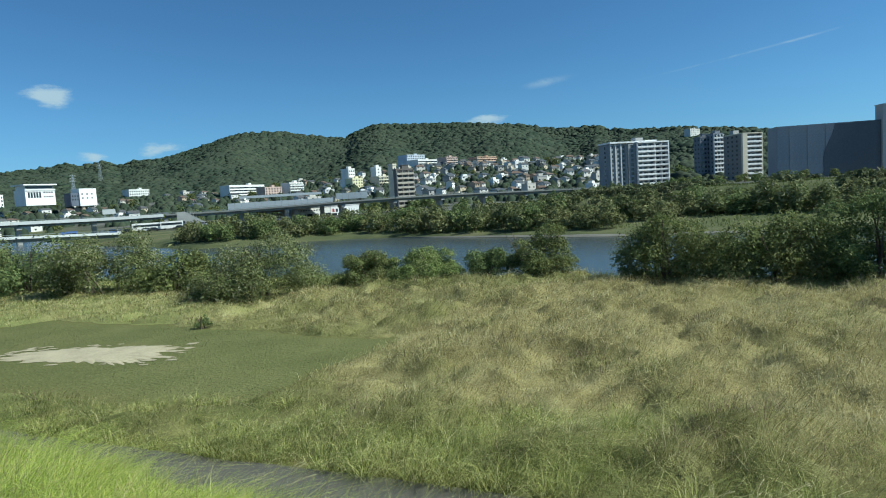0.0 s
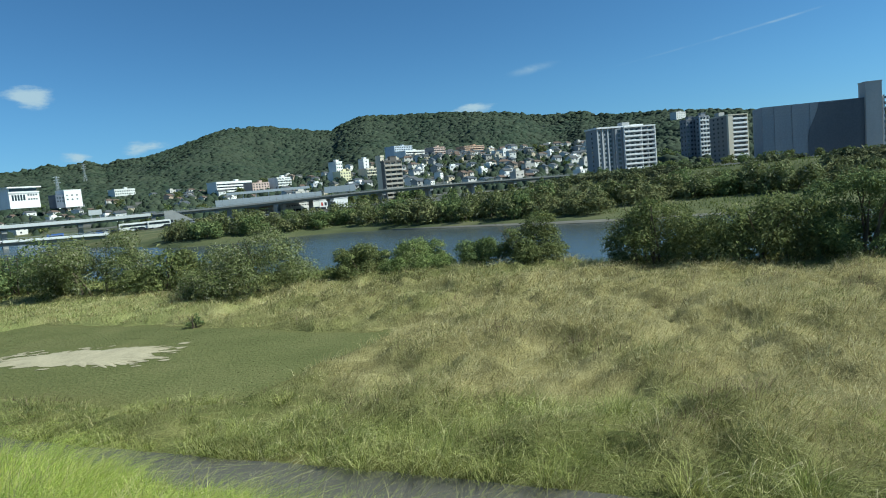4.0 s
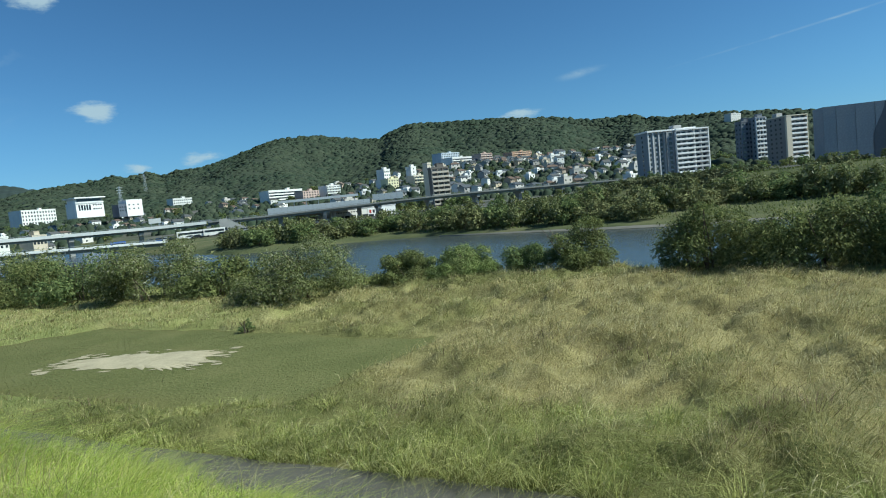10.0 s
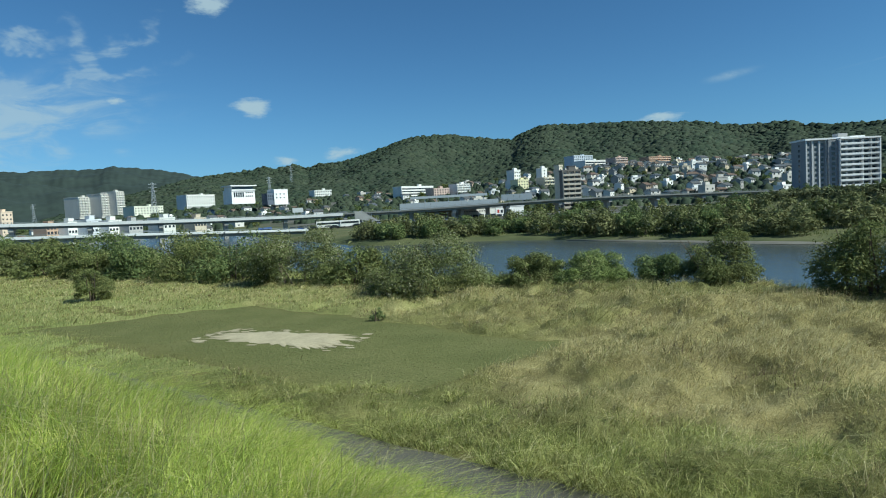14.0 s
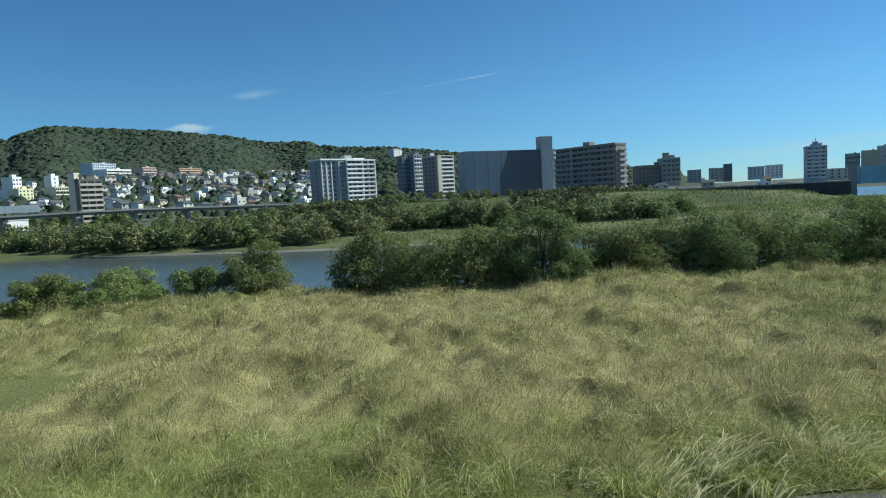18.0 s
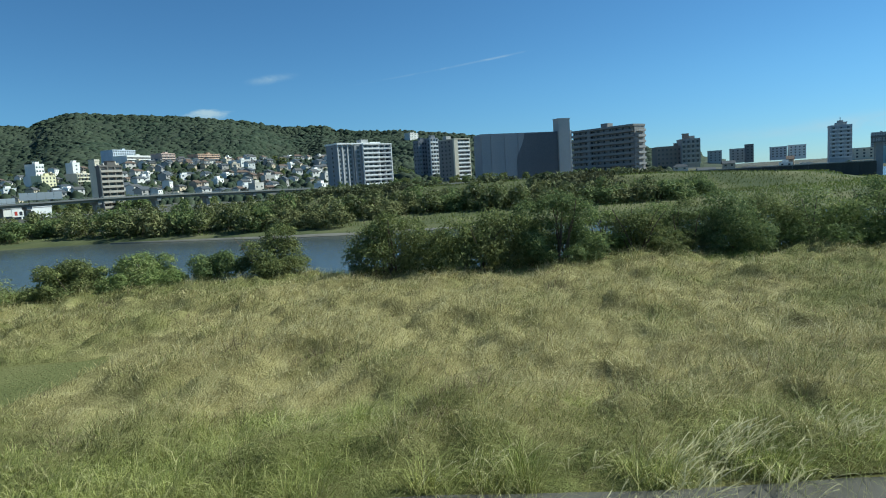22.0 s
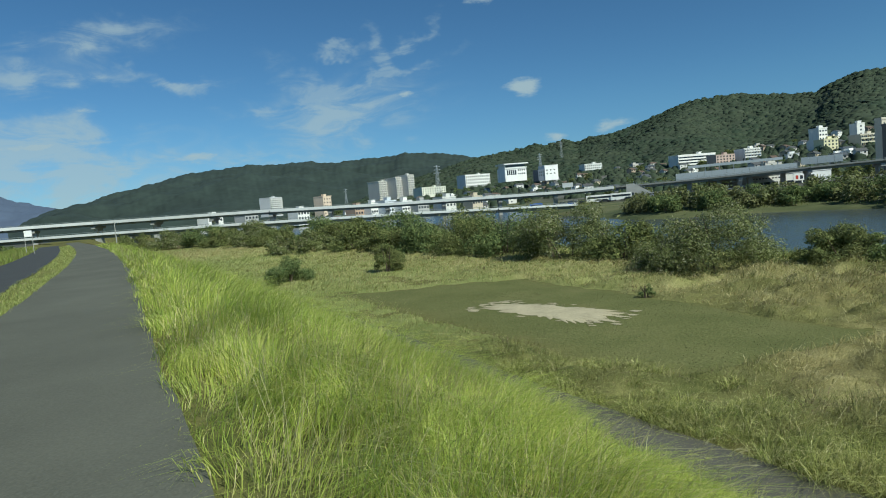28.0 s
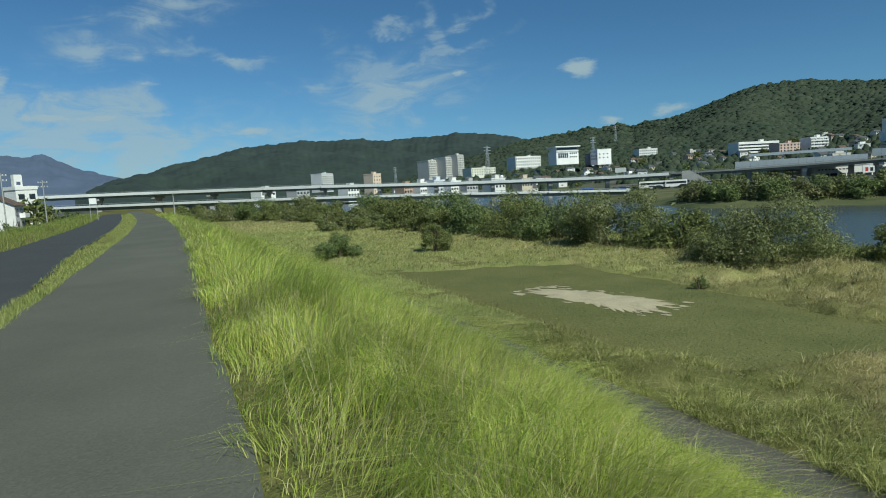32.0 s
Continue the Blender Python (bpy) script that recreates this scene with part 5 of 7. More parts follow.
def house_proto(w, dep, h, wall, roofm, label, hip=False, floors=2, frames=False, flat=False):
    """A small house: walls, pitched roof with eaves, windows with frames, a door, a balcony."""
    ob = tagged(new("house"), label, "house", "hillside houses")
    V = [(-w / 2, 0, -2), (w / 2, 0, -2), (w / 2, dep, -2), (-w / 2, dep, -2), (-w / 2, 0, h), (w / 2, 0, h), (w / 2, dep, h), (-w / 2, dep, h), (-w / 2, dep / 2, h + dep * 0.26), (w / 2, dep / 2, h + dep * 0.26)]
    F = [(0, 1, 5, 4), (2, 3, 7, 6), (1, 2, 6, 9, 5), (3, 0, 4, 8, 7)] if not flat else [(0, 1, 5, 4), (2, 3, 7, 6), (1, 2, 6, 5), (3, 0, 4, 7)]
    part("wall", mesh_from("wall", V, F, paint(wall)), ob)
    e, t, rise = 0.5, 0.18, dep * 0.26
    k = w * 0.22 if hip else -e
    zz = h - e * rise / (dep / 2)
    R = [(-w / 2 - e, -e, zz), (w / 2 + e, -e, zz), (w / 2 + e, dep + e, zz), (-w / 2 - e, dep + e, zz), (-w / 2 + k, dep / 2, h + rise), (w / 2 - k, dep / 2, h + rise)]
    R += [(x, y, z + t) for x, y, z in R]
    RF = [(0, 4, 5, 1), (2, 5, 4, 3), (6, 7, 11, 10), (8, 9, 10, 11), (0, 1, 7, 6), (2, 3, 9, 8), (1, 5, 11, 7), (5, 2, 8, 11), (3, 4, 10, 9), (4, 0, 6, 10)]
    if hip:
        RF += [(7, 8, 11), (9, 6, 10)]
    if flat:
        R = None
        part("roof", boxes("roof", [(-w / 2 - 0.25, w / 2 + 0.25, -0.25, dep + 0.25, h - 0.01, h + 0.5), (-w / 4, w / 5, dep * 0.3, dep * 0.8, h + 0.5, h + 2.4)], paint(wall)), ob)
    else:
        part("roof", mesh_from("roof", R, RF, roofm), ob)
    for i in range(floors):
        z = i * h / floors + 0.8
        for x in (-w * 0.28, w * 0.25) if frames or i else (-w * 0.1,):
            o = put("window", window(1.5, 1.25), ob, x, 0, z)
            if frames:
                part("window_frame", window_frame(1.5, 1.25), o)
    put("window", window(1.0, 1.0), ob, w / 2, dep * 0.5, h * 0.55, 90)
    if frames:
        put("balcony", boxes("balcony", [(-1.6, 1.6, -1.0, -0.01, 0, 0.12), (-1.6, 1.6, -1.05, -0.95, 0.12, 1.0), (-1.6, -1.5, -0.95, -0.01, 0.12, 1.0), (1.5, 1.6, -0.95, -0.01, 0.12, 1.0)], paint(WHITE)), ob, w * 0.25, 0, h / 2)
    return ob

# ---- high-rise blocks across the river ----
BRIGHT = (0.88, 0.87, 0.85)


def width(az0, az1, d):
    return d * math.radians(az1 - az0)


def elev2(d, el):
    return 5.2 + d * math.tan(radians(el))


def tower_a():
    """Stepped ten-storey block with white balconies and a grey side."""
    d, base = 386, 2.0
    ob = root("highrise", 18.75, d, base, 34, "ten-storey apartment block with white balconies and grey stair tower", "apartment building", "riverside highrises")
    h, fl = 29.6, 11
    sh = h / fl
    part("wall", boxes("wall", [(-19, -8, 2.5, 15, -3, h - 1), (-8, -3, 0.5, 15, -3, h - 1.5), (-3, 18, 0, 14, -3, h - 1.4)], paint((0.3, 0.31, 0.32))), ob)
    part("roof", boxes("roof", [(-19.6, 4, 1.2, 15.5, h - 1, h - 0.1), (-3, 18.4, -1.6, 14.4, h - 1.4, h - 0.6)], paint(BRIGHT)), ob, "white roof slab")
    put("stair_house", boxes("stair_house", [(-2.5, 2.5, 0, 5, 0, 3.2)], paint(GREY)), ob, 4, 7, h - 0.8)
    put("stair_house", boxes("stair_house", [(-4, 4, 0, 4, 0, 1.6)], paint(BRIGHT)), ob, 12, 7, h - 0.8)
    bal = boxes("balcony", [(-3, 9, -1.6, 0, 0, 0.2), (-3, 9, -1.7, -1.5, 0.2, 1.15), (-3, -2.8, -1.5, 0, 0.2, sh - 0.1), (8.8, 9, -1.5, 0, 0.2, sh - 0.1)], paint(BRIGHT))
    rail = boxes("balcony", [(9.2, 17.6, -1.4, 0, 0, 0.2), (9.2, 17.6, -1.5, -1.35, 0.2, 1.1), (13.2, 13.4, -1.35, 0, 0.2, sh - 0.1), (17.4, 17.6, -1.35, 0, 0.2, sh - 0.1)], paint((0.66, 0.66, 0.65)))
    for i in range(fl - 1):
        z = i * sh + 1
        put("balcony", bal, ob, 0, 0, z, label="white balcony front")
        put("balcony", rail, ob, 0, 0, z, label="grey balcony front")
        for x in (-0.6, 3.0, 6.6, 11.2, 15.2):
            put("window", window(2.4, 1.9), ob, x, 0, z + 0.3)
        for x in (-17.5, -13.5, -10):
            put("window", window(1.3, 1.5), ob, x, 2.5, z + 0.6)
        put("window", window(1.8, 1.6), ob, -5.5, 0.5, z + 0.6)
        put("window", window(1.2, 1.3), ob, -19, 8, z + 0.6, -90)
    for x in (-18.6, -15.4, -11.8, -8.2):
        put("pilaster", cached("pil_a", lambda: boxes("pilaster", [(-0.35, 0.35, -0.5, 0, -1, h - 1.2)], paint((0.62, 0.62, 0.61)))), ob, x, 2.5, 0)
    put("pilaster", boxes("pilaster", [(-0.3, 0.3, -1.6, 0, -1, h - 1.6)], paint(BRIGHT)), ob, 18, 0, 0)


def tower_b():
    d = 430
    ob = root("highrise", 27.1, d, 2.5, 40, "slim eleven-storey block with cream end frame and balconies", "apartment building", "riverside highrises")
    h, fl = 30.5, 11
    sh = h / fl
    part("wall", boxes("wall", [(-4, 10, 0, 16, -3, h)], paint((0.25, 0.24, 0.23))), ob)
    part("roof", boxes("roof", [(-4.3, 10.3, -1.6, 16.3, h, h + 0.6)], paint(CREAM)), ob)
    part("end_frame", boxes("end_frame", [(-4.2, -0.8, -1.5, -0.01, -2, h), (9.6, 10.3, -1.5, -0.01, -2, h)], paint(CREAM)), ob, "cream concrete end frame")
    bal = boxes("balcony", [(-0.8, 9.6, -1.4, -0.01, 0, 0.25), (-0.8, 9.6, -1.5, -1.3, 0.25, 1.25)], paint(BRIGHT))
    for i in range(fl):
        put("balcony", bal, ob, 0, 0, i * sh)
        for x in (1.2, 4.4, 7.6):
            put("window", window(2.2, 1.8), ob, x, 0, i * sh + 0.35)
        for y in (4, 8, 12):
            put("window", window(1.4, 1.2), ob, -4, y, i * sh + 0.8, -90)
    put("stair_house", boxes("stair_house", [(-2, 2, 0, 4, 0, 2.4)], paint(GREY)), ob, -1, 8, h + 0.6)


def tower_c():
    d = 470
    for az, w, h, wall, turn, lab in ((23.95, 8, 33.5, (0.22, 0.23, 0.25), 20, "dark grey slim apartment tower with white stair strip"), (24.95, 7.5, 35.0, (0.3, 0.31, 0.33), 20, "narrow grey apartment tower with white balconies")):
        block("highrise", az, d, w, 7, h, 2.0, wall, lab, group="riverside highrises", turn=turn + 16, balcony=BRIGHT if az > 24 else None, bays=3, side_bays=2)
    block("hilltop_block", 23.2, 1150, 30, 12, 10, elev2(1150, 3.98), (0.62, 0.61, 0.58), "white flat-roofed building on the wooded hill", "building", turn=60, floors=3, bays=5)


def slabs():
    """Two long slabs end to end along the far levee: one draped in grey netting, one with open galleries."""
    x0, y0 = bearing(29.3, 372)
    x1, y1 = bearing(37.25, 398)
    L = math.hypot(x1 - x0, y1 - y0)
    ang = math.degrees(math.atan2(y1 - y0, x1 - x0))
    ob = tagged(new("netted_slab_block"), "long ten-storey slab block wrapped in grey scaffold netting", "apartment building", "long slab blocks")
    ob.matrix_basis = pose(x0, y0, 3.0, 0, 0, ang)
    h = 28.3
    part("wall", boxes("wall", [(0.4, L - 0.2, 0.6, 12, -3, h - 0.6)], paint((0.3, 0.29, 0.27))), ob)
    net = plain("grey_scaffold_netting", (0.36, 0.37, 0.385), 0.9, vary=0.25, scale=0.06, grain=1.2, relief=0.2, streak=(1, 1, 0.12))
    n = 20
    for i in range(n):
        a, b = L * i / n, L * (i + 1) / n
        put("netting_panel", cached("net", lambda: boxes("netting_panel", [(0.02, L / n - 0.02, 0, 0.12, -2.5, h)], net)), ob, a, 0.12 * math.sin(i * 2.1), 0)
    # shade over the right part of the netting, painted as a dark curved-edged sheet
    shade_net = plain("netting_shade_paint", (0.13, 0.14, 0.155), 0.9, vary=0.2, scale=0.06, grain=1.2, relief=0.2, streak=(1, 1, 0.12))
    edge = [(L * (0.36 + 0.11 * t ** 1.6 + 0.012 * math.sin(t * 9)), -2.4 + (h + 2.1) * t) for t in np.linspace(0, 1, 14)] + [(L * 0.58, h - 0.5), (L * 0.66, h + 0.05), (L - 0.2, h + 0.05), (L - 0.2, -2.4)]
    n2 = len(edge)
    V = [(x, y, z) for y in (-0.24, -0.17) for x, z in edge]
    part("shade_sheet", mesh_from("shade_sheet", V, [tuple(range(n2 - 1, -1, -1)), tuple(range(n2, 2 * n2))] + [(i, (i + 1) % n2, n2 + (i + 1) % n2, n2 + i) for i in range(n2)], shade_net), ob, "dark overlay sheet that paints shade across the netting")
    part("netting_end", boxes("netting_end", [(-0.15, 0.0, 0.1, 12.1, -2.5, h)], net), ob)
    part("roof", boxes("roof", [(0, L, 0.3, 12.2, h - 0.6, h + 0.1)], paint((0.2, 0.2, 0.2))), ob)
    part("stair_tower", boxes("stair_tower", [(L - 8.8, L - 0.9, -1.6, -0.3, -3, h + 7.4), (L - 8.8, L - 0.9, -0.3, 5, h + 0.1, h + 7.4), (L - 9.0, L - 0.7, -1.8, 5.2, h + 7.4, h + 7.9)], paint((0.46, 0.45, 0.43))), ob)
    put("stair_strip", boxes("stair_strip", [(0, 0.9, -0.8, 1.5, -3, h + 0.4)], paint((0.6, 0.6, 0.6))), ob, L - 0.1, 0, 0, label="pale vertical stair strip")
    # second slab
    x2, y2 = bearing(37.5, 321)
    x3, y3 = bearing(42.75, 299)
    L2 = math.hypot(x3 - x2, y3 - y2)
    a2 = math.degrees(math.atan2(y3 - y2, x3 - x2))
    ob = tagged(new("gallery_slab_block"), "long nine-storey grey-brown slab block with open access galleries", "apartment building", "long slab blocks")
    ob.matrix_basis = pose(x2, y2, 2.2, 0, 0, a2)
    h, fl = 22.8, 9
    sh = h / fl
    wall = (0.3, 0.285, 0.27)
    part("wall", boxes("wall", [(0, L2, 0.2, 8, -3, h)], paint(wall)), ob)
    part("roof", boxes("roof", [(-0.2, L2 + 0.2, -0.9, 8.2, h, h + 0.9)], paint((0.3, 0.28, 0.26))), ob)
    rail = boxes("gallery", [(0, L2, -1.2, 0.19, 0, 0.18), (0, L2, -1.3, -1.15, 0.18, 1.2)], paint(wall))
    for i in range(fl):
        put("gallery", rail, ob, 0, 0, i * sh)
        for k in range(10):
            x = (k + 0.5) * L2 / 10
            put("window", window(1.0, 1.4), ob, x - 0.9, 0.2, i * sh + 0.9)
            if k % 3 == 1:
                # solid dark panels give the open gallery bays their deep shade
                put("gallery_shade_panel", cached("gop", lambda: boxes("gallery_shade_panel", [(-0.45, 0.45, -1.34, -1.31, 0, 0.75)], GLASS)), ob, x + 1.0, 0, i * sh + 1.25)
                put("gallery_shade_panel", CACHE["gop"], ob, x - 1.9, 0, i * sh + 1.25)
        put("gallery_screen", cached("gscr", lambda: boxes("gallery_screen", [(0, 1.6, -1.28, -1.16, 1.2, sh)], paint(wall))), ob, L2 * 0.28, 0, i * sh)
        put("balcony", cached("ebal", lambda: boxes("balcony", [(0, 1.2, 0, 5.6, 0, 0.2), (1.1, 1.25, 0, 5.6, 0.2, 1.1)], paint((0.4, 0.38, 0.36)))), ob, L2 + 0.01, 1.5, i * sh)
    put("stair_house", boxes("stair_house", [(-2, 2, 0, 4, 0, 2.2)], paint(wall)), ob, L2 * 0.45, 4, h + 0.9)


tower_a()
tower_b()
tower_c()
slabs()

# ---- downstream skyline ----
SK = "downstream skyline"
block("stepped_block", 45.9, 500, 24, 16, 13.0, 7.0, BROWN, "brown apartment block with a rooftop tower", group=SK, turn=15, floors=4, bays=8)
block("stepped_block", 47.3, 498, 13, 14, 17.5, 7.0, (0.4, 0.38, 0.36), "grey-brown apartment block end with balconies", group=SK, turn=15, floors=5, bays=4, balcony=(0.5, 0.48, 0.45))
put_tower = root("rooftop_tower", 47.0, 500, 24.9, 15, "square rooftop tank tower on the brown block", "tower", SK)
part("tank_house", boxes("tank_house", [(-1.9, 1.9, 2, 6, 0, 4.2), (-2.2, 2.2, 1.7, 6.3, 4.2, 4.6)], paint(BROWN)), put_tower)
for az, d, w, h, base, col, fl, lab in (
        (49.2, 800, 14, 12, 8.6, GREY, 4, "far grey slab of flats"), (50.9, 820, 15, 13, 8.6, GREY, 4, "far grey row of flats"),
        (51.8, 800, 8, 17, 8.2, DARKGREY, 5, "far dark stair-tower block"), (53.9, 850, 17, 12, 9, (0.5, 0.52, 0.54), 4, "far pale slab of flats"), (55.2, 860, 18, 13, 9, WHITE, 4, "far white slab of flats"),
        (58.1, 520, 13, 22, 4.5, (0.5, 0.51, 0.53), 8, "grey-white tower block with balconies"), (59.6, 640, 15, 8, 3, CREAM, 3, "low cream office building"),
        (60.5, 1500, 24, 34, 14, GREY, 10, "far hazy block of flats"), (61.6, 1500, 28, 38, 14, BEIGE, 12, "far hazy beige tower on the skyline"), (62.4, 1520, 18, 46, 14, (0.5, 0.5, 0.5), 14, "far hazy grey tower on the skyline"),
        # blue-grey walls from here on have the distance haze mixed into their colour
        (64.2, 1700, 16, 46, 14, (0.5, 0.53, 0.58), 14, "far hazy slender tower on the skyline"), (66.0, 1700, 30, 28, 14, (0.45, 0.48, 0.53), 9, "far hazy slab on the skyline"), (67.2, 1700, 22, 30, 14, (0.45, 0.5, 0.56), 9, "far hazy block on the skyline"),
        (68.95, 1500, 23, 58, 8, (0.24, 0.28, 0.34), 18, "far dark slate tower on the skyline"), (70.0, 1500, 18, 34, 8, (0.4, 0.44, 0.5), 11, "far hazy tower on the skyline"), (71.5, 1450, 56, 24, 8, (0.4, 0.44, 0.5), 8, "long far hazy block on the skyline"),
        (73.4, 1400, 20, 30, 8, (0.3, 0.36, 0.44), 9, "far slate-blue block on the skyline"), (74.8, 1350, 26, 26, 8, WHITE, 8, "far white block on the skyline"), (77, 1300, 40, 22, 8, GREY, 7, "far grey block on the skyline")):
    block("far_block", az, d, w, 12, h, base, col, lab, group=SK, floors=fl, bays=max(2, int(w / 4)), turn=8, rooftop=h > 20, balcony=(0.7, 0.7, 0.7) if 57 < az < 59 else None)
put("crown", boxes("crown", [(-3, 3, 2, 8, 0, 2), (-1.6, 1.6, 3, 7, 2, 3.6), (-0.2, 0.2, 4, 4.4, 3.6, 6)], paint(GREY)), root("tower_crown", 58.1, 520, 27.0, 8, "stepped rooftop crown with a mast", "tower", SK), 0, 0, 0)

# ---- viaducts ----
STEEL = plain("galvanised_steel", (0.5, 0.52, 0.53), 0.45, 0.6, vary=0.12, relief=0)
PARAPET = plain("white_parapet", (0.55, 0.57, 0.56), 0.7, vary=0.12, scale=0.2, grain=2, relief=0.05, streak=(1, 1, 0.2))
GIRDER = plain("grey_green_girder", (0.2, 0.23, 0.23), 0.6, vary=0.2, scale=0.2, grain=2, relief=0.05)
BARRIER = plain("pale_noise_barrier", (0.46, 0.5, 0.52), 0.6, vary=0.1, scale=0.3, grain=2, relief=0.05)


def viaduct(name, knots, label, wide, span, deep, rail_h, pier_to, pier_w, side=None, rail=None, skirt=0.3):
    """An elevated road over knots (bearing, distance, height of the road): girders, deck, parapets and piers, span by span."""
    az = np.array([k[0] for k in knots], float)
    px = np.array([bearing(k[0], k[1]) for k in knots])
    run = np.concatenate([[0], np.cumsum(np.hypot(*np.diff(px, axis=0).T))])
    at = np.arange(0, run[-1], span)
    xs, ys, zs = (np.interp(at, run, v) for v in (px[:, 0], px[:, 1], np.array([k[2] for k in knots])))
    ob = tagged(new(name), label, "viaduct")
    for i in range(len(at) - 1):
        a, b = Vector((xs[i], ys[i], zs[i])), Vector((xs[i + 1], ys[i + 1], zs[i + 1]))
        L = (b - a).length
        m = Matrix.Translation(a) @ (b - a).to_track_quat("X", "Z").to_matrix().to_4x4()
        key = (name, round(L, 1))
        for nm, items, mat in (("girder", [(0, L, -wide * 0.32, -wide * 0.2, -deep, -0.35), (0, L, wide * 0.2, wide * 0.32, -deep, -0.35)], GIRDER),
                               ("deck", [(-0.05, L - 0.05, -wide / 2, wide / 2, -0.35, 0)], CONCRETE),
                               ("parapet", [(0, L - 0.1, -wide / 2 - 0.25, -wide / 2, -skirt, rail_h)], side or PARAPET),
                               ("parapet", [(0, L - 0.1, wide / 2, wide / 2 + 0.25, -skirt, rail_h)], side or PARAPET),
                               ("handrail", [(0, L - 0.1, -wide / 2 - 0.17, -wide / 2 - 0.08, rail_h + 0.35, rail_h + 0.45)] + [(k, k + 0.1, -wide / 2 - 0.17, -wide / 2 - 0.08, rail_h, rail_h + 0.35) for k in np.arange(0.5, L - 0.6, 3.0)], rail or STEEL)):
            part(nm, boxes(nm, items, mat), ob).matrix_basis = m
        gz = max(float(ground_height(np.array(xs[i]), np.array(ys[i]))), -4.5)
        top = zs[i] - deep
        if top - gz > 0.8 and i % pier_to == 0:
            o = part("pier", boxes("pier", [(-pier_w / 2, pier_w / 2, -wide * 0.2, wide * 0.2, gz - 1 - top, -1.0), (-pier_w / 2, pier_w / 2, -wide * 0.42, wide * 0.42, -1.0, 0)], CONCRETE), ob)
            o.matrix_basis = pose(xs[i], ys[i], top, 0, 0, math.degrees(math.atan2(b.y - a.y, b.x - a.x)))
    return ob


def elev(d, el):
    return 5.2 + d * math.tan(radians(el))


viaduct("expressway_viaduct", [(a, d, elev(d, e)) for a, d, e in ((-112, 330, 1.2), (-89, 300, 1.05), (-70, 300, 0.93), (-55, 270, 0.72), (-44, 265, 0.36), (-30, 270, 0.05), (-23, 273, 0.05))], "long elevated expressway with white parapets on concrete piers", 10.5, 24, 1.5, 0.45, 1, 1.6, PARAPET, GIRDER, 0.7)
# the same viaduct carries on here with darker grey parapets
viaduct("grey_viaduct", [(a, d, elev(d, e)) for a, d, e in ((-23.2, 273, 0.05), (-17, 276, 0.05), (-6, 283, 0.28), (0, 295, 0.3), (8, 320, 0.16), (16, 352, 0.0))], "dark grey stretch of the viaduct running past the hillside town", 9.0, 24, 1.3, 0.35, 1, 1.6, plain("grey_parapet", (0.2, 0.21, 0.205), 0.7, vary=0.15, scale=0.2, grain=2, relief=0.05), GIRDER)
viaduct("river_bridge", [(a, d, elev(d, e)) for a, d, e in ((-100, 270, 0.4), (-70.4, 205, 0.02), (-55.3, 185, -0.3), (-42.4, 182, -0.68), (-32, 190, -1.05), (-24, 205, -1.3))], "low road bridge with a pale parapet across the river", 8.5, 26, 1.2, 0.3, 3, 1.4, None, GIRDER)


def junction():
    ob = root("toll_gate_deck", -13.6, 290, elev(290, 0.1), 0, "raised expressway ramp with pale noise barriers and a long flat roof", "ramp")
    w = 46
    n = 16
    for i in range(n):
        put("barrier_panel", cached("bpan", lambda: boxes("barrier_panel", [(0.03, w / n - 0.03, -0.1, 0.05, 0, 2.9)], BARRIER)), ob, -w / 2 + i * w / n, -2.0, 0.1)
    put("deck", boxes("deck", [(-w / 2, w / 2, -1.9, 8, -0.8, 0.0)], CONCRETE), ob, 0, 0, 0.05)
    put("roof", boxes("roof", [(-18, 18, 4, 12, 5.2, 5.9), (-18.3, 18.3, 3.6, 4.0, 4.9, 6.0)], BARRIER), ob, 0, 0, 0)
    for k in range(7):
        put("column", cached("tcol", lambda: boxes("column", [(-0.2, 0.2, 0, 0.4, 0.0, 5.2)], STEEL)), ob, -17 + k * 5.6, 7, 0)
    for k in range(4):
        put("pier", cached("tpier", lambda: boxes("pier", [(-0.9, 0.9, 1, 5, -7.5, -0.8)], CONCRETE)), ob, -18 + k * 12, 0, 0)
    ob2 = root("noise_wall", -7.4, 292, elev(292, 0.55), 0, "pale noise barrier section on the expressway", "noise barrier")
    for i in range(5):
        put("barrier_panel", CACHE["bpan"], ob2, -7 + i * w / n, 0, -0.4)
    ob3 = root("overhead_sign", -27.35, 268, elev(268, 0.1), 0, "blank white sign board above the expressway", "sign")
    put("board", boxes("board", [(-2.2, 2.2, 0, 0.15, 1.4, 3.3)], PARAPET), ob3, 0, 0, 0)
    for x in (-1.5, 1.5):
        put("post", boxes("post", [(-0.1, 0.1, 0.15, 0.35, 0, 3.2)], STEEL), ob3, x, 0, 0)


junction()


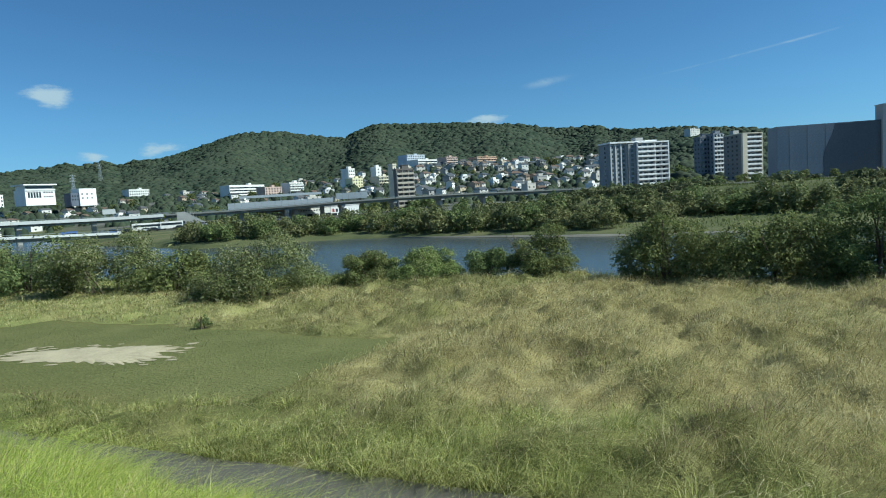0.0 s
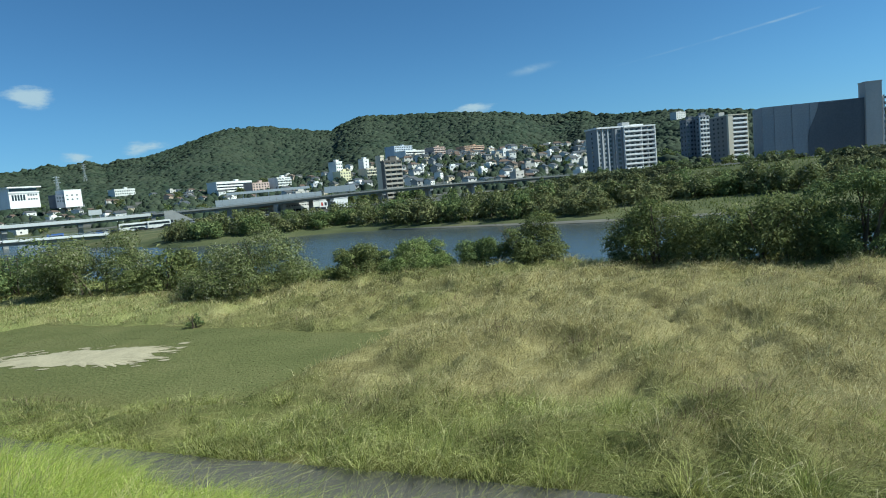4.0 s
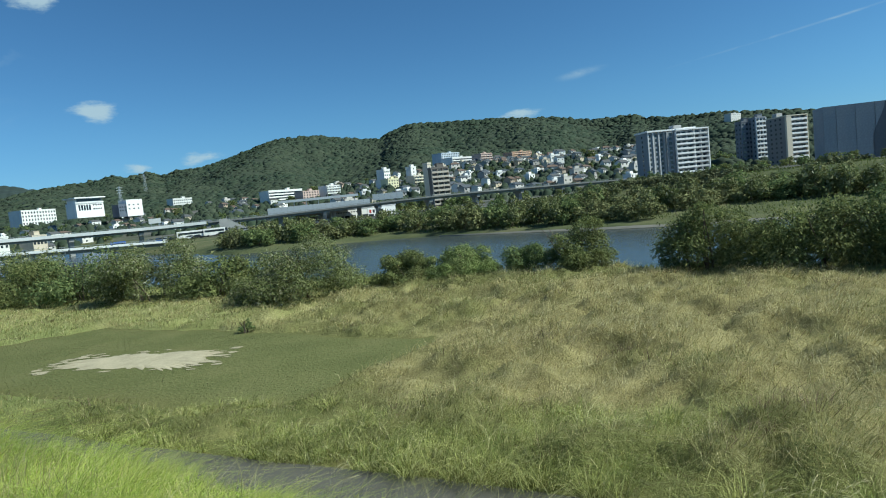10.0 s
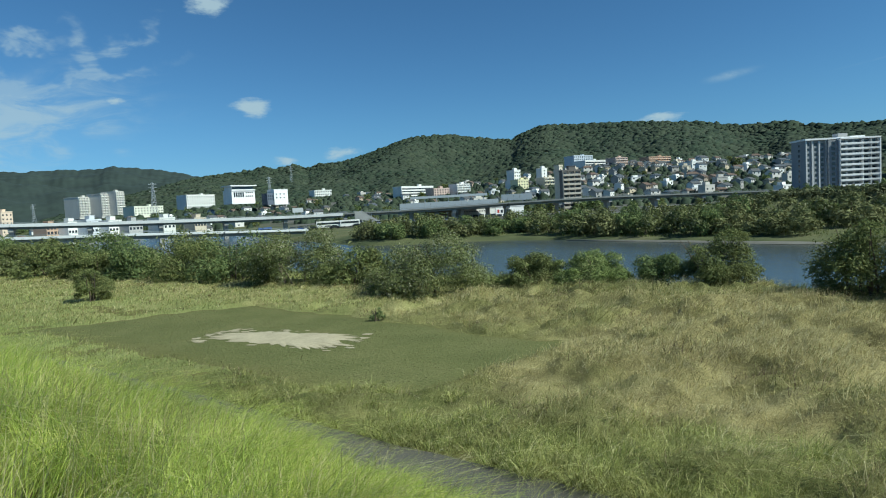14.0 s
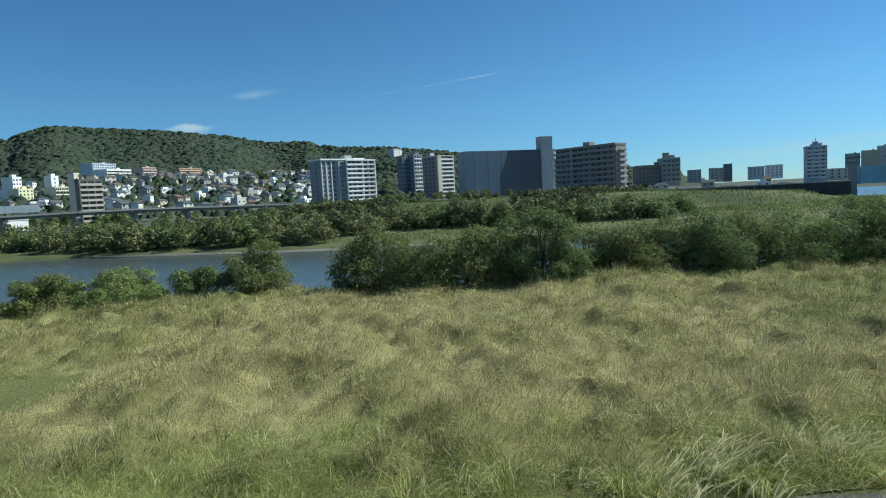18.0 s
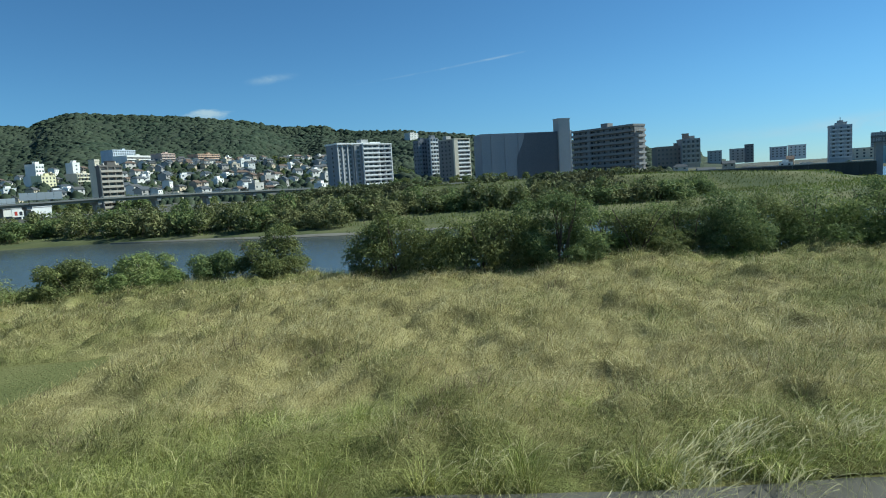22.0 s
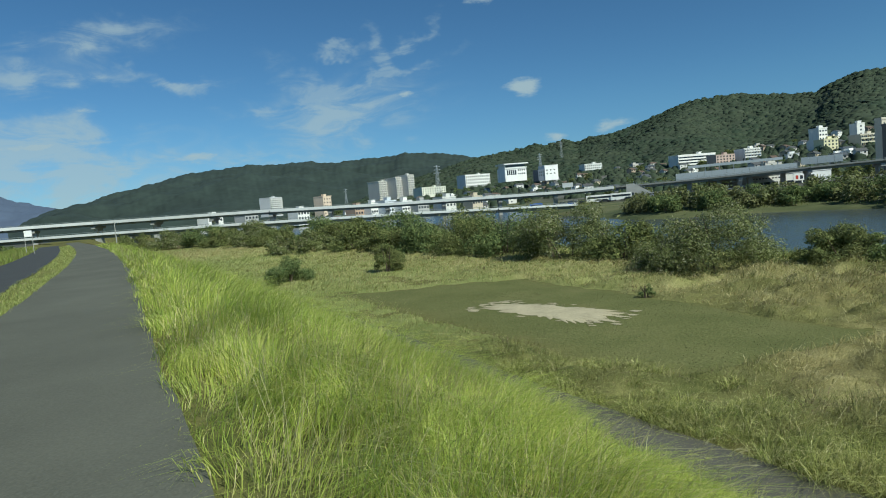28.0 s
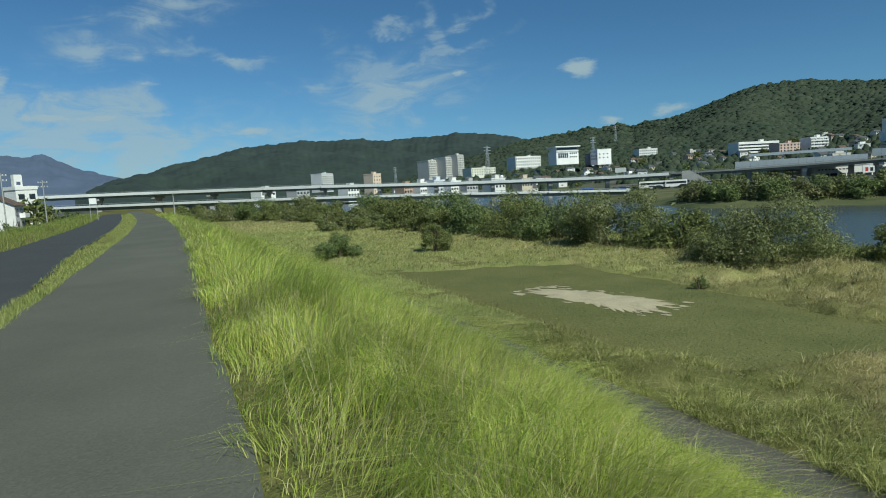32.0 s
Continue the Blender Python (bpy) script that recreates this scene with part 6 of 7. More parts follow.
def store():
    d = 302
    b = -0.3
    ob = root("roadside_store", -9.7, d, b, 22, "long white flat-roofed store with a dark-lettered sign band", "store")
    w, h = 34, 5.0
    part("wall", boxes("wall", [(-w / 2, w / 2, 0, 18, -2, h)], paint(WHITE)), ob)
    part("roof", boxes("roof", [(-w / 2 - 0.3, w / 2 + 0.3, -0.3, 18.3, h, h + 0.4)], paint((0.6, 0.6, 0.6))), ob)
    for k in range(8):
        put("window", window(2.6, 1.5), ob, -w / 2 + 2.2 + k * 2.6 * 1.2, 0, 0.5)
    ink = plain("sign_ink", (0.03, 0.035, 0.05), 0.6, vary=0.1, relief=0)
    red = plain("sign_red", (0.45, 0.06, 0.05), 0.6, vary=0.1, relief=0)
    part("sign_band", boxes("sign_band", [(2, w / 2, -0.12, -0.01, 1.6, h - 0.2)], paint((0.82, 0.82, 0.81))), ob)
    put("sign_mark", boxes("sign_mark", [(-0.5, 0.5, -0.05, 0, 0, 1.6)], red), ob, 3.4, -0.13, 2.2)
    for k, bw in enumerate((1.1, 0.3, 1.1, 1.2)):
        put("sign_bar", boxes("sign_bar", [(-bw / 2, bw / 2, -0.05, 0, 0, 1.5)], ink), ob, 5.2 + k * 1.5, -0.13, 2.2)
    for k in range(9):
        put("sign_bar", cached("sbar", lambda: boxes("sign_bar", [(-0.35, 0.35, -0.05, 0, 0, 0.5)], ink)), ob, -14 + k * 1.3, -0.02, 3.4)
    # parking deck next to it
    ob = root("parking_deck", -14.4, 298, -0.3, 0, "beige open parking deck with three levels", "parking garage")
    for i in range(3):
        put("parapet", cached("pkp", lambda: boxes("parapet", [(-6.4, 6.4, 0, 0.2, 0, 0.95), (-6.4, 6.4, 0.2, 14, 0, 0.2)], paint(BEIGE))), ob, 0, 0, 0.7 + i * 1.55)
    for x in (-6.2, -2.1, 2.1, 6.2):
        for y in (0.5, 7, 13):
            put("column", cached("pkc", lambda: boxes("column", [(-0.2, 0.2, 0, 0.4, -2, 4.7)], CONCRETE)), ob, x, y, 0)
    # ramp stair
    ob = root("stair_ramp", -21.0, 262, 0.2, 0, "grey concrete pedestrian ramp up to the viaduct", "stairs")
    V = [(-6, 0, -2), (6, 0, -2), (6, 0, 0.4), (-3, 0, 6), (-6, 0, 6)]
    V += [(x, 2.4, z) for x, y, z in V]
    part("ramp_wall", mesh_from("ramp_wall", V, [(0, 1, 2, 3, 4), (9, 8, 7, 6, 5), (0, 5, 6, 1), (1, 6, 7, 2), (2, 7, 8, 3), (3, 8, 9, 4), (4, 9, 5, 0)], CONCRETE), ob)
    for k in range(9):
        put("baluster", cached("bal_s", lambda: boxes("baluster", [(-0.05, 0.05, 0, 0.1, 0, 1.0)], STEEL)), ob, -3 + k, 0.1, 6 - k * 0.62)
    # no hole in the wall: a dark panel paints the opening's shade
    put("opening", boxes("opening", [(-1.2, 1.2, -0.02, 0.2, 0, 2.2)], GLASS), ob, -4.4, 0, 0.2)


store()


# ---- parked vehicles ----
TYRE = plain("tyre_rubber", (0.02, 0.02, 0.02), 0.9, vary=0.1, relief=0)


def wheel_mesh():
    V, F = [], []
    for k in range(12):
        a = 6.2832 * k / 12
        V += [(0.32 * math.cos(a), -0.1, 0.32 * math.sin(a)), (0.32 * math.cos(a), 0.1, 0.32 * math.sin(a))]
    for k in range(12):
        a, b = 2 * k, 2 * ((k + 1) % 12)
        F.append((a, b, b + 1, a + 1))
    F += [tuple(range(0, 24, 2)), tuple(range(23, 0, -2))]
    return mesh_from("wheel", V, F, TYRE)


def car_proto(colour, label, long=4.3, tall=1.45):
    ob = tagged(new("car"), label, "car", "parked cars")
    body = material("car_paint", 0.3, 0.2, 0.5)
    body[2].inputs["Base Color"].default_value = (*colour, 1)
    V, F = [], []
    prof = [(-long / 2, 0.3), (-long / 2, 0.75), (-long * 0.3, 0.85), (long * 0.36, 0.85), (long / 2, 0.72), (long / 2, 0.3)]
    for y in (-0.85, 0.85):
        V += [(x, y, z) for x, z in prof]
    n = len(prof)
    F = [tuple(range(n - 1, -1, -1)), tuple(range(n, 2 * n))] + [(i, (i + 1) % n, n + (i + 1) % n, n + i) for i in range(n)]
    part("body", mesh_from("body", V, F, body[0]), ob)
    cab = [(-long * 0.36, 0.852), (-long * 0.2, tall - 0.05), (long * 0.2, tall - 0.05), (long * 0.4, 0.852)]
    V = [(x, y, z) for y in (-0.75, 0.75) for x, z in cab]
    F = [(3, 2, 1, 0), (4, 5, 6, 7)] + [(i, (i + 1) % 4, 4 + (i + 1) % 4, 4 + i) for i in range(4)]
    part("window_band", mesh_from("window_band", V, F, GLASS), ob)
    part("car_roof", boxes("car_roof", [(-long * 0.2, long * 0.2, -0.74, 0.74, tall - 0.048, tall)], body[0]), ob)
    for x in (-long * 0.3, long * 0.3):
        for y in (-0.8, 0.8):
            put("wheel", cached("wheel", wheel_mesh), ob, x, y, 0.32)
    return ob


def parked():
    rng = np.random.default_rng(8)
    kinds = [((0.75, 0.75, 0.75), "white hatchback parked by the viaduct"), ((0.03, 0.03, 0.035), "black saloon parked by the viaduct"), ((0.35, 0.36, 0.38), "silver car parked by the viaduct"), ((0.08, 0.15, 0.4), "blue compact car parked by the viaduct")]
    made = []
    for i in range(30):
        az = -31 + i * 0.62 + rng.uniform(-0.12, 0.12)
        d = 255 + rng.uniform(-2, 10)
        m = pose(*bearing(az, d), ground_at(az, d), 0, 0, -az + rng.choice([0, 90]))
        k = int(rng.choice([0, 0, 1, 2, 2, 3]))
        got = [o for kk, o in made if kk == k]
        if got:
            copy_thing(got[0], m)
        else:
            ob = car_proto(*kinds[k])
            ob.matrix_basis = m
            made.append((k, ob))
    for az, L, col, lab in ((-24.6, 11, WHITE, "white bus parked below the viaduct"), (-22.8, 8, WHITE, "white box truck parked below the viaduct"), (-30.3, 5, (0.06, 0.14, 0.42), "blue tarpaulin-covered truck below the viaduct")):
        d = 258
        ob = root("parked_truck", az, d, ground_at(az, d), 4, lab, "truck", "parked trucks")
        part("body", boxes("body", [(-L / 2, L / 2, -1.2, 1.2, 0.5, 3.1)], paint(col)), ob)
        part("window_band", boxes("window_band", [(-L / 2 + 0.4, L / 2 - 0.4, -1.23, -1.2, 1.7, 2.5)], GLASS), ob)
        for x in (-L * 0.3, L * 0.33):
            put("wheel", cached("wheel", wheel_mesh), ob, x, -1.1, 0.32)
            put("wheel", CACHE["wheel"], ob, x, 1.1, 0.32)


parked()

# ---- hillside town ----
TB = "town blocks"
block("hospital_block", -1.25, 847.5, 31.5, 21, 17.25, elev(847.5, 2.9), (0.55, 0.6, 0.66), "pale blue-grey hospital block with a window grid", "building", TB, floors=6, bays=10, win=(1.6, 1.7), turn=40)
block("striped_block", -0.2, 810, 33, 24, 18, elev(810, 2.3), WHITE, "white terraced block with dark window bands", "building", TB, band=WHITE, floors=6, turn=40)
block("pink_block", 2.0, 795, 18.6, 18, 23.25, elev(795, 2.0), PINK, "pinkish apartment block with balconies", group=TB, balcony=(0.7, 0.55, 0.47), turn=40)
block("orange_block", 5.2, 817.5, 33, 18, 15.9, elev(817.5, 2.38), ORANGE, "orange-tan apartment block with pale balconies", group=TB, balcony=(0.72, 0.5, 0.36), floors=6, turn=40)
block("white_hall", 8.2, 705, 13.5, 21, 18, elev(705, 1.4), WHITE, "tall plain white gabled building", "building", TB, floors=4, bays=3, turn=40)
block("dark_tower_block", -2.4, 330, 9.6, 8, 21.5, -0.3, (0.17, 0.155, 0.14), "nine-storey dark block with beige balcony bands", group=TB, balcony=(0.5, 0.45, 0.38), floors=9, bays=3, turn=22)
block("stair_tower", -3.3, 333, 2.4, 4, 24.5, -0.3, CREAM, "tall cream stair tower beside the beige block", "tower", TB, floors=8, bays=1, win=(0.6, 1.0), rooftop=False, turn=40)
block("white_tower", -7.2, 630, 8.1, 12, 20.25, elev(630, 1.3), WHITE, "slim white tower house", group=TB, floors=6, bays=3, turn=40)
block("yellow_block", -6.7, 627, 13.5, 12, 11.25, elev(627, 1.2), (0.75, 0.7, 0.45), "pale yellow low apartment block", group=TB, floors=4, bays=4, turn=40)
block("cream_block", -4.2, 648, 18, 13.5, 13.5, elev(648, 1.1), CREAM, "cream apartment block with small balconies", group=TB, floors=4, bays=5, balcony=(0.7, 0.66, 0.5), turn=40)
block("white_tower", -4.75, 667.5, 7.5, 9, 13.5, elev(667.5, 2.0), WHITE, "slim white tower house", group=TB, floors=4, bays=1, turn=40)
block("striped_flats", -16.4, 675, 45, 15, 11.4, elev(675, 1.2), WHITE, "long white striped row of flats", group=TB, band=WHITE, floors=4, turn=40)
block("pink_flats", -14.2, 645, 21, 13.5, 7.5, elev(645, 1.2), PINK, "low salmon-pink flats on the hillside", group=TB, floors=3, bays=6, turn=40)
block("white_flats", -12.2, 660, 18, 13.5, 10.5, elev(660, 1.25), WHITE, "white low flats with balconies", group=TB, floors=4, bays=5, balcony=WHITE, turn=40)
block("white_school", -25.0, 840, 25.5, 15, 9.6, elev(840, 1.6), (0.7, 0.7, 0.66), "long low white school building", "building", TB, floors=3, bays=9, turn=30)
block("ornate_block", -35.4, 900, 45, 21, 17.25, elev(900, 1.2), WHITE, "white building with arched window rows", "building", TB, floors=4, bays=12, win=(1.8, 2.4), turn=38)
block("shopping_hall", -39.5, 780, 39, 18, 9, elev(780, 0.85), (0.72, 0.72, 0.6), "low white and yellow hall", "building", TB, floors=3, bays=10, turn=40)
block("grey_apartments", -44.0, 840, 22.5, 21, 21.75, elev(840, 0.95), (0.62, 0.6, 0.55), "grey-beige apartment tower with balcony rows", group=TB, balcony=(0.78, 0.76, 0.7), bays=6, turn=44)
block("grey_apartments", -42.5, 837, 19.5, 21, 24.75, elev(837, 0.95), (0.62, 0.6, 0.55), "grey-beige apartment tower with balcony rows", group=TB, balcony=(0.78, 0.76, 0.7), bays=5, turn=44)
block("grey_apartments", -41.6, 834, 12, 18, 27, elev(834, 0.95), (0.64, 0.62, 0.57), "tallest grey-beige apartment tower of the group", group=TB, balcony=(0.78, 0.76, 0.7), bays=4, turn=44)
block("white_flats", -53.8, 900, 26.4, 18, 22.5, elev(900, 0.35), (0.6, 0.61, 0.62), "grey-white flats with long balconies", group=TB, balcony=WHITE, floors=8, turn=52)
block("peach_flats", -49.3, 640, 12, 13, 18, 4, (0.72, 0.58, 0.45), "peach-coloured narrow block of flats", group=TB, floors=5, bays=3, turn=48)
for i, (az, w, h, col, lab) in enumerate(((-46.4, 9, 5, ORANGE, "low orange shop building"), (-45.0, 8, 6, WHITE, "white low building with dark windows"), (-43.6, 10, 7, (0.6, 0.63, 0.66), "pale grey low office"), (-42.1, 9, 6, WHITE, "white low office"), (-40.6, 10, 5, GREY, "grey low workshop"), (-38.2, 12, 6, (0.66, 0.66, 0.62), "off-white low warehouse"), (-35.6, 9, 5, BEIGE, "beige low shop"), (-51.5, 10, 6, WHITE, "white low building"), (-56, 11, 6, GREY, "grey low building"), (-59, 12, 7, WHITE, "white low flats"))):
    block("low_building", az, 400, w, 9, h, 2.2, col, lab + " beyond the bridge", "building", "buildings beyond the bridge", floors=2, bays=4, turn=44)


def flat_roof_hall():
    ob = root("hilltop_hall", -31.9, 650, elev(650, 1.75), 28, "white hall with a wide overhanging flat roof", "building", TB)
    part("wall", boxes("wall", [(-12.5, 12.5, 0, 18, -4, 9.5), (-11.5, 11.5, 1, 17, 9.5, 13.5)], paint(BRIGHT)), ob)
    part("window_band", boxes("window_band", [(-11.3, 11.3, 0.85, 1.0, 10.6, 13.0)], GLASS), ob)
    part("roof", boxes("roof", [(-14, 14, -2, 19, 13.5, 14.5), (-12.9, 12.9, -0.4, 0, 9.3, 10.2)], paint(BRIGHT)), ob)
    for k in range(5):
        put("window", window(1.7, 5.0), ob, -9.5 + k * 2.3, 0, 2.6)
    for k in range(4):
        put("window", window(1.3, 1.4), ob, 3.4 + k * 2.2, 0, 6.4)
        put("window", window(1.3, 1.4), ob, 3.4 + k * 2.2, 0, 2.8)
    put("lintel", boxes("lintel", [(-12.4, 12.4, -0.3, -0.02, 0, 0.3)], paint((0.3, 0.3, 0.3))), ob, 0, 0, 8.4)
    ob = root("white_box_building", -28.9, 640, elev(640, 1.55), 28, "white windowless building with a dark annex", "building", TB)
    part("wall", boxes("wall", [(-5, 10, 0, 14, -4, 10.8)], paint(BRIGHT)), ob)
    part("annex", boxes("annex", [(-12, -5, 1.0, 13, -4, 7.5)], paint((0.12, 0.14, 0.18))), ob)
    part("roof", boxes("roof", [(-5.2, 10.2, -0.2, 14.2, 10.8, 11.3)], paint(BRIGHT)), ob)
    for k in range(3):
        for i in range(2):
            put("window", window(1.2, 1.5), ob, -10.5 + k * 2.2, 1.0, 1 + i * 3)
            put("window", window(1.4, 1.2), ob, -2.5 + k * 4.2, 0, 2.2 + i * 3.6)


flat_roof_hall()


def pylon(az, d, base, h, label):
    ob = root("power_pylon", az, d, base, 20, label, "pylon", "power pylons")
    w = h * 0.09
    def beam(a, b, t=0.14):
        a, b = Vector(a), Vector(b)
        L = (b - a).length
        q = (b - a).to_track_quat("X", "Z").to_matrix().to_4x4()
        return [tuple((Matrix.Translation(a) @ q) @ Vector(v)) for v in ((0, -t, -t), (L, -t, -t), (L, t, -t), (0, t, -t), (0, -t, t), (L, -t, t), (L, t, t), (0, t, t))]
    def mesh(name, beams):
        V, F = [], []
        for bm_ in beams:
            o = len(V)
            V += bm_
            F += [tuple(o + i for i in q) for q in ((0, 3, 2, 1), (4, 5, 6, 7), (0, 1, 5, 4), (1, 2, 6, 5), (2, 3, 7, 6), (3, 0, 4, 7))]
        return mesh_from(name, V, F, STEEL)
    for sx, sy in ((-1, -1), (1, -1), (1, 1), (-1, 1)):
        part("leg", mesh("leg", [beam((sx * w, sy * w, -2), (sx * w * 0.12, sy * w * 0.12, h))]), ob)
    n = 9
    br = []
    for i in range(n):
        t0, t1 = i / n, (i + 1) / n
        a, b = w * (1 - 0.88 * t0), w * (1 - 0.88 * t1)
        for s in (-1, 1):
            br += [beam((-a, s * a, t0 * h), (b, s * b, t1 * h), 0.09), beam((a, s * a, t0 * h), (-b, s * b, t1 * h), 0.09)]
    part("bracing", mesh("bracing", br), ob)
    for k in (0.72, 0.83, 0.94):
        part("crossarm", mesh("crossarm", [beam((-h * 0.13, 0, h * k), (h * 0.13, 0, h * k)), beam((-h * 0.13, 0, h * k), (0, 0, h * (k + 0.035)), 0.08), beam((h * 0.13, 0, h * k), (0, 0, h * (k + 0.035)), 0.08)]), ob)


pylon(-39.1, 700, elev(700, 0.9), 32, "steel lattice power pylon behind the bridge")
pylon(-29.65, 760, elev(760, 1.8), 25, "steel lattice power pylon above the white hall")
pylon(-27.7, 1500, elev(1500, 3.1), 38, "steel lattice power pylon on the wooded ridge")
pylon(-47.6, 1100, elev(1000, 0.8), 26, "far steel lattice power pylon before the mountains")


def hillside_houses():
    rng = np.random.default_rng(21)
    spec = [((0.66, 0.64, 0.6), ROOF_GREY, "off-white two-storey house with grey tiled roof", False), ((0.62, 0.59, 0.53), ROOF_BROWN, "off-white house with brown tiled roof", True), ((0.56, 0.48, 0.35), ROOF_GREY, "cream house with grey tiled roof", True), ((0.36, 0.35, 0.33), ROOF_BLUE, "grey house with slate-blue roof", False), ((0.66, 0.64, 0.6), ROOF_BLUE, "pale grey house with slate-blue roof", True), ((0.42, 0.34, 0.26), ROOF_BROWN, "tan house with brown roof", False), ((0.74, 0.73, 0.69), ROOF_GREY, "tall white narrow house with grey roof", False), ((0.8, 0.79, 0.76), ROOF_GREY, "white flat-roofed house with a roof room", 2), ((0.6, 0.54, 0.43), ROOF_GREY, "cream flat-roofed house with a roof room", 2), ((0.5, 0.48, 0.44), ROOF_GREY, "grey-white three-storey flat-roofed house", 2)]
    protos = [house_proto(rng.uniform(7, 10), rng.uniform(6.5, 8.5), 5.6 if i not in (6, 9) else 8.4, wl, rf, lab, hip == 1, flat=hip == 2) for i, (wl, rf, lab, hip) in enumerate(spec)]
    used = [0] * len(protos)
    placed = []
    def place(az, d, spin):
        x, y = bearing(az, d)
        if any((x - a) ** 2 + (y - b) ** 2 < 82 for a, b in placed):
            return
        placed.append((x, y))
        k = int(rng.choice(len(protos), p=[0.17, 0.12, 0.12, 0.14, 0.12, 0.11, 0.09, 0.06, 0.035, 0.035]))
        m = pose(x, y, ground_at(az, d), 0, 0, -az + spin)
        k2 = 0.8 if az < -12 else 1.0
        m = m @ Matrix.Diagonal((k2 * rng.uniform(0.75, 1.35), k2 * rng.uniform(0.75, 1.15), k2 * rng.uniform(0.7, 1.15), 1))
        if used[k]:
            copy_thing(protos[k], m)
        else:
            protos[k].matrix_basis = m
            used[k] = 1
    for _ in range(215):
        az = rng.uniform(-3, 16.2)
        place(az, rng.uniform(0, 1) ** 0.7 * 380 + 460, rng.uniform(25, 75))
    for _ in range(62):
        az = rng.uniform(-23, -3)
        place(az, rng.uniform(520, 840), rng.uniform(20, 65))
    for _ in range(56):
        place(rng.uniform(-41, -20), rng.uniform(430, 740), rng.uniform(10, 60))
    for _ in range(22):
        place(rng.uniform(-60, -41), rng.uniform(430, 760), rng.uniform(20, 60))
    for _ in range(10):
        place(rng.uniform(43.5, 56), rng.uniform(380, 520), rng.uniform(-10, 30))
    for k, p in enumerate(protos):
        if not used[k]:
            place(10 + k, 400, 10)


hillside_houses()


def town_trees():
    """Broadleaf trees between the houses and along the levee road."""
    rng = np.random.default_rng(31)
    protos = []
    for i, (m, nm) in enumerate(((LEAF_MID, "mid-green"), (LEAF_DARK, "dark green"))):
        ob = tagged(new("town_tree"), f"{nm} broadleaf tree among the houses", "tree", "town trees")
        v, f = tube([(0, 0, -1), (0.05, 0, 2), (0.0, 0.1, 4.5)], [0.35, 0.25, 0.12])
        part("trunk", mesh_from("trunk", v, f, BARK, True), ob)
        co, q = crown(rng, 8, 8, 7.5, 22, 430, 0.9)
        co[:, 2] += 0.6
        part("crown", raw_mesh("crown", co, q, m), ob)
        protos.append(ob)
    spots = [(rng.uniform(-24, 16.5), rng.uniform(0, 1) ** 0.8 * 420 + 440) for _ in range(70)] + [(rng.uniform(-62, -20), rng.uniform(400, 800)) for _ in range(50)] + [(rng.uniform(-24, 8), rng.uniform(310, 420)) for _ in range(40)]
    spots += [(rng.uniform(20.5, 25.5), rng.uniform(500, 560)) for _ in range(14)] + [(rng.uniform(29, 45), rng.uniform(255, 278)) for _ in range(22)] + [(rng.uniform(8, 33), rng.uniform(215, 300)) for _ in range(44)] + [(rng.uniform(44, 60), rng.uniform(330, 440)) for _ in range(20)] + [(rng.uniform(-98, -74), rng.uniform(130, 320)) for _ in range(18)]
    for i, (az, d) in enumerate(spots):
        s = rng.uniform(0.55, 1.15) * (0.5 if d < 301 and 0 < az < 45 else 1.0)
        m = pose(*bearing(az, d), ground_at(az, d) - 0.2, 0, 0, rng.uniform(0, 360))
        p = protos[int(rng.integers(0, 2))]
        if i < 2:
            p = protos[i]
            p.matrix_basis = m @ Matrix.Diagonal((s, s, s, 1))
        else:
            copy_thing(p, m).scale = (s, s, s)


town_trees()


# ---- weir with lifting gates, wall and road bridge downstream ----
def weir():
    ob = tagged(new("weir"), "river weir with four grey gate piers and blue lifting gates", "weir")
    blue = plain("blue_gate_paint", (0.36, 0.54, 0.62), 0.5, vary=0.15, scale=0.2, grain=3, relief=0.05)
    d0 = 216
    xs = [bearing(a, d0 + i * 3) for i, a in enumerate((60.5, 62.95, 65.45, 67.9))]
    ang = math.degrees(math.atan2(xs[-1][1] - xs[0][1], xs[-1][0] - xs[0][0]))
    ob.matrix_basis = pose(*xs[0], WATER, 0, 0, ang)
    L = math.hypot(xs[-1][0] - xs[0][0], xs[-1][1] - xs[0][1])
    grey = paint((0.3, 0.3, 0.3))
    for i in range(4):
        p = put("pier", cached("wpier", lambda: boxes("pier", [(-0.85, 0.85, -1.0, 1.4, -4, 10.6)], grey)), ob, i * L / 3, 0, 0)
        part("gate_house", cached("whouse", lambda: boxes("gate_house", [(-1.5, 1.5, -1.6, 2.0, 12.0, 12.5), (-1.4, 1.4, -1.5, 1.9, 10.6, 10.9), (-1.3, -1.1, -1.4, -1.2, 10.9, 12.0), (1.1, 1.3, -1.4, -1.2, 10.9, 12.0), (-1.3, -1.1, 1.6, 1.8, 10.9, 12.0), (1.1, 1.3, 1.6, 1.8, 10.9, 12.0)], paint(DARKGREY))), p)
        if i < 3:
            g = put("gate", cached("wgate", lambda: boxes("gate", [(0.86, L / 3 - 0.86, 0.6, 1.0, 4.6, 9.6)], blue)), ob, i * L / 3, 0, 0)
            for k in np.arange(2, L / 3 - 1.5, 1.6):
                part("rib", cached("wrib", lambda: boxes("rib", [(0, 0.25, 0.35, 0.6, 4.6, 9.6)], blue)), g).matrix_basis = pose(k, 0, 0)
    part("sill", boxes("sill", [(-1, L + 1, -1, 5, -3, 0.15)], CONCRETE), ob)


weir()


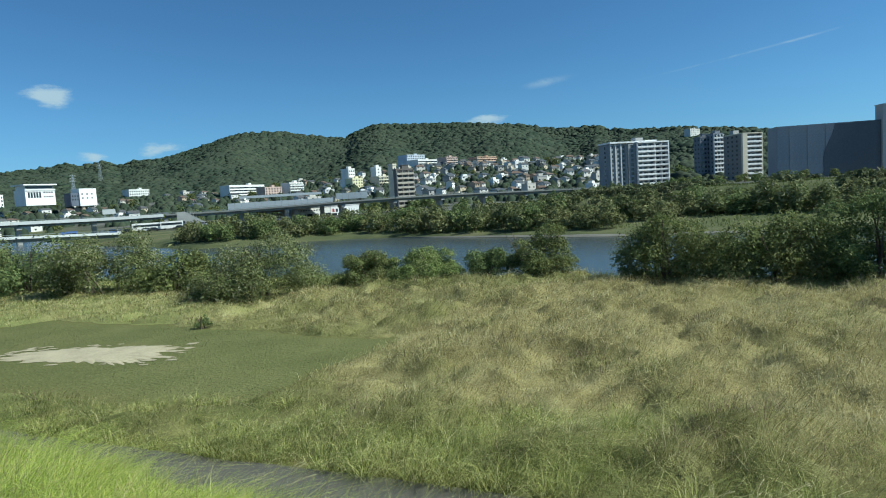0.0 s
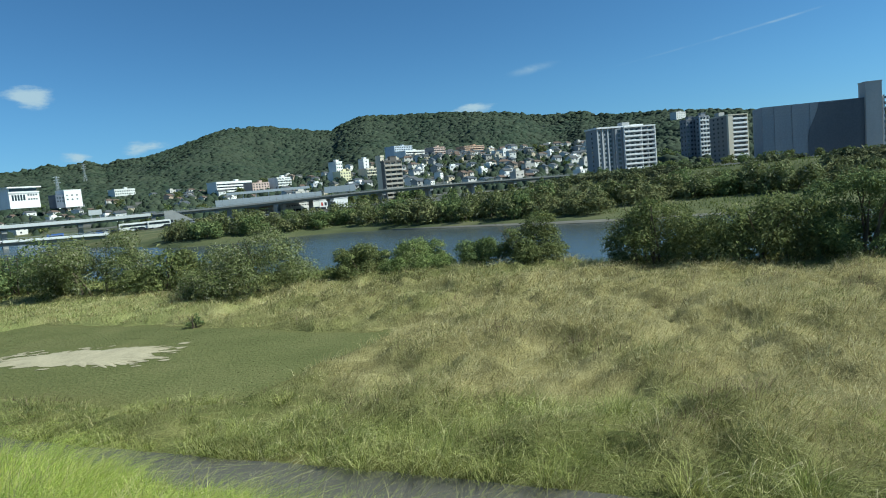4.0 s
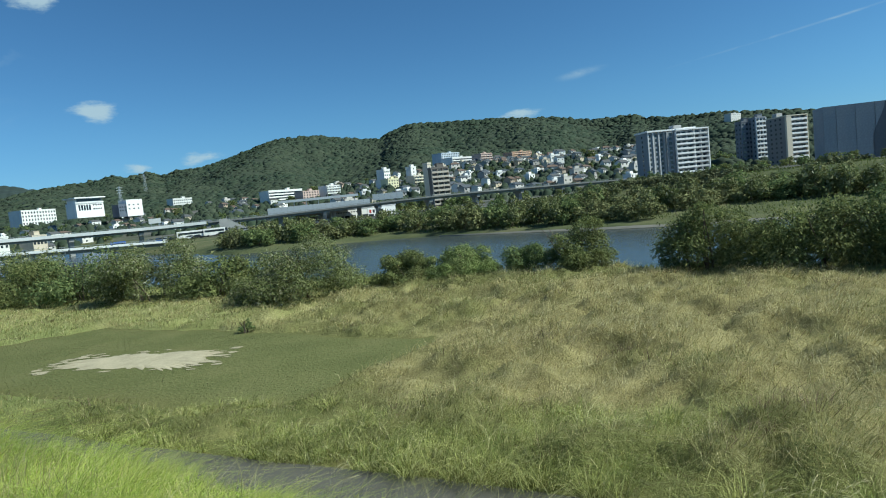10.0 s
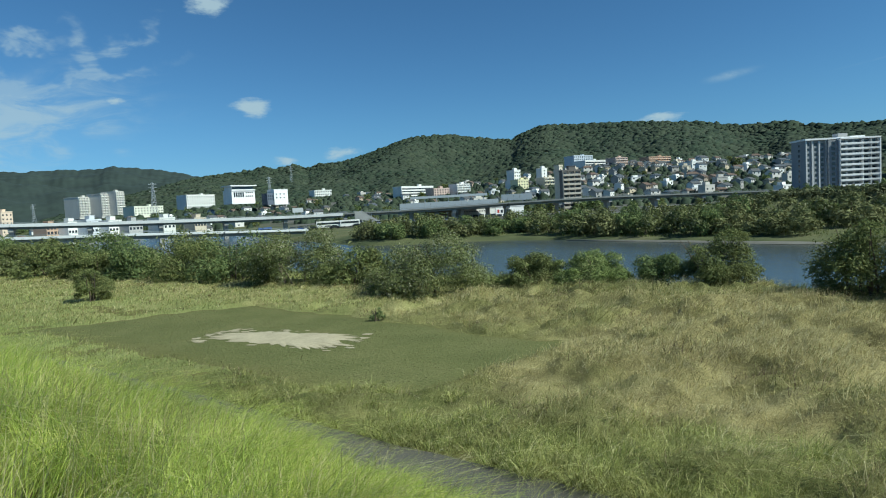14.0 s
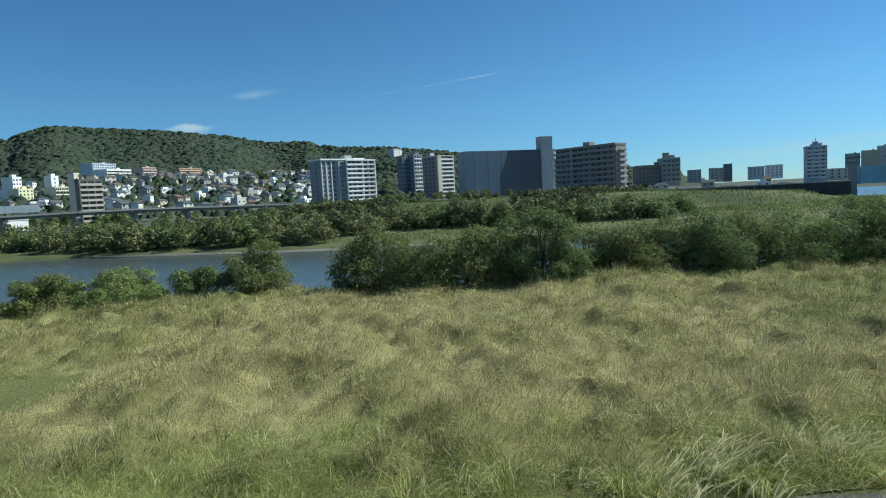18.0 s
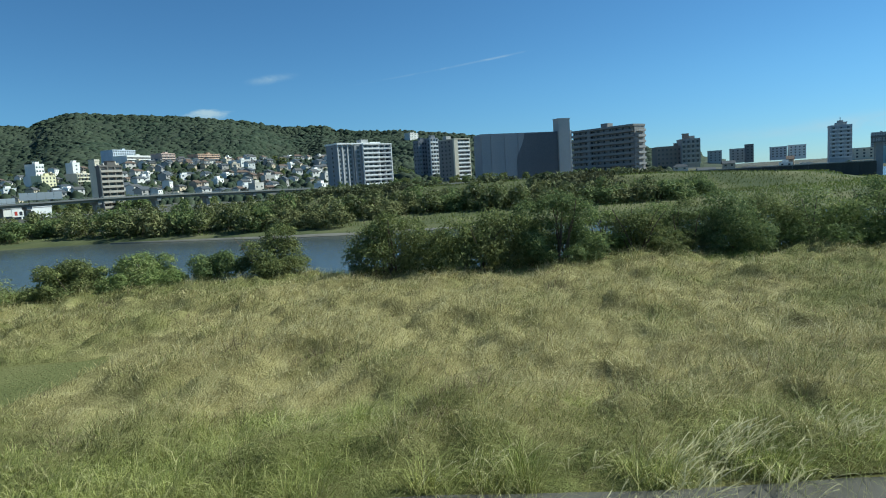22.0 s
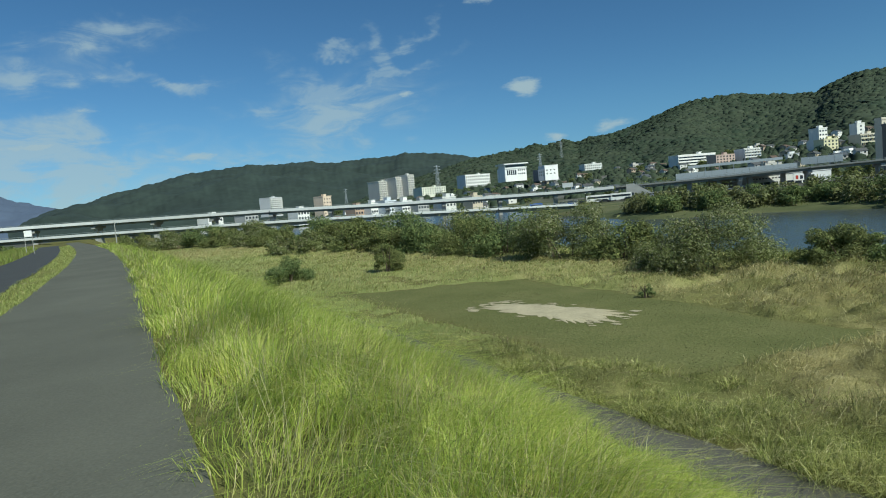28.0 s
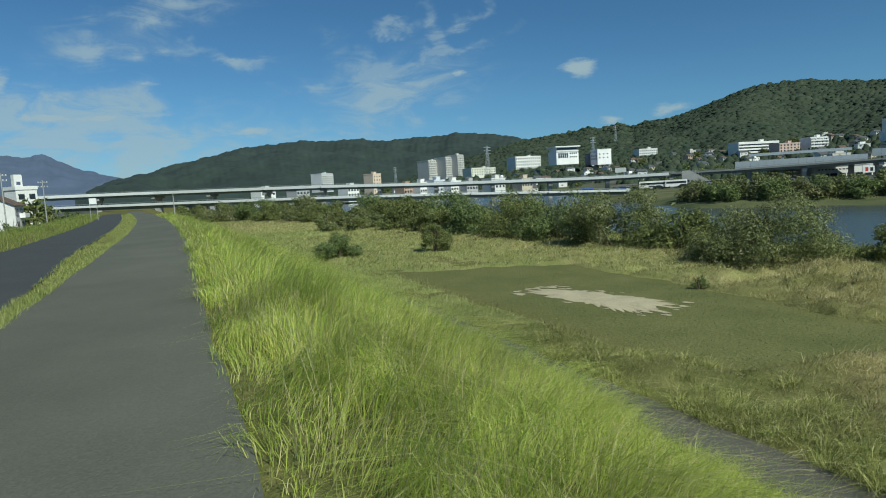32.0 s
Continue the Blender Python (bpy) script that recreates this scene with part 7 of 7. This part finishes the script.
def retaining_wall():
    x0, y0 = bearing(46, 212)
    x1, y1 = bearing(60.4, 212)
    L = math.hypot(x1 - x0, y1 - y0)
    ob = tagged(new("retaining_wall"), "dark weathered concrete river wall with vertical joints", "wall")
    ob.matrix_basis = pose(x0, y0, -2.5, 0, 0, math.degrees(math.atan2(y1 - y0, x1 - x0)))
    dark = plain("stained_river_wall", (0.07, 0.075, 0.07), 0.9, vary=0.35, scale=0.3, grain=3, relief=0.2, streak=(1, 1, 0.2))
    n = 13
    for i in range(n):
        put("wall_panel", cached("rw", lambda: boxes("wall_panel", [(0.03, L / n - 0.03, 0, 0.8, 0, 6.0)], dark)), ob, i * L / n, 0, 0)
    part("coping", boxes("coping", [(0, L, -0.15, 0.95, 6.0, 6.3)], CONCRETE), ob)


retaining_wall()
viaduct("downstream_bridge", [(a, d, elev(d, e)) for a, d, e in ((68.1, 238, -0.02), (74, 236, 0.12), (84, 240, 0.3), (96, 260, 0.4))], "dark steel road bridge downstream", 8, 26, 1.2, 0.5, 1, 1.4, GIRDER, GIRDER)

# ---- landward side of the levee ----
def old_house():
    d, az = 44.4, -92.2
    ob = root("old_grey_house", az, d, 0.4, -16, "weathered dark grey wooden house with a tiled gable roof", "house")
    w, dep, h = 9.0, 5.6, 5.2
    wood = plain("weathered_grey_boards", (0.14, 0.17, 0.18), 0.9, vary=0.3, scale=0.8, grain=8, relief=0.3, streak=(1, 1, 0.1))
    rise = 1.4
    V = [(-w / 2, 0, -1), (w / 2, 0, -1), (w / 2, dep, -1), (-w / 2, dep, -1), (-w / 2, 0, h), (w / 2, 0, h), (w / 2, dep, h), (-w / 2, dep, h), (-w / 2, dep / 2, h + rise), (w / 2, dep / 2, h + rise)]
    part("wall", mesh_from("wall", V, [(0, 1, 5, 4), (2, 3, 7, 6), (1, 2, 6, 9, 5), (3, 0, 4, 8, 7)], wood), ob)
    e, t = 0.55, 0.16
    zz = h - e * rise / (dep / 2)
    R = [(-w / 2 - e, -e, zz), (w / 2 + e, -e, zz), (w / 2 + e, dep + e, zz), (-w / 2 - e, dep + e, zz), (-w / 2 - e, dep / 2, h + rise), (w / 2 + e, dep / 2, h + rise)]
    R += [(x, y, z + t) for x, y, z in R]
    part("roof", mesh_from("roof", R, [(0, 4, 5, 1), (2, 5, 4, 3), (6, 7, 11, 10), (8, 9, 10, 11), (0, 1, 7, 6), (2, 3, 9, 8), (1, 5, 11, 7), (5, 2, 8, 11), (3, 4, 10, 9), (4, 0, 6, 10)], ROOF_DARK), ob)
    for k in range(16):
        put("roof_batten", cached("trow", lambda: boxes("roof_batten", [(-0.1, 0.1, -0.2, 3.2, 0, 0.07)], ROOF_DARK)), ob, -w / 2 + 0.3 + k * 0.56, -0.3, zz + t + 0.0).matrix_basis = pose(-w / 2 + 0.3 + k * 0.56, -0.35, zz + t + 0.03, math.degrees(math.atan2(rise, dep / 2)), 0, 0)
    put("white_panel", boxes("white_panel", [(-0.6, 0.6, -0.08, 0.0, 0, 1.5)], paint(WHITE)), ob, w / 2, 0.95, 3.3, 90, label="white boarded panel")
    for x, z in ((-2.6, 2.6), (0.4, 2.6), (-2.6, 0.4), (0.4, 0.4)):
        o = put("window", window(1.5, 1.2), ob, x, 0, z)
        part("window_frame", window_frame(1.5, 1.2), o)
    o = put("window", window(1.2, 1.2), ob, w / 2, dep * 0.66, 3.3, 90)
    part("window_frame", window_frame(1.2, 1.2), o)
    put("lean_to", boxes("lean_to", [(0, 2.0, -2.0, -0.01, -1, 3.0), (-0.2, 2.2, -2.3, 0, 3.0, 3.15)], wood), ob, w / 2, 3.0, 0, 90)


old_house()


def left_house(az, d, base, w, dep, h, wall, roofm, label, turn, hip=False):
    ob = house_proto(w, dep, h, wall, roofm, label, hip, frames=True)
    ob["group"] = "houses behind the levee"
    ob.matrix_basis = pose(*bearing(az, d), base, 0, 0, -az + turn)
    for o in list(ob.children):
        if o.name.startswith("window"):
            part("sill", cached("sill", lambda: boxes("sill", [(-0.85, 0.85, -0.16, -0.06, -0.16, -0.08)], FRAME)), o)
    return ob


left_house(-80.7, 118, 0.6, 6.4, 7.6, 5.5, (0.76, 0.75, 0.72), ROOF_DARK, "white two-storey house with a dark tiled roof", 12)
left_house(-77.7, 160, 1.0, 6.0, 7.2, 5.6, (0.72, 0.71, 0.68), ROOF_BROWN, "white gabled house with a brown roof", 75)
left_house(-83.0, 140, 0.6, 9.0, 7.0, 5.4, (0.4, 0.38, 0.34), ROOF_DARK, "brown-grey house with a dark tiled roof", 10)
LB = "buildings behind the levee"
block("white_shop", -77.1, 190, 5.2, 5, 9.6, 1.0, WHITE, "white flat-roofed building with a sign tower", "building", LB, floors=3, bays=2, turn=30, rooftop=False)
sg = root("sign_tower", -77.55, 191, 10.7, 30, "white rooftop sign tower", "sign", LB)
part("tower", boxes("tower", [(-1.0, 1.0, 0, 1.2, 0, 3.8)], paint(WHITE)), sg)
put("sign_bar", boxes("sign_bar", [(-0.5, 0.5, -0.04, 0, 0, 0.8)], paint((0.1, 0.12, 0.2))), sg, 0, -0.01, 1.2)
block("balcony_flats", -79.7, 300, 8.6, 6, 19.6, 2.5, (0.4, 0.4, 0.4), "grey flats with dark balcony bands", group=LB, band=(0.5, 0.5, 0.48), floors=6, turn=20, rooftop=False)
block("plain_block", -84.1, 250, 3.6, 4, 16.8, 2.5, (0.68, 0.66, 0.6), "plain off-white tower block", group=LB, floors=6, bays=1, turn=20, rooftop=False)
block("yellow_roof_block", -82.3, 250, 4.2, 5, 11.5, 2.5, (0.62, 0.6, 0.5), "low block with a yellow roof edge", group=LB, floors=4, bays=3, turn=20, rooftop=False, roof_mat=plain("yellow_sheet", (0.6, 0.45, 0.1), 0.6, vary=0.1, relief=0))


def pole(az, d, base, h, label, arms=True):
    ob = root("utility_pole", az, d, base, 30, label, "utility pole", "utility poles")
    v, f = tube([(0, 0, -1), (0, 0, h * 0.5), (0, 0, h)], [0.12, 0.1, 0.075], 8)
    part("pole", mesh_from("pole", v, f, CONCRETE, True), ob)
    if arms:
        for z in (h - 0.5, h - 1.3):
            part("crossarm", boxes("crossarm", [(-0.9, 0.9, -0.05, 0.05, z, z + 0.1)], STEEL), ob)
            for x in (-0.8, -0.3, 0.3, 0.8):
                put("insulator", cached("ins", lambda: boxes("insulator", [(-0.05, 0.05, -0.05, 0.05, 0, 0.18)], paint(WHITE))), ob, x, 0, z + 0.1)


pole(-83.0, 56, 0.6, 7.0, "grey concrete utility pole beside the houses", False)
pole(-78.6, 118, 0.8, 10.5, "concrete utility pole with crossarms among the houses")
pole(-76.0, 140, 0.8, 10, "concrete utility pole with crossarms near the bridge")
pole(-66.8, 150, 3.2, 4.2, "slim grey lamp pole on the levee", False)


def road_sign():
    d, az = 92, -72.75
    ob = root("road_sign", az, d, 3.4, -10, "blank white road sign on two posts", "sign")
    part("board", boxes("board", [(-0.42, 0.42, 0, 0.04, 2.2, 2.95)], paint((0.8, 0.8, 0.78))), ob)
    for x in (-0.4, 0.4):
        put("post", cached("spost", lambda: boxes("post", [(-0.03, 0.03, 0.041, 0.1, -0.5, 2.9)], CONCRETE)), ob, x, 0, 0)


road_sign()
GT = "garden trees"
bush("garden_tree", -88.6, 35, 3.0, 3.9, 61, LEAF_DARK, 6000, 0.1, "dark leafy garden tree by the old house", "tree", GT, 18)
bush("garden_tree", -91.0, 30, 2.8, 3.5, 65, LEAF_MID, 6000, 0.09, "green garden tree with pale leaves by the old house", "tree", GT, 18)
bush("garden_tree", -83.6, 62, 2.8, 5.6, 62, LEAF_DARK, 5000, 0.12, "dark pine-like garden tree by the houses", "tree", GT, 16, ragged=0.5)
bush("garden_tree", -82.3, 66, 2.6, 4.0, 66, LEAF_DARK, 3500, 0.12, "low dark garden tree by the utility pole", "tree", GT, 14)
bush("garden_tree", -78.4, 112, 3.4, 4.6, 63, LEAF_DARK, 3000, 0.15, "dark garden tree between the houses", "tree", GT, 14)
bush("garden_tree", -81.6, 96, 3.0, 3.6, 67, LEAF_DARK, 2600, 0.15, "dark hedge tree below the white house", "tree", GT, 14)
bush("garden_tree", -85.0, 43, 2.4, 3.7, 64, LEAF_MID, 3500, 0.1, "green garden shrub at the old house's corner", "tree", GT, 12)
bush("garden_tree", -75.8, 150, 4.0, 3.6, 68, LEAF_MID, 2600, 0.2, "wide green garden tree near the bridge", "tree", GT, 16)
